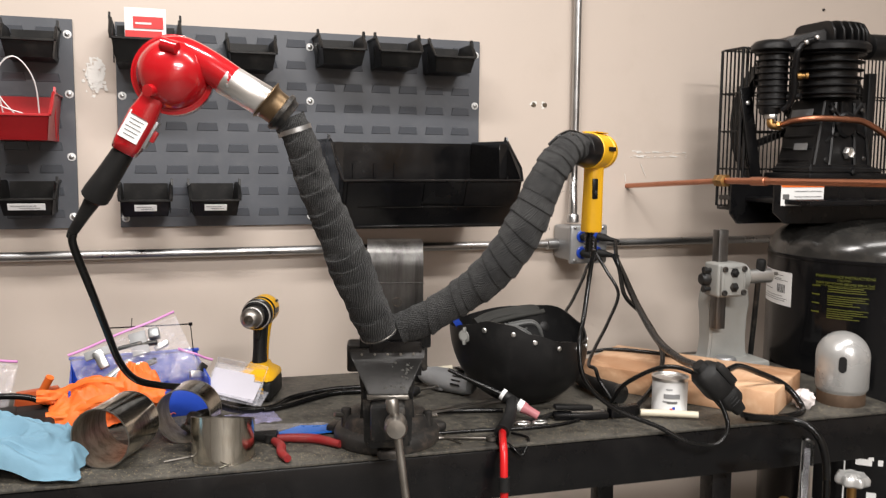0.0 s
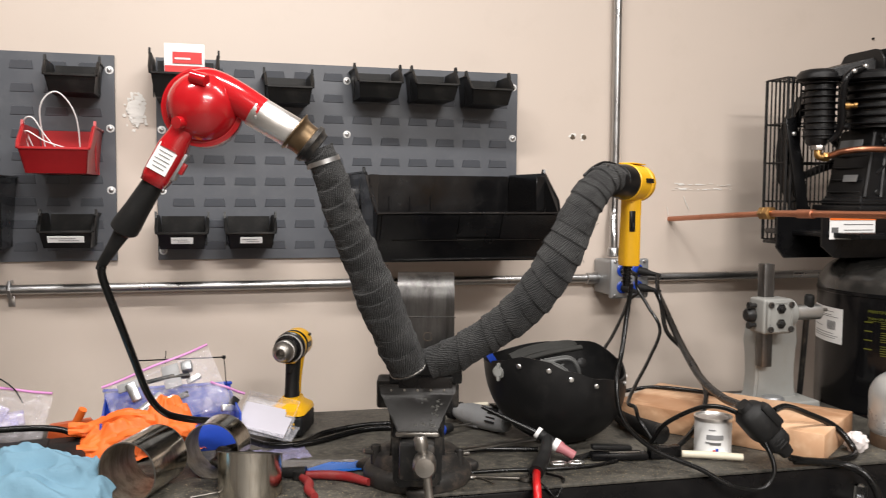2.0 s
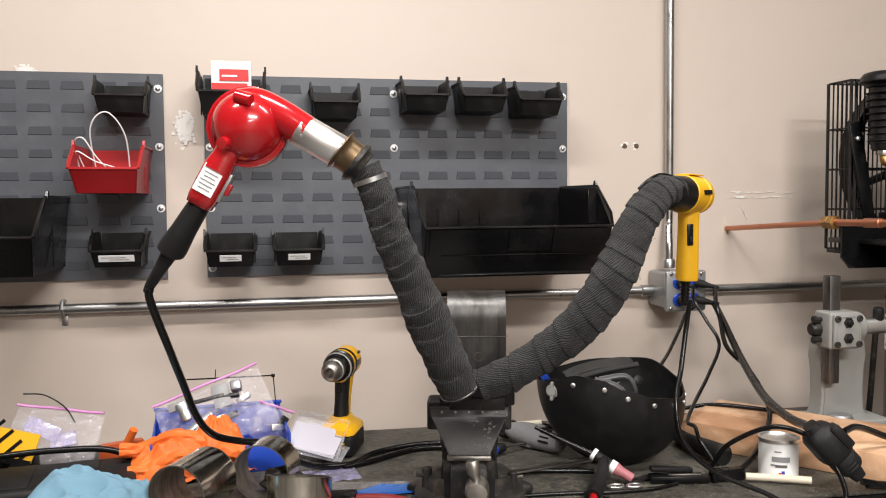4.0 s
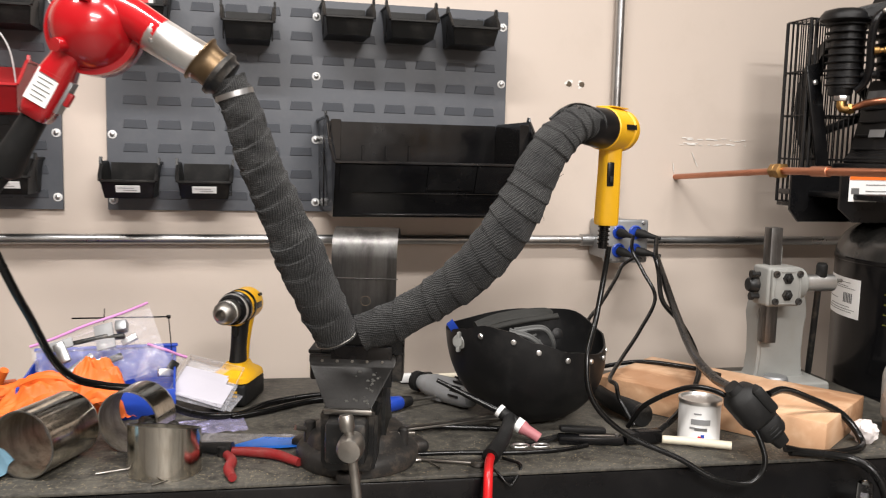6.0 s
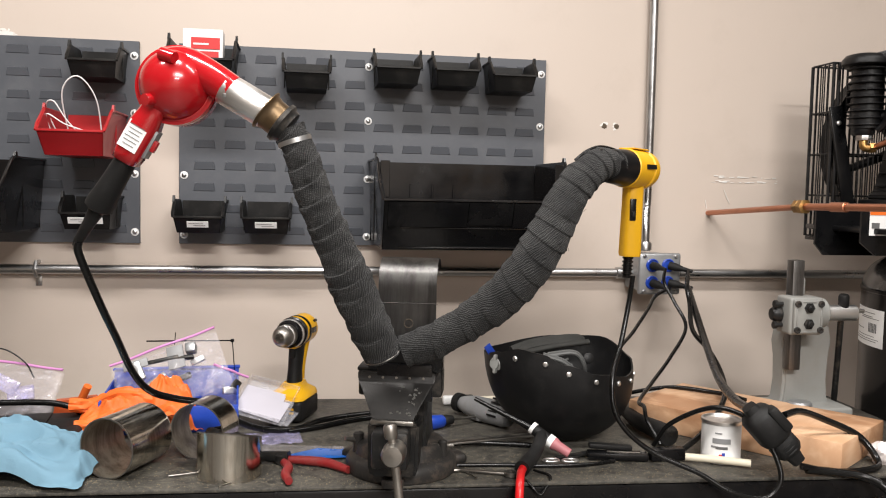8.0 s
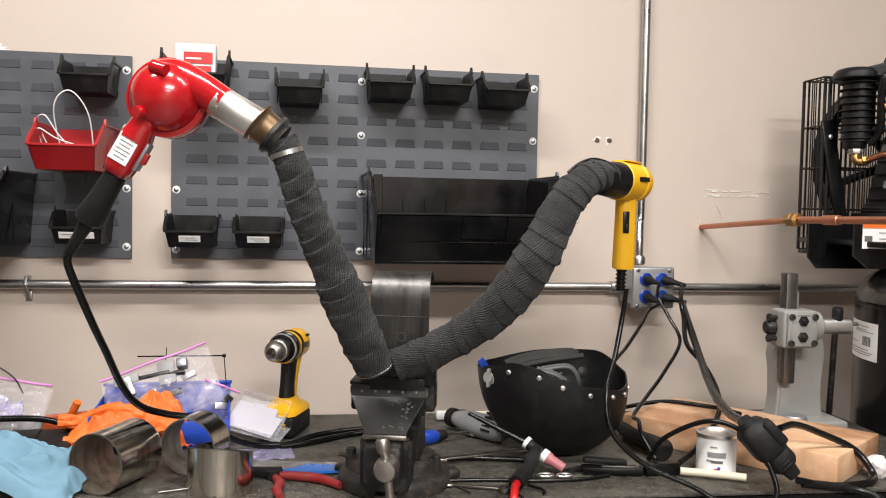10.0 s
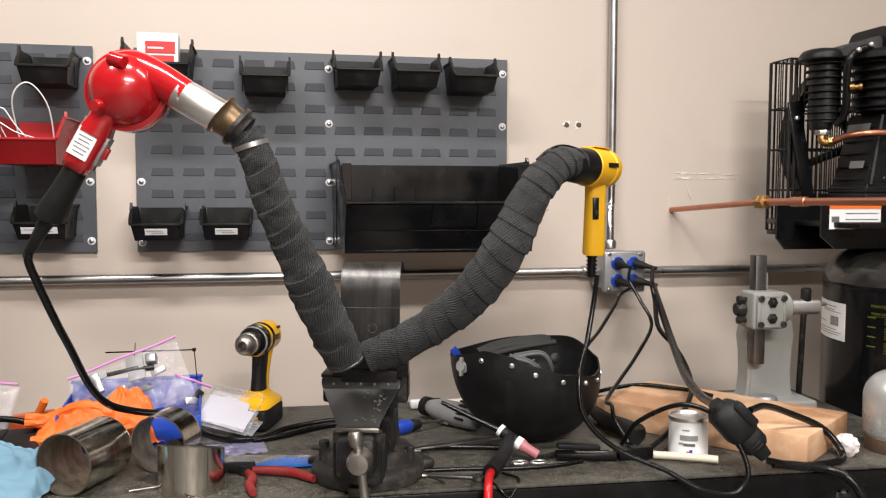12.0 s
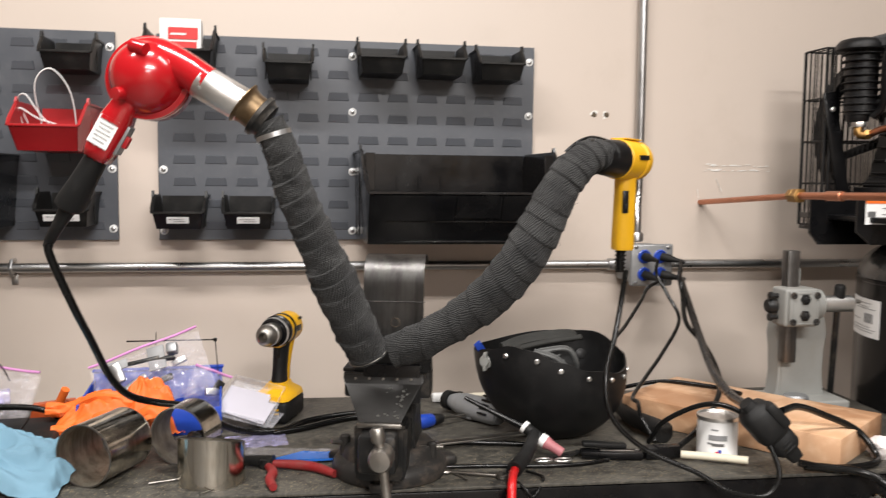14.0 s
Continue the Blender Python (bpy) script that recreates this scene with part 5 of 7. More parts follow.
# ---- air compressor ----
TX, TY, TR = 1.684, 1.712, 0.24
comp = thing("air_compressor", "black upright air compressor with a two-cylinder pump", "air compressor", (TX, TY, 0))
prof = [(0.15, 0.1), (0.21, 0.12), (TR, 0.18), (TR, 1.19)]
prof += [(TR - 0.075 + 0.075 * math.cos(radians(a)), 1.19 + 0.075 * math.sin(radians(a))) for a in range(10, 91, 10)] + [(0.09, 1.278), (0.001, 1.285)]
tank = part("tank", lathe(BM(), prof[:4], None, 72), M["tank"], comp, "glossy black steel tank")
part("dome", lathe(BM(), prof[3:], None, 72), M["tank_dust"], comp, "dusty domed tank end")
part("seam", lathe(BM(), [(TR, 1.183), (TR + 0.0018, 1.185), (TR + 0.0018, 1.191), (TR, 1.193)], None, 72, close=False), M["tank"], tank)
for a in (40, 160, 280):
    part("foot", box(BM(), (0.2, 0, 0.07), (0.09, 0.06, 0.14), 0.005, pose(0, 0, 0, 0, 0, a)), M["black"], comp)
lb = part("rating_label", wrapped_bar(TR, 145, 181.5, 1.064, 1.148, 14), M["white"], tank, "white rating label with small print")
for a0, a1, z in ((152, 174, 1.138), (158, 172, 1.13), (158, 178, 1.126), (150, 162, 1.1), (152, 174, 1.086), (148, 178, 1.08), (148, 176, 1.075)):
    part("print_bar", wrapped_bar(TR + 0.0006, a0, a1, z - 0.0006, z + 0.0006, 6), M["ink"], lb)
for k in range(6):
    part("code_bar", wrapped_bar(TR + 0.0006, 168 + 1.4 * k, 168.8 + 1.4 * k, 1.095, 1.116, 2), M["ink"], lb)


def bent_text(words, size, a_mid, z, material):
    """Lettering laid round the tank, its middle at the angle a_mid."""
    cu = bpy.data.curves.new("lettering", "FONT")
    cu.body, cu.size, cu.align_x, cu.extrude = words, size, "CENTER", 0.0004
    tmp = new("lettering", cu)
    bpy.context.view_layer.update()
    me = bpy.data.meshes.new_from_object(tmp.evaluated_get(bpy.context.evaluated_depsgraph_get()))
    bpy.data.objects.remove(tmp)
    for v in me.vertices:
        a = radians(a_mid) + v.co.x / TR
        r = TR + 0.0008 + v.co.z
        v.co = Vector((r * math.cos(a), r * math.sin(a), z + v.co.y))
    me.materials.clear()
    me.materials.append(material)
    ob = new("lettering", me)
    ob.parent = tank
    return ob


bent_text("MAINTENANCE INSTRUCTIONS", 0.0092, 213.5, 1.15, M["text_green"])
bent_text("CAUTION", 0.0066, 213.5, 1.143, M["text_green"])
bent_text("TURN OFF POWER BEFORE SERVICING", 0.0075, 213.5, 1.1345, M["text_green"])
rnd = random.Random(5)
part("print_bar", wrapped_bar(TR, 198, 229, 1.131, 1.1318, 10), M["text_green"], tank)
for k in range(15):
    z = 1.127 - 0.0052 * k
    if k in (3, 9):
        continue
    part("print_bar", wrapped_bar(TR, 205, 205 + rnd.uniform(13, 22), z, z + 0.0016, 8), M["text_green"], tank)
    if k % 4 == 0:
        part("print_bar", wrapped_bar(TR, 196, 200.5, z, z + 0.0026, 4), M["text_green"], tank)
for a0, a1, z0, z1 in ((223.7, 226.4, 0.727, 0.775), (231.0, 233.8, 0.727, 0.777), (224.6, 233.0, 0.714, 0.729), (236, 238.6, 0.716, 0.73), (218.8, 219.6, 0.6, 0.768), (222, 230, 0.6, 0.625), (231, 236, 0.62, 0.65)):
    part("white_mark", wrapped_bar(TR, a0, a1, z0, z1, 6), M["white"], tank, "white painted mark")

deck = part("deck", box(BM(), (0.05, 0.06, 1.325), (0.68, 0.34, 0.012), 0.003), M["black"], comp, "black steel deck")
deck.location = (0, 0, 0)
skirt = part("skirt", prism(BM(), [(-0.318, 1.378), (0.36, 1.378), (0.36, 1.272), (-0.282, 1.272), (-0.318, 1.3)], 0.006, Matrix.Translation((0.0, -0.022, 0))), M["black"], comp)
part("skirt", prism(BM(), [(-0.383, 1.368), (0.3, 1.368), (0.3, 1.262), (-0.36, 1.262), (-0.383, 1.288)], 0.006, Matrix.Translation((0.05, 0.12, 0))), M["black"], comp)
st = part("warning_sticker", box(BM(), (-0.238, -0.0245, 1.342), (0.126, 0.001, 0.053)), M["white"], comp, "white and orange warning sticker")
part("orange_band", box(BM(), (-0.238, -0.0255, 1.364), (0.126, 0.001, 0.0085)), M["orange_print"], st)
part("pictogram", box(BM(), (-0.287, -0.0255, 1.337), (0.018, 0.001, 0.012)), M["ink"], st)
for z in (1.35, 1.337, 1.324):
    part("print_bar", box(BM(), (-0.222, -0.0255, z), (0.08, 0.001, 0.0014)), M["ink"], st)
# crankcase
bm = BM()
loft(bm, [[Vector(p) for p in ((xl, yf, z), (xr, yf, z), (xr, 0.175, z), (xl + 0.008, 0.175, z))] for z, xl, xr, yf in
          ((1.392, -0.178, 0.055, 0.022), (1.402, -0.178, 0.055, 0.022), (1.412, -0.162, 0.022, 0.034), (1.56, -0.126, 0.006, 0.046), (1.58, -0.118, 0.0, 0.052))])
bmesh.ops.bevel(bm, geom=list(bm.edges), offset=0.004, segments=2, affect="EDGES")
cc = part("crankcase", bm, M["cast_black"], comp, "black cast-iron crankcase")
part("foot_flange", box(BM(), (-0.055, 0.1, 1.383), (0.26, 0.17, 0.02), 0.004), M["cast_black"], comp)
for x0, x1 in ((-0.158, -0.122), (-0.112, -0.088), (-0.032, -0.03), (0.014, 0.0)):
    part("rib", rod(BM(), (x0, 0.032, 1.413), (x1, 0.046, 1.57), 0.005, seg=6), M["cast_black"], cc)
for k in range(5):
    z = 1.425 + 0.03 * k
    xl = -0.163 + 0.036 * (z - 1.412) / 0.148
    part("side_rib", box(BM(), (xl + 0.004, 0.105, z), (0.006, 0.11, 0.005), 0.001, None, 1), M["cast_black"], cc)
for a, b in (((-0.112, 1.566), (-0.085, 1.538)), ((-0.012, 1.568), (-0.04, 1.538)), ((-0.075, 1.57), (-0.073, 1.54)), ((-0.12, 1.47), (-0.092, 1.495)), ((0.012, 1.48), (-0.03, 1.5))):
    part("brace", rod(BM(), (a[0], 0.04, a[1]), (b[0], 0.036, b[1]), 0.0045, seg=6), M["cast_black"], cc)
part("bearing_cap", lathe(BM(), [(0.034, 0), (0.034, 0.014), (0.028, 0.02), (0.01, 0.021)], along((-0.062, 0.046, 1.515), (-0.062, -1, 1.515)), 8), M["cast_black"], cc)
pm = Matrix.Translation((-0.158, 0.082, 1.459)) @ pose(0, 0, 0, 0, 13, 0)
part("name_plate", box(BM(), (0, 0, 0), (0.002, 0.046, 0.017), 0, pm), M["cast_zinc"], cc, "pale printed name plate")
pm = Matrix.Translation((-0.139, 0.105, 1.543)) @ pose(0, 0, 0, 0, 13, 0)
part("name_plate", box(BM(), (0, 0, 0), (0.002, 0.075, 0.022), 0, pm), M["cast_zinc"], cc)
part("sight_glass", lathe(BM(), [(0.0165, 0), (0.0165, 0.006), (0.012, 0.012), (0.0105, 0.008), (0.002, 0.008)], along((-0.057, 0.03, 1.444), (-0.057, -1, 1.444)), 6), M["polished"], cc, "chrome sight-glass nut")
part("drain_plug", lathe(BM(), [(0.008, 0), (0.008, 0.008), (0.004, 0.01)], along((-0.052, 0.018, 1.395), (-0.052, -1, 1.395)), 8), M["cast_black"], cc)
part("post", box(BM(), (0.055, 0.085, 1.515), (0.026, 0.02, 0.27), 0.003), M["cast_black"], comp, "upright black stay")


def finned(x, y, r, z0, z1, fins, name, taper=0.0):
    core = 0.76
    prof = [(r * core, z0)]
    step = (z1 - z0) / fins
    for k in range(fins):
        z = z0 + step * k
        e = r * (1 - taper * (1 - k / (fins - 1)))
        prof += [(r * core, z + step * 0.3), (e * 0.985, z + step * 0.42), (e, z + step * 0.48), (e * 0.985, z + step * 0.55), (r * core, z + step * 0.68)]
    prof.append((r * core, z1))
    return part(name, lathe(BM(), prof, Matrix.Translation((x, y, 0)), 40), M["cast_black"], comp, "finned black cast cylinder", sharp=30)


c1 = finned(-0.215, 0.128, 0.046, 1.556, 1.7, 9, "small_cylinder", 0.12)
part("cylinder_flange", lathe(BM(), [(0.022, 1.54), (0.026, 1.546), (0.026, 1.556)], Matrix.Translation((-0.222, 0.128, 0)), 28), M["cast_black"], c1)
part("valve_stub", rod(BM(), (-0.2, 0.09, 1.583), (-0.185, 0.06, 1.583), 0.008, seg=12), M["cast_black"], c1)
c2 = finned(-0.082, 0.085, 0.089, 1.582, 1.7, 6, "big_cylinder", 0.1)
part("small_head", lathe(BM(), [(0.046, 1.698), (0.052, 1.702), (0.052, 1.712), (0.044, 1.722), (0.03, 1.726), (0.001, 1.727)], Matrix.Translation((-0.222, 0.128, 0)), 32), M["cast_black"], c1, "flat round head")
hd2 = part("big_head", lathe(BM(), [(0.088, 1.694), (0.098, 1.698), (0.098, 1.71), (0.09, 1.718), (0.001, 1.72)], Matrix.Translation((-0.082, 0.085, 0)), 48), M["cast_black"], c2, "round finned head")
for k in range(7):
    x = -0.13 + 0.0195 * k
    reach = math.sqrt(max(0.0, 0.09 ** 2 - (x + 0.08) ** 2))
    fin = prism(BM(), [(-reach, 1.716), (reach, 1.716), (reach, 1.742), (reach - 0.016, 1.764), (reach - 0.03, 1.768), (-reach + 0.03, 1.768), (-reach + 0.016, 1.764), (-reach, 1.742)], 0.007, Matrix.Translation((x, 0.085, 0)) @ pose(0, 0, 0, 0, 0, 90))
    bmesh.ops.bevel(fin, geom=list(fin.edges), offset=0.0015, segments=1, affect="EDGES")
    part("head_fin", fin, M["cast_black"], hd2)
part("fin_core", box(BM(), (-0.072, 0.085, 1.73), (0.116, 0.12, 0.036), 0.01, None, 2), M["cast_black"], hd2)
bm = BM()
loft(bm, [[Vector((x, y0, z0)), Vector((x, y1, z0)), Vector((x, y1, z1)), Vector((x, y0, z1))] for x, y0, y1, z0, z1 in ((-0.255, 0.1, 0.16, 1.7, 1.716), (-0.205, 0.08, 0.17, 1.7, 1.728), (-0.165, 0.045, 0.16, 1.704, 1.74), (-0.128, 0.035, 0.16, 1.706, 1.75))])
bmesh.ops.bevel(bm, geom=list(bm.edges), offset=0.005, segments=2, affect="EDGES")
part("head_bridge", bm, M["cast_black"], hd2, "sloping bridge between the heads")
part("intake_filter", lathe(BM(), [(0.026, 0), (0.033, 0.004), (0.033, 0.1), (0.03, 0.106)], along((0.04, 0.09, 1.718), (1, 0.06, 1.722)), 28), M["cast_black"], hd2)
it = part("intercooler_tube", sweep(BM(), spline([(-0.16, 0.045, 1.722), (-0.186, 0.048, 1.714), (-0.208, 0.05, 1.695), (-0.209, 0.058, 1.652), (-0.2, 0.068, 1.598), (-0.197, 0.083, 1.568), (-0.207, 0.098, 1.55)], 8), 0.0085, 14), M["black"], comp, "bent black intercooler tube")
for p in ((-0.168, 0.036, 1.724), (-0.196, 0.04, 1.712)):
    part("tube_bolt", lathe(BM(), [(0.0055, 0), (0.0055, 0.006), (0.003, 0.008)], along(p, (p[0], p[1] - 1, p[2])), 8), M["chrome"], it)
bv = part("relief_valve", lathe(BM(), [(0.006, 0), (0.0085, 0.001), (0.0085, 0.01), (0.0055, 0.011), (0.0055, 0.018), (0.0075, 0.02), (0.0075, 0.026)], along((-0.204, 0.054, 1.631), (-0.184, 0.038, 1.632)), 12), M["brass"], comp, "brass relief valve")
el = part("outlet_elbow", sweep(BM(), spline([(-0.222, 0.122, 1.53), (-0.223, 0.12, 1.516), (-0.216, 0.117, 1.511), (-0.198, 0.112, 1.512)], 6), 0.0095, 14), M["brass"], comp, "brass outlet elbow")
part("elbow_nut", lathe(BM(), [(0.0125, 0), (0.0125, 0.012)], along((-0.212, 0.115, 1.511), (-0.19, 0.108, 1.513)), 6), M["brass"], el)
part("union_nut", lathe(BM(), [(0.0165, 0), (0.0175, 0.002), (0.0175, 0.013), (0.0165, 0.015)], Matrix.Translation((-0.222, 0.124, 1.529)), 8), M["polished"], el)
part("discharge_pipe", sweep(BM(), spline([(-0.2, 0.113, 1.512), (-0.204, 0.068, 1.521), (-0.187, 0.038, 1.526), (-0.157, 0.023, 1.528), (-0.084, 0.008, 1.526), (-0.036, 0.003, 1.52), (0.03, -0.002, 1.488), (0.07, -0.01, 1.45), (0.09, -0.015, 1.38)], 8), 0.0078, 14), M["copper"], comp, "bent copper discharge pipe")
# belt guard
cage = part("belt_guard", box(BM(), (0.03, 0.228, 1.295), (0.6, 0.07, 0.008), 0.002), M["black"], comp, "black wire belt guard")
X0, X1, Y0, Y1, Z0, Z1 = -0.256, 0.33, 0.2, 0.28, 1.3, 1.716
WIRES = {}


def guard_wire(p, q, r):
    """One welded wire of the guard; wires of one length share a mesh."""
    p, q = Vector(p), Vector(q)
    key = (round((q - p).length, 4), r)
    if key not in WIRES:
        bm = rod(BM(), (0, 0, -key[0] / 2), (0, 0, key[0] / 2), r, seg=6)
        me = bpy.data.meshes.new("guard_wire")
        bm.to_mesh(me)
        bm.free()
        me.materials.append(M["black"])
        WIRES[key] = me
    ob = new("guard_wire", WIRES[key])
    ob.parent = cage
    ob.matrix_local = Matrix.Translation((p + q) / 2) @ frame_for(q - p)


for k in range(46):
    x = X0 + (X1 - X0) * k / 45
    for y in (Y0, Y1):
        guard_wire((x, y, Z0), (x, y, Z1), 0.0016)
for k in range(1, 5):
    y = Y0 + (Y1 - Y0) * k / 5
    guard_wire((X0, y, Z0), (X0, y, Z1), 0.0016)
for z in (Z0, 1.4, 1.5, 1.6, Z1):
    for y in (Y0, Y1):
        guard_wire((X0, y, z), (X1, y, z), 0.0024)
    guard_wire((X0, Y0, z), (X0, Y1, z), 0.0024)
for x, y in ((X0, Y0 - 0.003), (X0, Y1 + 0.003), (X0 + 0.014, Y0 - 0.003)):
    guard_wire((x, y, Z0), (x, y, Z1), 0.004)
for k in range(30):
    x = X0 + (X1 - X0) * k / 29
    guard_wire((x, Y0, Z1), (x, Y1, Z1), 0.0016)
fw = part("flywheel", lathe(BM(), [(0.192, -0.02), (0.215, -0.02), (0.21, 0.0), (0.215, 0.02), (0.192, 0.02), (0.192, -0.02)], along((-0.035, 0.228, 1.52), (-0.035, 1, 1.52)), 56, close=False), M["cast_black"], comp, "black spoked flywheel")
part("hub", lathe(BM(), [(0.012, -0.024), (0.035, -0.024), (0.035, 0.024), (0.012, 0.024)], along((-0.035, 0.228, 1.52), (-0.035, 1, 1.52)), 28), M["cast_black"], fw)
for k in range(6):
    a = radians(60 * k + 20)
    part("spoke", rod(BM(), (-0.035 + 0.03 * math.cos(a), 0.228, 1.52 + 0.03 * math.sin(a)), (-0.035 + 0.195 * math.cos(a), 0.228, 1.52 + 0.195 * math.sin(a)), 0.013, 0.009, seg=10), M["cast_black"], fw)
for x, z in ((-0.12, 1.425), (0.0, 1.43), (-0.105, 1.55), (-0.012, 1.55), (-0.09, 1.49), (-0.035, 1.49)):
    part("case_bolt", lathe(BM(), [(0.0075, 0), (0.0075, 0.006), (0.005, 0.008)], along((x, 0.04, z), (x, -1, z)), 6), M["iron"], cc)
part("guard_strut", box(BM(), (0, 0, 0), (0.034, 0.008, 0.26), 0.003, Matrix.Translation((-0.229, 0.188, 1.485)) @ pose(0, 0, 0, 0, -11, 0)), M["black"], comp, "slanting guard stay")
part("stay_bolt", lathe(BM(), [(0.006, 0), (0.006, 0.004), (0.003, 0.006)], along((-0.248, 0.182, 1.572), (-0.248, -1, 1.572)), 8), M["chrome"], comp)

# ---- copper air line from the wall ----
air = thing("copper_air_line", "copper air line reaching out from the wall", "pipe", (1.268, WALL, 1.35))
part("pipe", rod(BM(), (0, 0.01, -0.004), (-0.004, -0.45, 0.024), 0.007), M["copper"], air)
part("pipe", rod(BM(), (-0.004, -0.455, 0.024), (-0.003, -1.1, 0.034), 0.0078), M["copper"], air)
part("union", lathe(BM(), [(0.01, -0.02), (0.0155, -0.018), (0.0155, -0.004), (0.012, -0.002), (0.0165, 0.0), (0.0165, 0.016), (0.01, 0.018)], along((-0.004, -0.445, 0.024), (-0.004, -1.4, 0.038)), 6), M["brass"], air, "brass union nut")
part("sleeve_coupling", lathe(BM(), [(0.0085, -0.025), (0.0105, -0.024), (0.0105, 0.024), (0.0085, 0.025)], along((-0.004, -0.58, 0.026), (-0.004, -1.4, 0.04)), 18), M["copper"], air)

# ---- flow meter in front of the bench ----
fm = thing("flow_meter", "brass gas regulator with a clear flow tube", "regulator", (1.148, 1.29, 0.6))
part("flow_tube", lathe(BM(), [(0.0105, 0.165), (0.0125, 0.167), (0.0125, 0.285), (0.011, 0.292), (0.002, 0.293)], Matrix.Translation((-0.008, 0.0, 0)), 24), M["glass"], fm, "clear flow tube")
part("inner_tube", rod(BM(), (-0.008, 0, 0.165), (-0.008, 0, 0.275), 0.0045, seg=12), M["clear"], fm)
part("tube_base", lathe(BM(), [(0.016, 0.13), (0.018, 0.132), (0.018, 0.16), (0.015, 0.166)], Matrix.Translation((-0.008, 0, 0)), 24), M["brass"], fm)
part("regulator_body", lathe(BM(), [(0.03, 0.06), (0.035, 0.065), (0.035, 0.11), (0.025, 0.125), (0.018, 0.135)], Matrix.Translation((0.02, 0.01, 0)), 28), M["brass"], fm, "brass regulator body")
part("stem", rod(BM(), (0.095, -0.01, 0.06), (0.095, -0.01, 0.2), 0.009, seg=14), M["brass"], fm)
part("link", rod(BM(), (0.02, 0, 0.1), (0.095, -0.01, 0.13), 0.012, seg=14), M["brass"], fm)
part("side_cap", lathe(BM(), [(0.01, 0.16), (0.012, 0.162), (0.012, 0.178), (0.009, 0.182)], Matrix.Translation((-0.055, 0, 0)), 18), M["brass"], fm)
part("side_link", rod(BM(), (-0.055, 0, 0.165), (0.02, 0.0, 0.09), 0.008, seg=10), M["brass"], fm)
bm = BM()
ring = []
for k in range(48):
    a = 2 * math.pi * k / 48
    ring.append(0.03 + 0.0028 * math.cos(7 * a))
loft(bm, [[Vector((0.095 + r * s * math.cos(2 * math.pi * k / 48), -0.01 + r * s * math.sin(2 * math.pi * k / 48), z)) for k, r in enumerate(ring)] for z, s in ((0.196, 0.85), (0.2, 1), (0.21, 1), (0.216, 0.85), (0.214, 0.5), (0.218, 0.3))])
part("hand_wheel", bm, M["dome"], fm, "silver hand wheel")
part("pedestal", rod(BM(), (0.02, 0.01, -0.6), (0.02, 0.01, 0.07), 0.02, seg=18), M["black"], fm, "dark post")

# ---- steel sleeves ----


def steel_sleeve(at, d, length, r, label, tilt=0.0, name="steel_sleeve"):
    ob = thing(name, label, "steel tube", at, group="cut steel sleeves")
    m = frame_for(d)
    part("tube_wall", lathe(BM(), [(r, 0), (r, length), (r - 0.0007, length), (r - 0.0007, 0), (r, 0)], m, 64, close=False), M["steel"], ob, sharp=50)
    part("inner_wall", lathe(BM(), [(r - 0.0008, 0.0004), (r - 0.0008, length - 0.0004), (r - 0.0015, length - 0.0004), (r - 0.0015, 0.0004), (r - 0.0008, 0.0004)], m, 64, close=False), M["steel_inside"], ob, "rough inside wall, toned brown for the wall it reflects", sharp=50)
    for z in (0.0, length):
        part("cut_edge", lathe(BM(), [(r - 0.0018, z - 0.0006), (r + 0.0003, z - 0.0006), (r + 0.0003, z + 0.0006), (r - 0.0018, z + 0.0006), (r - 0.0018, z - 0.0006)], m, 64, close=False), M["worn"], ob)
    return ob


steel_sleeve((-0.128, 1.462, BENCH + 0.0508), (0.43, 0.9, 0.0), 0.108, 0.0505, "cut stainless steel sleeve lying on its side")
steel_sleeve((0.004, 1.55, BENCH + 0.0503), (0.36, 0.93, 0.0), 0.062, 0.05, "short cut stainless steel ring lying on its side")
ob = steel_sleeve((0.067, 1.468, BENCH), (0, 0, 1), 0.068, 0.053, "short cut stainless steel sleeve standing on end")

for piece in ob.children:
    for v in piece.data.vertices:
        if v.co.z > 0.01:
            v.co.z -= 0.27 * v.co.y + 0.1 * v.co.x

# ---- soft heaps ----


def heap(c, r, seed, freq, amp, m=None, sub=4, floor_z=BENCH, fold=0.0):
    """A crumpled lump of cloth that settles on the bench."""
    bm = BM()
    bmesh.ops.create_icosphere(bm, subdivisions=sub, radius=1.0)
    for v in bm.verts:
        p = v.co.copy()
        q = p * freq + Vector((seed * 3.1, seed * 1.7, 0))
        warp = noise.noise_vector(q * 0.8) * 0.9
        swell = noise.noise(q)
        crease = abs(noise.noise(Vector((p.x * freq * 0.8, p.y * freq * 2.4, p.z * freq * 2.4)) + warp + Vector((seed, 2, 5))))
        k = 1 + amp * swell + amp * 0.9 * (0.3 - math.exp(-crease * 9)) + fold * 0.015 * math.sin(p.x * 11 + 4 * swell)
        v.co = Vector((p.x * r[0], p.y * r[1], p.z * r[2])) * k
        if m:
            v.co = m @ v.co
        v.co += Vector(c)
        if v.co.z < floor_z + 0.001:
            v.co.z = floor_z + 0.001 + 0.0005 * noise.noise(v.co * 90)
    return bm


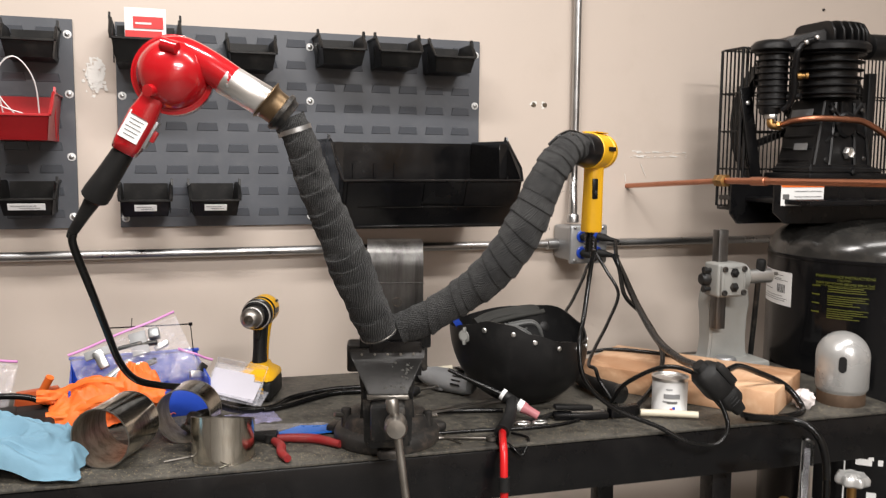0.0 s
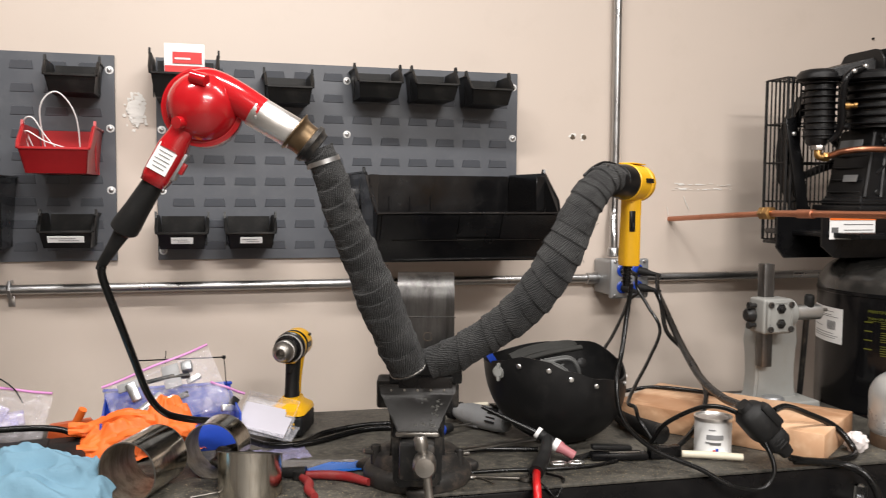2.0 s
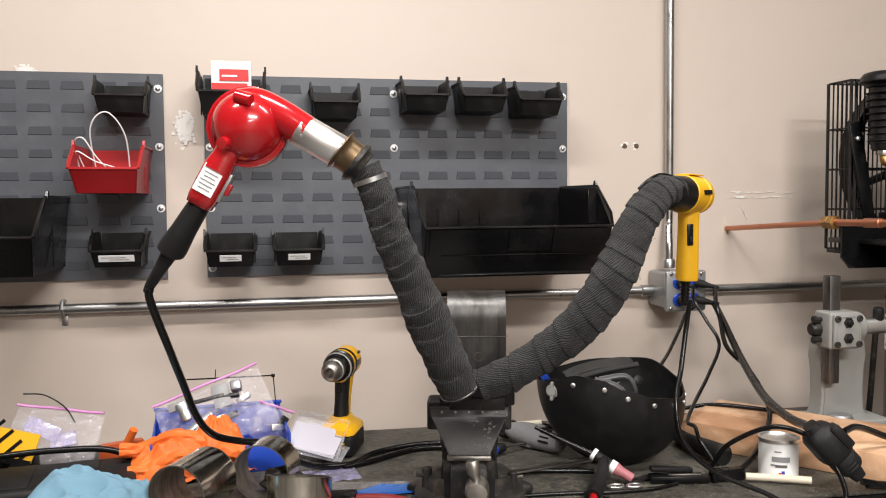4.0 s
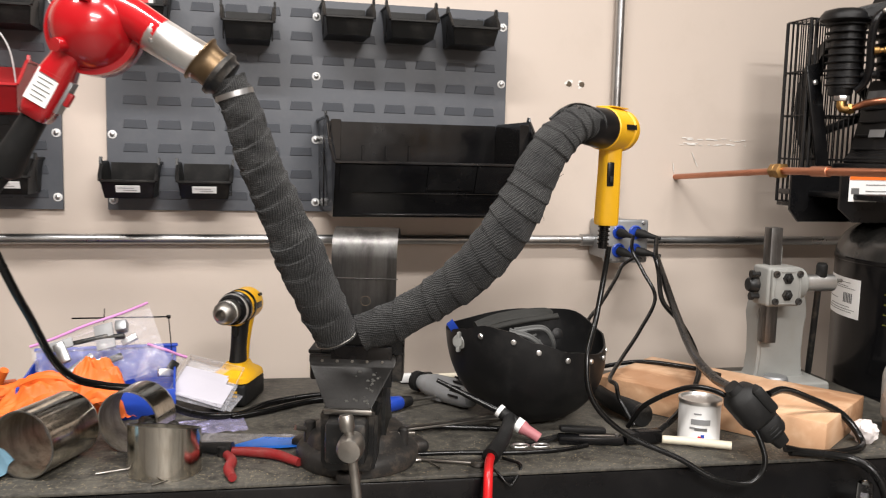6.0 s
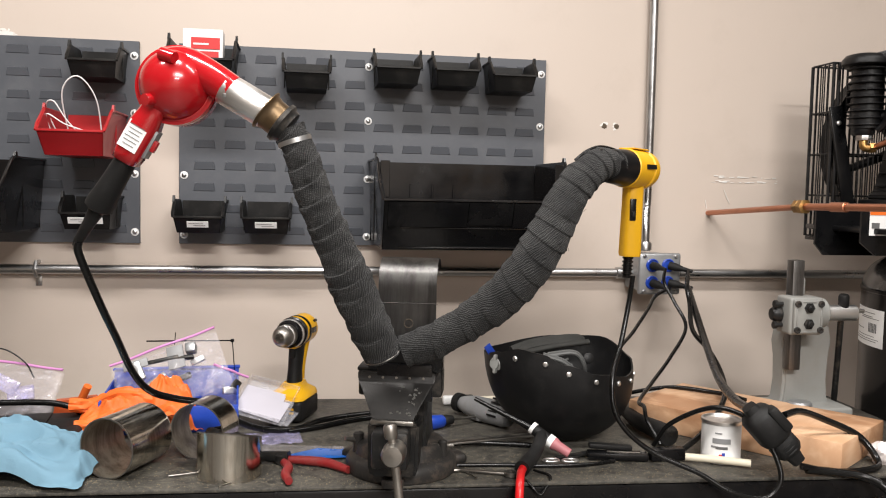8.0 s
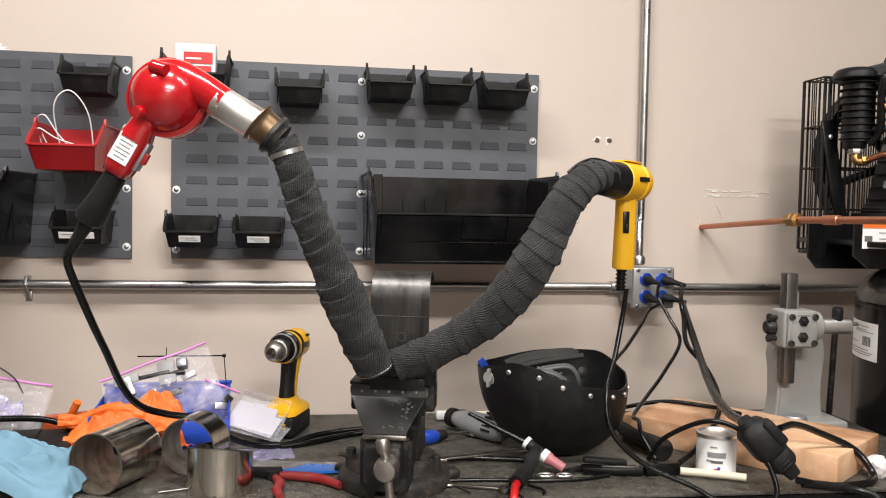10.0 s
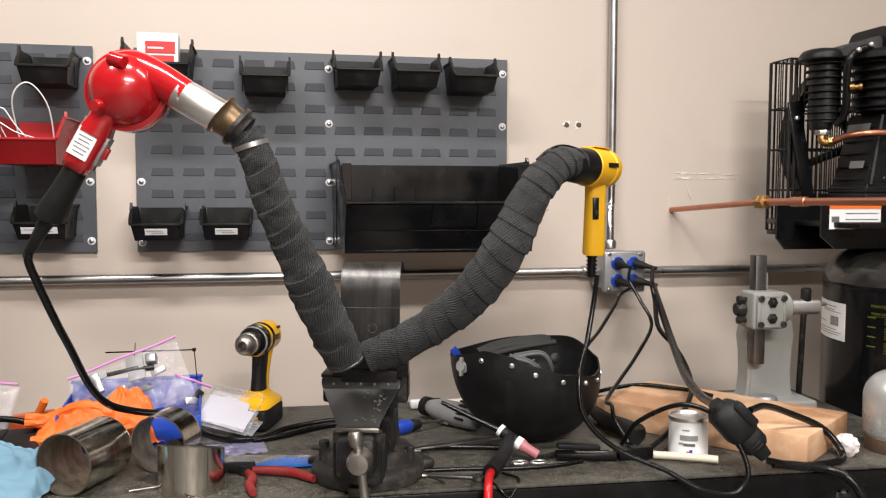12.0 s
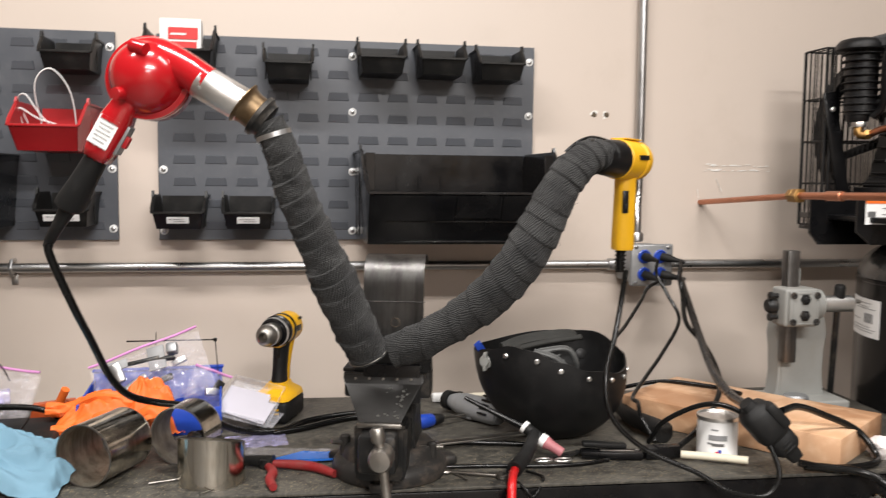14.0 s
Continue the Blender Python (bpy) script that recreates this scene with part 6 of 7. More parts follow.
def drape(cx, cy, rx, ry, h, seed, folds, turn=0.0, nx=90, ny=64, power=1.6, fine=1.0):
    """A sheet of cloth fallen over itself: a lump with creases, spread out to a wavy hem on the bench."""
    bm = BM()
    g = []
    for j in range(ny + 1):
        row = []
        for i in range(nx + 1):
            u, v = 2 * i / nx - 1, 2 * j / ny - 1
            edge = 1 + 0.16 * noise.noise((u * 1.7 + seed, v * 1.7, 1)) + 0.06 * noise.noise((u * 5, v * 5, seed))
            x, y = u * rx * edge, v * ry * edge
            d = max(abs(u), abs(v)) * 0.45 + math.hypot(u, v) * 0.5
            lump = max(0.0, 1 - d ** power) * (0.75 + 0.45 * noise.noise((u * 1.3 + seed * 2, v * 1.3, 4)))
            w = noise.noise((u * 1.1, v * 1.1, seed + 9))
            c1 = 1 - abs(noise.noise((u * 1.4 * fine + w * 1.5 + seed, v * 3.6 * fine + w, 2.0))) * 2.2
            c2 = 1 - abs(noise.noise((u * 4.2 * fine + w * 2, v * 2.6 * fine - w * 2, seed + 6.0))) * 2.2
            z = h * lump + folds * (c1 * 0.7 + c2 * 0.35) * (0.25 + 0.9 * lump)
            row.append(bm.verts.new((x, y, max(0.001, z + 0.003))))
        g.append(row)
    for p, q in zip(g, g[1:]):
        for i in range(nx):
            bm.faces.new((p[i], p[i + 1], q[i + 1], q[i]))
    bm.transform(Matrix.Translation((cx, cy, BENCH)) @ pose(0, 0, 0, 0, 0, turn))
    return bm


gl = thing("rubber_glove", "crumpled bright orange work glove on the bench", "glove", (-0.12, 1.68, BENCH), group="orange gloves")
inv = gl.matrix_world.inverted()
p = part("palm", drape(-0.08, 1.755, 0.07, 0.055, 0.1, 8.0, 0.026, 18, power=2.4), M["orange"], gl, sharp=70)
p.matrix_parent_inverse = inv
p = part("cuff", drape(-0.155, 1.735, 0.098, 0.052, 0.052, 4.4, 0.026, 8, power=3.4), M["orange"], gl, sharp=70)
p.matrix_parent_inverse = inv
for k, (a, b, r) in enumerate((((-0.1, 1.735, 0.975), (-0.255, 1.735, 0.968), 0.018), ((-0.09, 1.69, 0.95), (-0.235, 1.69, 0.938), 0.016), ((-0.03, 1.7, 0.955), (-0.12, 1.685, 0.945), 0.018))):
    a, b = Vector(a), Vector(b)
    bm = sweep(BM(), spline([a, a.lerp(b, 0.35) + Vector((0, 0, 0.012)), a.lerp(b, 0.7) + Vector((0, 0.006, -0.004)), b], 10),
               lambda t, g, r=r, k=k: r * (1 - 0.3 * t) * (1 + 0.35 * noise.noise((t * 4 + k, math.cos(g) * 2.2, math.sin(g) * 2.2)) - 0.22 * math.exp(-abs(noise.noise((t * 6, math.cos(g) * 1.6 + k, math.sin(g) * 1.6))) * 9)), 24)
    p = part("finger", bm, M["orange"], gl)
    p.matrix_parent_inverse = inv
single("cleaning_cloth", drape(-0.262, 1.512, 0.118, 0.082, 0.055, 5.3, 0.026, -12, power=5.0, fine=0.55), M["sky_cloth"], "crumpled light blue shop cloth near the bench edge", "cloth", sharp=70)

# orange plastic clip
oc = thing("orange_clamp", "dull orange plastic clamp behind the gloves", "clamp", (-0.24, 1.82, BENCH), 10)
part("jaw", prism(BM(), [(-0.07, 0), (0.03, 0), (0.035, 0.02), (0.015, 0.05), (-0.06, 0.045)], 0.02), M["orange_dark"], oc)
for x0, x1 in ((-0.02, 0.0), (0.02, 0.055)):
    part("peg", rod(BM(), (x0, 0.01, 0.03), (x1, -0.01, 0.075 - x1 * 0.4), 0.008, seg=14), M["orange"], oc)

# blue parts tray
tray = thing("parts_tray", "royal blue plastic parts tray half covered by bags", "tray", (-0.075, 1.83, BENCH), 4)
for c, s in (((0, 0, 0.003), (0.26, 0.22, 0.006)), ((0, -0.11, 0.026), (0.26, 0.004, 0.052)), ((0, 0.11, 0.04), (0.26, 0.004, 0.08)), ((-0.128, 0, 0.033), (0.004, 0.22, 0.066)), ((0.128, 0, 0.035), (0.004, 0.22, 0.07))):
    part("tray_side", box(BM(), c, s, 0.001), M["blue"], tray)
part("tray_rim", box(BM(), (0.0, 0.112, 0.082), (0.266, 0.012, 0.006), 0.002), M["blue"], tray)


def film_sheet(w, h, seed, amp, m, nx=26, nz=20, belly=0.0):
    bm = BM()
    g = []
    for j in range(nz + 1):
        row = []
        for i in range(nx + 1):
            u, v = i / nx - 0.5, j / nz - 0.5
            q = Vector((u * 4 + seed, v * 4, seed * 0.7))
            y = amp * (1 - abs(noise.noise(q)) * 2) + amp * 0.5 * noise.noise(q * 3) - belly * math.cos(u * math.pi) * math.cos(v * math.pi)
            row.append(bm.verts.new(m @ Vector((u * w, y, v * h))))
        g.append(row)
    for a, b in zip(g, g[1:]):
        for i in range(nx):
            bm.faces.new((a[i], a[i + 1], b[i + 1], b[i]))
    return bm


def zip_bag(at, w, h, turn, tip, roll, seed, label, bits, group="plastic bags"):
    b = thing("plastic_bag", label, "plastic bag", at, group=group)
    m = pose(0, 0, h * 0.42, tip, roll, turn)
    part("front_film", film_sheet(w, h, seed, 0.008, m, belly=0.03), M["bag"], b, "clear crinkled film")
    part("back_film", film_sheet(w, h, seed + 4, 0.008, m @ Matrix.Translation((0, 0.012, 0)), belly=-0.006), M["bag"], b)
    part("seal", sweep(BM(), [m @ Vector((w * (i / 10 - 0.5), 0.002 * math.sin(i), h / 2)) for i in range(11)], 0.0028, 8), M["lilac"], b, "pink zip seal")
    for k, (x, y, z, s, mt) in enumerate(bits):
        part("part_in_bag", box(BM(), (x, y, z), s, min(s) * 0.2, m @ pose(0, -0.012, 0, 3 * k, (37 * k) % 40 - 20, 0), 2), M[mt], b)
    return b


zip_bag((-0.085, 1.845, BENCH + 0.034), 0.225, 0.14, 6, -46, -20, 3, "clear zip bag full of small metal parts on the tray",
        [(-0.045, 0, -0.005, (0.07, 0.01, 0.012), "cast_zinc"), (0.03, -0.005, 0.02, (0.045, 0.012, 0.008), "iron"), (0.05, -0.01, 0.035, (0.022, 0.02, 0.022), "cast_zinc"), (-0.02, -0.008, 0.02, (0.09, 0.006, 0.008), "iron"),
         (0.02, -0.006, 0.02, (0.034, 0.005, 0.05), "grey_plastic"), (-0.06, -0.006, 0.028, (0.05, 0.005, 0.018), "grey_plastic"), (-0.03, -0.008, -0.035, (0.09, 0.006, 0.03), "zinc"), (0.0, -0.01, -0.03, (0.08, 0.01, 0.012), "iron"), (-0.055, -0.005, 0.02, (0.02, 0.015, 0.04), "zinc"), (0.06, 0.0, -0.01, (0.03, 0.012, 0.012), "zinc")])
zip_bag((0.03, 1.83, BENCH + 0.035), 0.08, 0.07, 20, -20, 25, 11, "small clear bag of fittings hanging over the tray",
        [(0.0, -0.005, -0.01, (0.03, 0.012, 0.015), "chrome"), (0.01, -0.005, 0.01, (0.016, 0.012, 0.02), "iron")])
zip_bag((-0.4, 1.87, BENCH + 0.012), 0.17, 0.11, -6, -35, 8, 17, "clear bag with a yellow and black tool inside",
        [(0.02, 0, -0.02, (0.05, 0.012, 0.03), "film"), (-0.02, 0, 0.0, (0.07, 0.008, 0.03), "film")])
yc = thing("striped_card", "yellow card with black chevrons", "card", (-0.47, 1.82, BENCH), -12)
ym = pose(0, 0, 0.06, -25, 12, 0)
part("card", box(BM(), (0, 0, 0), (0.11, 0.003, 0.055), 0, ym), M["yellow"], yc)
for k in range(4):
    part("stripe", box(BM(), (-0.04 + 0.027 * k, -0.0025, 0), (0.007, 0.001, 0.045), 0, ym @ pose(0, 0, 0, 0, 35, 0)), M["black"], yc)
part("stripe", box(BM(), (0, -0.0025, -0.03), (0.11, 0.002, 0.012), 0, ym), M["black"], yc)
part("holder", box(BM(), (0, 0.01, 0.02), (0.1, 0.03, 0.04), 0.004), M["black"], yc)

# black tool case and hose
tc = thing("tool_case", "flat dark grey plastic tool case", "case", (-0.36, 1.69, BENCH), 6)
part("case_shell", box(BM(), (0, 0, 0.016), (0.28, 0.16, 0.032), 0.01, None, 3), M["soft_rubber"], tc)
for x in (-0.06, 0.05):
    part("case_rib", box(BM(), (x, 0, 0.033), (0.05, 0.13, 0.004), 0.0015), M["soft_rubber"], tc)
cable("rubber_hose", [(-0.62, 1.74, 0.96), (-0.5, 1.76, 0.962), (-0.38, 1.77, 0.966), (-0.27, 1.765, 0.96), (-0.2, 1.74, 0.922)], 0.006, M["rubber"], "black rubber hose across the tool case", "hose")
gd = thing("grinding_wheel", "black abrasive wheel leaning at the bench end", "wheel", (-0.515, 1.62, BENCH))
part("wheel", lathe(BM(), [(0.012, -0.014), (0.07, -0.016), (0.078, -0.01), (0.078, 0.01), (0.07, 0.016), (0.012, 0.014)], along((0, 0, 0.077), (0.35, -1, 0.12)), 40), M["soft_rubber"], gd)
cable("zip_tie", [(-0.46, 1.9, 1.05), (-0.42, 1.9, 1.045), (-0.38, 1.89, 1.02), (-0.36, 1.88, 0.99)], 0.0015, M["rubber"], "black zip tie sticking out of a bag", "zip tie")

# thin black rod with a hanging tail
zt = thing("zip_tie", "long black zip tie standing above the tray", "zip tie", (0.03, 1.945, BENCH + 0.06))
part("strip", box(BM(), (-0.088, 0.0, 0.081), (0.182, 0.002, 0.003), 0.0005), M["rubber"], zt)
part("head", box(BM(), (0.003, 0, 0.081), (0.008, 0.006, 0.007), 0.001), M["rubber"], zt)
part("tail", rod(BM(), (0.003, 0, 0.08), (0.009, 0, 0.0), 0.0011, seg=6), M["rubber"], zt)
part("cross_tie", rod(BM(), (-0.12, 0, 0.072), (-0.118, 0, 0.1), 0.001, seg=6), M["rubber"], zt)

# clear cases with white cards
cs = thing("clear_case", "open clear plastic case holding white cards", "plastic case", (0.125, 1.765, BENCH))
cm = pose(-0.01, 0, 0.046, -62, 12, -16)
part("case_lid", box(BM(), (0.0, 0, 0), (0.105, 0.004, 0.1), 0.001, cm), M["clear"], cs)
for c, s in (((0.0, -0.008, 0.05), (0.105, 0.016, 0.0015)), ((0.0, -0.008, -0.05), (0.105, 0.016, 0.0015)), ((0.052, -0.008, 0), (0.0015, 0.016, 0.1)), ((-0.052, -0.008, 0), (0.0015, 0.016, 0.1))):
    part("case_wall", box(BM(), c, s, 0, cm), M["clear"], cs)
part("paper_card", box(BM(), (-0.01, -0.005, -0.008), (0.085, 0.001, 0.075), 0, cm), M["paper_grey"], cs, "white card")
part("paper_card", box(BM(), (0.006, -0.009, -0.02), (0.085, 0.001, 0.055), 0, cm @ pose(0, 0, 0, 3, 4, 0)), M["paper_grey"], cs)
part("case_lip", box(BM(), (0.01, 0.012, 0.015), (0.11, 0.002, 0.1), 0.0006, cm @ pose(0, 0, 0, -10, 6, 0)), M["clear"], cs)
single("film_pouch", film_sheet(0.13, 0.07, 21, 0.0025, pose(0.12, 1.66, BENCH + 0.004, -88, 0, 8)), M["film"], "lilac tinted plastic pouch lying flat", "pouch")
single("film_pouch", film_sheet(0.16, 0.045, 23, 0.002, pose(0.19, 1.575, BENCH + 0.006, -87, 0, -14)), M["bag"], "clear plastic strip lying flat", "pouch")
bf = thing("blue_sheet", "blue plastic film scrap on the bench", "plastic scrap", (0.225, 1.555, BENCH + 0.004))
bm = BM()
pts = [(-0.06, -0.01), (-0.01, 0.02), (0.03, 0.012), (0.048, 0.018), (0.044, -0.012), (0.052, -0.028), (0.012, -0.03), (-0.03, -0.022)]
lo = [bm.verts.new((x, y, 0.002 * noise.noise((x * 40, y * 40, 0)))) for x, y in pts]
hi = [bm.verts.new((x, y, 0.002 + 0.004 * abs(noise.noise((x * 40, y * 40, 3))))) for x, y in pts]
bm.faces.new(lo[::-1])
bm.faces.new(hi)
for i in range(len(pts)):
    bm.faces.new((lo[i], lo[(i + 1) % 8], hi[(i + 1) % 8], hi[i]))
part("sheet", bm, M["blue_film"], bf)

# pliers
pl = thing("pliers", "slip-joint pliers with red rubber handles", "pliers", (0.152, 1.515, BENCH))
part("jaws", sweep(BM(), spline([(-0.05, 0.02, 0.01), (-0.02, 0.008, 0.011), (0.012, -0.004, 0.011)], 6), lambda t, a: 0.007 + 0.005 * t, 12), M["iron"], pl)
part("pivot", lathe(BM(), [(0.012, 0.001), (0.0125, 0.004), (0.0125, 0.016), (0.009, 0.018)], None, 20), M["iron"], pl)
part("grip", sweep(BM(), spline([(0.004, -0.02, 0.009), (0.012, -0.05, 0.009), (0.008, -0.085, 0.009), (0.014, -0.118, 0.009)], 8), lambda t, a: 0.0072 * (0.8 + 0.35 * math.sin(2.6 * t + 0.3)), 14), M["red_rubber"], pl, "red rubber handle")
part("grip", sweep(BM(), spline([(0.012, -0.006, 0.009), (0.04, -0.014, 0.009), (0.078, -0.032, 0.009), (0.112, -0.072, 0.009)], 8), lambda t, a: 0.0072 * (0.8 + 0.35 * math.sin(2.6 * t + 0.3)), 14), M["red_rubber"], pl, "red rubber handle")

# ---- cordless drill ----
dr = thing("cordless_drill", "yellow and black cordless drill standing on its battery", "drill", (0.166, 1.822, BENCH), -21)
part("battery", box(BM(), (0, 0.0, 0.024), (0.078, 0.105, 0.044), 0.008, None, 3), M["soft_rubber"], dr, "black slide battery")
bm = BM()
loft(bm, [[Vector((x * sx, y * sy + oy, z)) for x, y in ((-1, -0.8), (-0.8, -1), (0.8, -1), (1, -0.8), (1, 0.8), (0.8, 1), (-0.8, 1), (-1, 0.8))] for z, sx, sy, oy in ((0.046, 0.04, 0.053, 0), (0.056, 0.037, 0.05, 0), (0.066, 0.022, 0.03, 0.006), (0.074, 0.018, 0.024, 0.01))])
part("foot", bm, M["yellow"], dr, "yellow battery foot")
bm = BM()
loft(bm, [[Vector((sx * math.cos(k * math.pi / 6), sy * math.sin(k * math.pi / 6) + oy, z)) for k in range(12)] for z, sx, sy, oy in ((0.07, 0.016, 0.022, 0.01), (0.1, 0.0145, 0.019, 0.014), (0.14, 0.0155, 0.021, 0.022), (0.16, 0.017, 0.026, 0.026))])
part("grip", bm, M["soft_rubber"], dr, "black rubber grip")
part("grip_stripe", sweep(BM(), spline([(0.006, 0.034, 0.075), (0.006, 0.035, 0.105), (0.007, 0.044, 0.14), (0.01, 0.05, 0.165)], 8), lambda t, a: 0.007 + 0.004 * t, 12), M["yellow"], dr, "yellow spine of the grip")
part("trigger_guard", box(BM(), (0, 0.006, 0.154), (0.03, 0.05, 0.014), 0.005), M["yellow"], dr, "yellow collar above the trigger")
for z in (0.03, 0.022):
    part("battery_mark", box(BM(), (0.012, -0.0528, z), (0.022, 0.001, 0.004)), M["yellow"], dr)
for x, y in ((0.02, 0.028), (-0.012, 0.05), (0.026, 0.06)):
    part("side_panel", box(BM(), (x * 0.8, y, 0.203 - abs(x) * 0.25), (0.014, 0.02, 0.006), 0.0015, None, 1), M["black"], dr, "black moulded panel")
part("trigger", box(BM(), (0, -0.002, 0.138), (0.012, 0.014, 0.026), 0.004), M["soft_rubber"], dr)
ax = along((0, 0.078, 0.18), (0.0, -1, 0.168)) @ Matrix.Diagonal((1.13, 1.13, 0.9, 1))
part("motor_body", lathe(BM(), [(0.018, 0), (0.024, 0.004), (0.0275, 0.015), (0.028, 0.06), (0.0265, 0.09)], ax, 32), M["yellow"], dr)
part("gearbox_band", lathe(BM(), [(0.028, 0.055), (0.0288, 0.057), (0.0288, 0.066), (0.028, 0.068)], ax, 32, close=False), M["black"], dr)
part("side_logo", box(BM(), (0.031, 0.035, 0.18), (0.002, 0.04, 0.012), 0.0008), M["black"], dr)
part("clutch_ring", lathe(BM(), [(0.0275, 0.078), (0.0285, 0.082), (0.0285, 0.09), (0.0265, 0.092), (0.027, 0.1), (0.025, 0.102), (0.0255, 0.112), (0.022, 0.118)], ax, 32), M["black"], dr, "black clutch ring")
part("clutch_scale", lathe(BM(), [(0.0262, 0.1005), (0.0272, 0.101), (0.0268, 0.1065), (0.0255, 0.107)], ax, 32, close=False), M["chrome"], dr, "bright numbered ring")
ch = part("chuck", lathe(BM(), [(0.018, 0.114), (0.0198, 0.118), (0.0198, 0.134), (0.018, 0.136), (0.0188, 0.139), (0.0188, 0.152), (0.0155, 0.16), (0.0115, 0.167), (0.0085, 0.168), (0.0045, 0.152)], ax, 28), M["worn"], dr, "steel keyless chuck")
part("chuck_ring", lathe(BM(), [(0.019, 0.135), (0.0199, 0.136), (0.0199, 0.139), (0.018, 0.14)], ax, 28, close=False), M["chrome"], ch)

# ---- rotary tool, file, torch ----
rt = thing("rotary_tool", "dusty grey rotary tool lying on its side", "rotary tool", (0.578, 1.735, BENCH + 0.026))
ax = along((-0.055, 0.075, 0.0), (0.05, -0.09, 0.0))
part("tool_body", lathe(BM(), [(0.009, 0), (0.014, 0.004), (0.019, 0.02), (0.024, 0.045), (0.0255, 0.09), (0.024, 0.13), (0.02, 0.145), (0.012, 0.15)], ax, 28), M["grey_plastic"], rt)
part("collar", lathe(BM(), [(0.018, -0.012), (0.02, -0.01), (0.02, 0.004), (0.014, 0.006)], ax, 20), M["soft_rubber"], rt)
for k in range(5):
    part("vent_slot", box(BM(), (-0.012 + 0.009 * k, -0.0, 0.118), (0.004, 0.05, 0.024), 0.001, ax @ pose(0, 0, 0, 0, 0, 60)), M["black"], rt)
part("brand_bar", box(BM(), (-0.014, -0.018, 0.065), (0.012, 0.006, 0.03), 0.001, ax), M["ink"], rt)
fl = thing("flat_file", "long flat steel file across the bench", "file", (0.53, 1.585, BENCH))
part("blade", box(BM(), (0, 0, 0.012), (0.2, 0.018, 0.004), 0.001, pose(0, 0, 0, 0, -1, 10)), M["worn"], fl)
part("tang", rod(BM(), (-0.098, -0.017, 0.01), (-0.14, -0.026, 0.006), 0.004, 0.002, seg=10), M["worn"], fl)

tg = thing("welding_torch", "welding torch with a pink ceramic cup and red hose", "welding torch", (0.655, 1.53, BENCH))
part("back_cap", sweep(BM(), spline([(-0.155, 0.02, 0.1), (-0.095, 0.005, 0.07), (-0.04, -0.012, 0.044)], 6), lambda t, a: 0.0035 + 0.003 * t, 12), M["black"], tg, "long black back cap")
hd_ = part("torch_head", rod(BM(), (-0.05, -0.006, 0.049), (-0.024, -0.026, 0.031), 0.0105, seg=18), M["soft_rubber"], tg)
part("gasket", rod(BM(), (-0.052, -0.0045, 0.0505), (-0.047, -0.0085, 0.047), 0.0115, seg=18), M["white"], hd_)
part("gasket", rod(BM(), (-0.026, -0.0245, 0.0325), (-0.018, -0.03, 0.0275), 0.0122, seg=18), M["white"], hd_)
part("cup", lathe(BM(), [(0.0115, 0), (0.012, 0.004), (0.0095, 0.012), (0.0085, 0.036), (0.007, 0.036)], along((-0.019, -0.029, 0.028), (0.01, -0.047, 0.011)), 20), M["pink"], tg, "pink ceramic cup")
part("handle", sweep(BM(), spline([(-0.036, -0.018, 0.04), (-0.046, -0.04, 0.033), (-0.066, -0.075, 0.022), (-0.1, -0.124, 0.014)], 8), lambda t, a: 0.0105 + 0.003 * t, 18), M["soft_rubber"], tg, "black rubber torch handle")
part("hose", sweep(BM(), spline([(-0.098, -0.122, 0.014), (-0.108, -0.146, 0.012), (-0.116, -0.172, -0.005), (-0.12, -0.185, -0.05), (-0.12, -0.19, -0.12)], 8), 0.0072, 14), M["red_cable"], tg, "red torch hose")
part("hose_tape", sweep(BM(), [(-0.12, -0.186, -0.045), (-0.1203, -0.188, -0.07)], 0.0105, 14), M["soft_rubber"], tg)
part("hose", sweep(BM(), spline([(-0.12, -0.19, -0.11), (-0.122, -0.19, -0.2), (-0.115, -0.185, -0.5)], 6), 0.0072, 14), M["red_cable"], tg)
cable("electric_cable", [(0.56, 1.44, 0.925), (0.545, 1.41, 0.92), (0.56, 1.375, 0.91), (0.575, 1.365, 0.895), (0.585, 1.37, 0.9), (0.6, 1.39, 0.916), (0.58, 1.42, 0.918)], 0.0026, M["rubber"], "thin black torch cable loop")
cable("electric_cable", [(0.43, 1.575, 0.918), (0.5, 1.58, 0.92), (0.56, 1.575, 0.918), (0.62, 1.56, 0.917)], 0.0045, M["rubber"], "black cable lying behind the torch")
cable("electric_cable", [(0.44, 1.465, 0.916), (0.52, 1.46, 0.916), (0.6, 1.447, 0.916), (0.68, 1.445, 0.916), (0.74, 1.46, 0.916)], 0.0035, M["rubber"], "thin black cable along the bench front")

# small tools between torch and can
wr = thing("scissors", "small chromed scissors with ring handles", "scissors", (0.648, 1.472, BENCH))
for x, y in ((-0.022, 0.0), (0.012, -0.004)):
    bm = BM()
    sweep(bm, [(x + 0.0145 * math.cos(a * math.pi / 8), y + 0.009 * math.sin(a * math.pi / 8), 0.005) for a in range(17)], 0.0019, 8)
    part("ring", bm, M["chrome"], wr)
part("blade", sweep(BM(), [(0.02, 0.004, 0.006), (0.05, 0.026, 0.007), (0.08, 0.045, 0.006)], 0.003, 8), M["iron"], wr)
part("blade", sweep(BM(), [(-0.01, 0.008, 0.006), (0.045, 0.028, 0.008), (0.082, 0.04, 0.006)], 0.003, 8), M["iron"], wr)
kn = thing("folding_tool", "black folding multi-tool lying on the bench", "multi-tool", (0.752, 1.478, BENCH), -12)
part("scale", box(BM(), (0, 0, 0.008), (0.11, 0.026, 0.014), 0.004, None, 2), M["black"], kn)
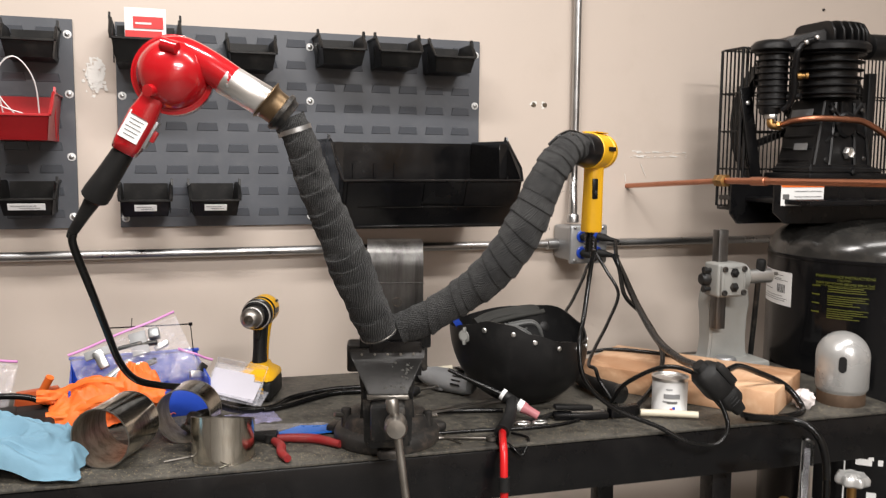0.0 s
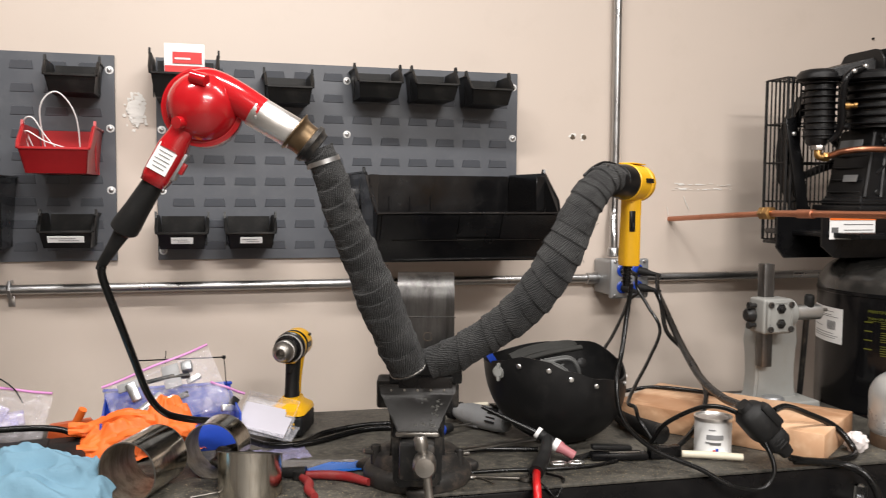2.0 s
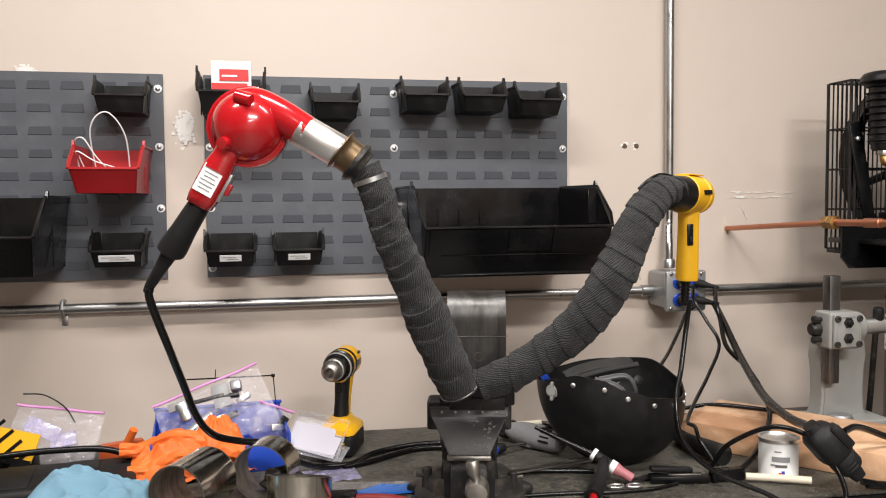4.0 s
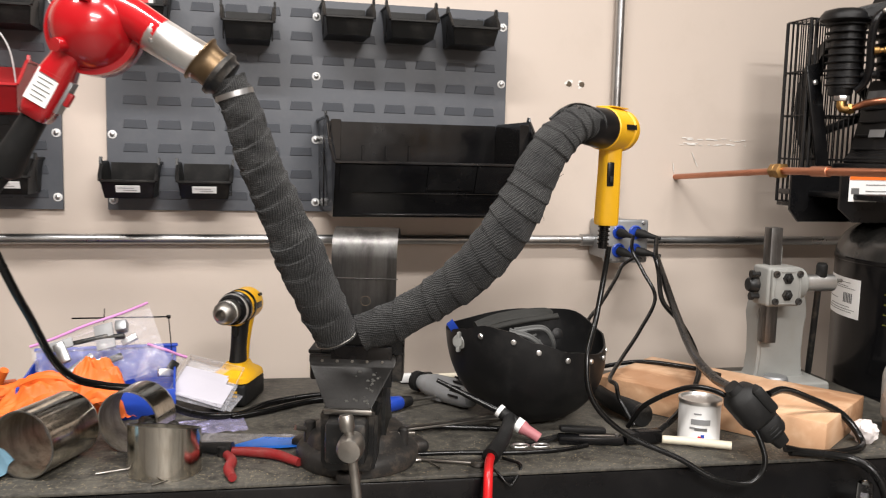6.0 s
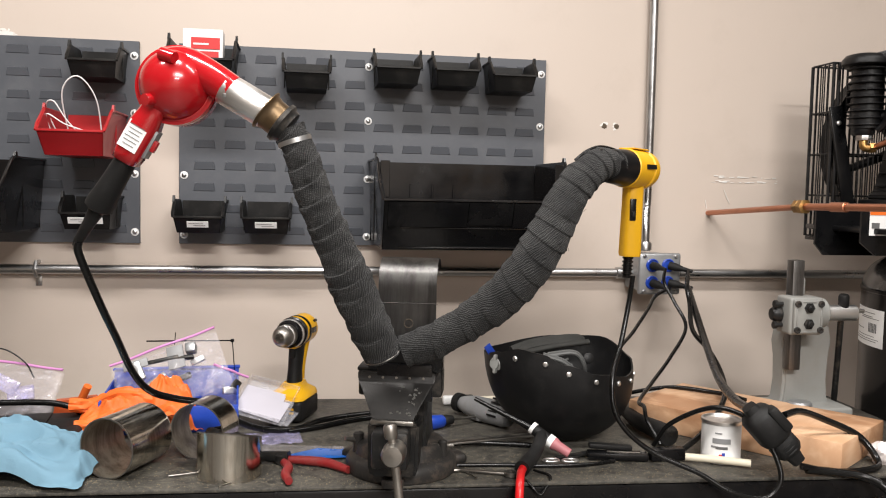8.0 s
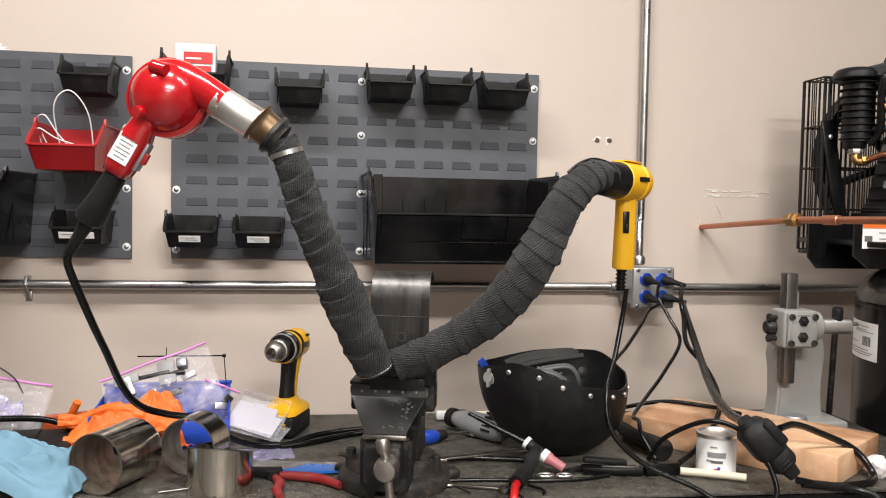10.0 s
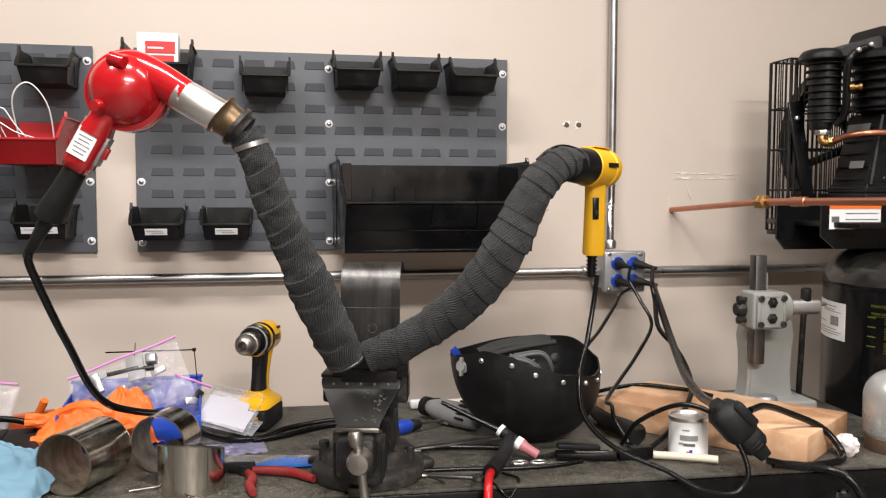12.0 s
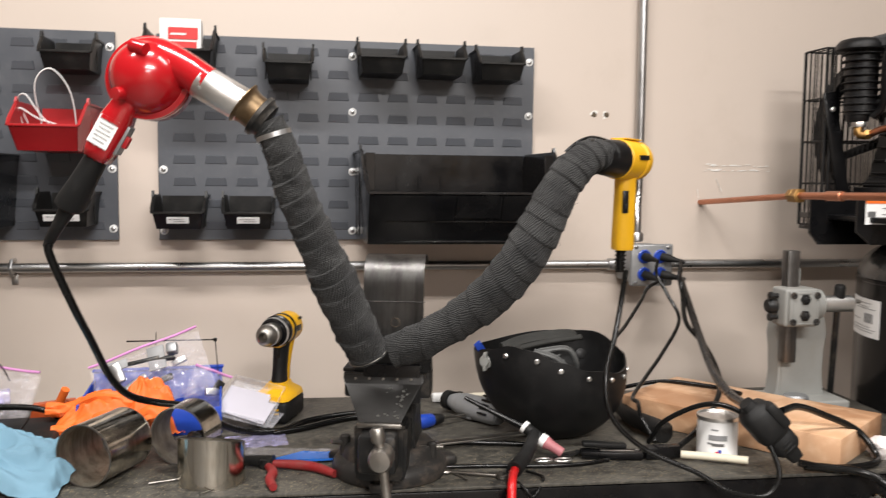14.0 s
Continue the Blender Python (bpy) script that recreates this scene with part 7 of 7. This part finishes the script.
part("upper_scale", box(BM(), (-0.012, 0.012, 0.02), (0.08, 0.016, 0.01), 0.003, pose(0, 0, 0, 0, 4, 6)), M["soft_rubber"], kn)
part("pin", rod(BM(), (0.045, 0, 0.012), (0.045, 0, 0.017), 0.004, seg=10), M["zinc"], kn)
part("clip", box(BM(), (0.01, -0.004, 0.016), (0.06, 0.006, 0.002), 0.0006), M["worn"], kn)
hm_ = thing("hammer", "worn black tool handle pointing forward", "hammer", (0.865, 1.58, BENCH + 0.021))
part("grip", sweep(BM(), spline([(0.0, 0.14, 0.0), (-0.003, 0.07, 0.0), (0.01, 0.01, 0.0), (0.016, -0.03, 0.0)], 6), lambda t, a: 0.013 + 0.007 * t, 20), M["soft_rubber"], hm_)
part("end_cap", lathe(BM(), [(0.0205, 0), (0.0215, 0.003), (0.0205, 0.008), (0.012, 0.01)], along((0.015, -0.027, 0), (0.021, -0.055, 0)), 20), M["iron"], hm_)
br = thing("brush_handle", "cream wooden brush with a black ferrule", "brush", (0.9, 1.428, BENCH))
part("handle", sweep(BM(), spline([(-0.03, 0.022, 0.011), (0.02, 0.0, 0.011), (0.07, -0.048 + 0.02, 0.0115)], 6), lambda t, a: 0.0068, 14), M["cream"], br, "cream wooden handle")
part("ferrule", box(BM(), (-0.06, 0.036, 0.013), (0.065, 0.02, 0.022), 0.003, None, 2), M["black"], br)
sb = thing("scrub_brush", "small brush with a cream handle and pale bristles", "brush", (0.575, 1.89, BENCH))
part("handle", rod(BM(), (-0.005, 0.0, 0.012), (0.05, -0.004, 0.014), 0.007, seg=12), M["cream"], sb)
part("ferrule", box(BM(), (-0.03, 0.002, 0.012), (0.045, 0.016, 0.02), 0.003), M["black"], sb)
part("bristles", box(BM(), (-0.062, 0.004, 0.011), (0.03, 0.02, 0.018), 0.004), M["white"], sb)
sd = thing("screwdriver", "screwdriver with a blue and black handle", "screwdriver", (0.45, 1.7, BENCH + 0.015))
part("handle", lathe(BM(), [(0.008, 0), (0.0135, 0.006), (0.0145, 0.03), (0.013, 0.05), (0.009, 0.056)], along((-0.03, -0.012, 0), (0.03, 0.014, 0)), 18), M["blue"], sd, "blue handle")
part("collar", lathe(BM(), [(0.0105, 0.054), (0.012, 0.058), (0.009, 0.075), (0.005, 0.078)], along((-0.03, -0.012, 0), (0.03, 0.014, 0)), 14), M["soft_rubber"], sd)
part("shank", rod(BM(), (0.04, 0.018, 0), (0.1, 0.046, -0.002), 0.0028, seg=10), M["worn"], sd)
wn = thing("spanner", "small chrome spanner on the bench front", "spanner", (0.49, 1.425, BENCH))
part("shaft", box(BM(), (0, 0, 0.005), (0.09, 0.008, 0.004), 0.0015, pose(0, 0, 0, 0, 0, -20)), M["worn"], wn)
part("ring", lathe(BM(), [(0.006, 0.002), (0.011, 0.002), (0.011, 0.008), (0.006, 0.008), (0.006, 0.002)], Matrix.Translation((0.046, -0.017, 0)), 18, close=False), M["worn"], wn)
part("jaw", box(BM(), (-0.045, 0.016, 0.005), (0.018, 0.016, 0.006), 0.003), M["worn"], wn)
for k, (a, b) in enumerate((((0.055, 1.4), (0.09, 1.43)), ((-0.03, 1.46), (0.02, 1.475)), ((0.46, 1.44), (0.475, 1.40)))):
    single("welding_rod", rod(BM(), (*a, BENCH + 0.003), (*b, BENCH + 0.003), 0.0014, seg=8), M["worn"], "short rusty wire offcut on the bench", "wire offcut", "wire offcuts")
st = thing("grey_stone", "dark grey lump inside the steel ring", "stone", (0.04, 1.6, BENCH))
part("lump", heap((0, 0, 0.02), (0.035, 0.025, 0.022), 31, 1.4, 0.3, None, 4, 0.0), M["iron_base"], st)

for x in (0.966, 1.0):
    bm = BM()
    for k in range(3):
        a = k * 0.9 + x * 40
        cx, cz, w = x + 0.008 * math.cos(a), 1.571 + 0.008 * math.sin(a), 0.0035 + 0.0025 * abs(math.sin(5 * a))
        bm.faces.new([bm.verts.new((cx + w * math.cos(g), WALL - 0.0006 - 0.00004 * k, cz + w * 0.8 * math.sin(g + 0.3 * k))) for g in [i * 1.05 for i in range(6)]])
    single("paint_chip", bm, M["spackle"], "bare plaster torn round a screw hole", "paint chip", "screw holes in the wall", kind="structure")

# white filler smears, scratches and grit
bm = BM()
rnd = random.Random(12)
for k in range(330):
    x, z = -0.16 + rnd.gauss(0, 0.0095), 1.607 + rnd.gauss(0, 0.017)
    w, h = rnd.uniform(0.001, 0.007), rnd.uniform(0.001, 0.007)
    pts = [(x + w * math.cos(a) * rnd.uniform(0.5, 1.1), z + h * math.sin(a) * rnd.uniform(0.5, 1.1)) for a in [i * 0.7 for i in range(9)]]
    bm.faces.new([bm.verts.new((px, WALL - 0.0008 - k * 0.00001, pz)) for px, pz in pts])
for k in range(90):
    x, z = -0.506 + rnd.gauss(0, 0.009), 1.737 + rnd.gauss(0, 0.005)
    w, h = rnd.uniform(0.002, 0.006), rnd.uniform(0.001, 0.004)
    bm.faces.new([bm.verts.new((x + w * math.cos(i * 0.8), WALL - 0.0008 - k * 0.00001, z + h * math.sin(i * 0.8) * rnd.uniform(0.6, 1.1))) for i in range(8)])
single("filler_patch", bm, M["spackle"], "white filler smeared on the wall", "wall filler", kind="structure")
single("wall_screw", lathe(BM(), [(0.004, 0), (0.004, 0.004), (0.0025, 0.006), (0.001, 0.0062)], along((1.938, WALL, 1.888), (1.938, WALL - 1, 1.888)), 12), M["iron"], "small dark screw sticking out of the beige wall", "screw")
bm = BM()
for k in range(34):
    x = 1.38 + rnd.uniform(-0.1, 0.09)
    z = 1.432 + rnd.choice((0, 0.013)) + rnd.gauss(0, 0.0015)
    box(bm, (x, WALL - 0.001 - k * 0.00002, z), (rnd.uniform(0.004, 0.02), 0.0008, rnd.uniform(0.001, 0.003)))
for x, z, a in ((1.315, 1.40, 65), (1.322, 1.385, 60), (1.26, 1.37, 80)):
    box(bm, (0, 0, 0), (0.024, 0.0008, 0.0016), 0, Matrix.Translation((x, WALL - 0.0025, z)) @ pose(0, 0, 0, 0, a, 0))
single("scratches", bm, M["spackle"], "pale scratches in the wall paint", "scratches", kind="structure")
verts, faces = [], []
for k in range(3600):
    u, v = rnd.uniform(-0.6, 1.3), 0.006 + abs(rnd.gauss(0, 0.13))
    if v > 0.52:
        continue
    p = bench_point(u, v)
    s, a = rnd.uniform(0.0003, 0.001), rnd.uniform(0, 6.28)
    i = len(verts)
    for dx, dy, dz in ((-1.5, -0.6, 0), (1.5, -0.6, 0), (1.2, 0.7, 0), (-1.2, 0.7, 0), (0.2, 0, 1.1)):
        verts.append((p.x + s * (dx * math.cos(a) - dy * math.sin(a)), p.y + s * (dx * math.sin(a) + dy * math.cos(a)), BENCH + 0.0002 + s * dz))
    faces += [(i, i + 1, i + 4), (i + 1, i + 2, i + 4), (i + 2, i + 3, i + 4), (i + 3, i, i + 4)]
me = bpy.data.meshes.new("metal_grit")
me.from_pydata(verts, [], faces)
me.materials.append(M["grit"])
tagged(new("metal_grit", me), "tan filings scattered over the bench top", "filings", kind="stuff")
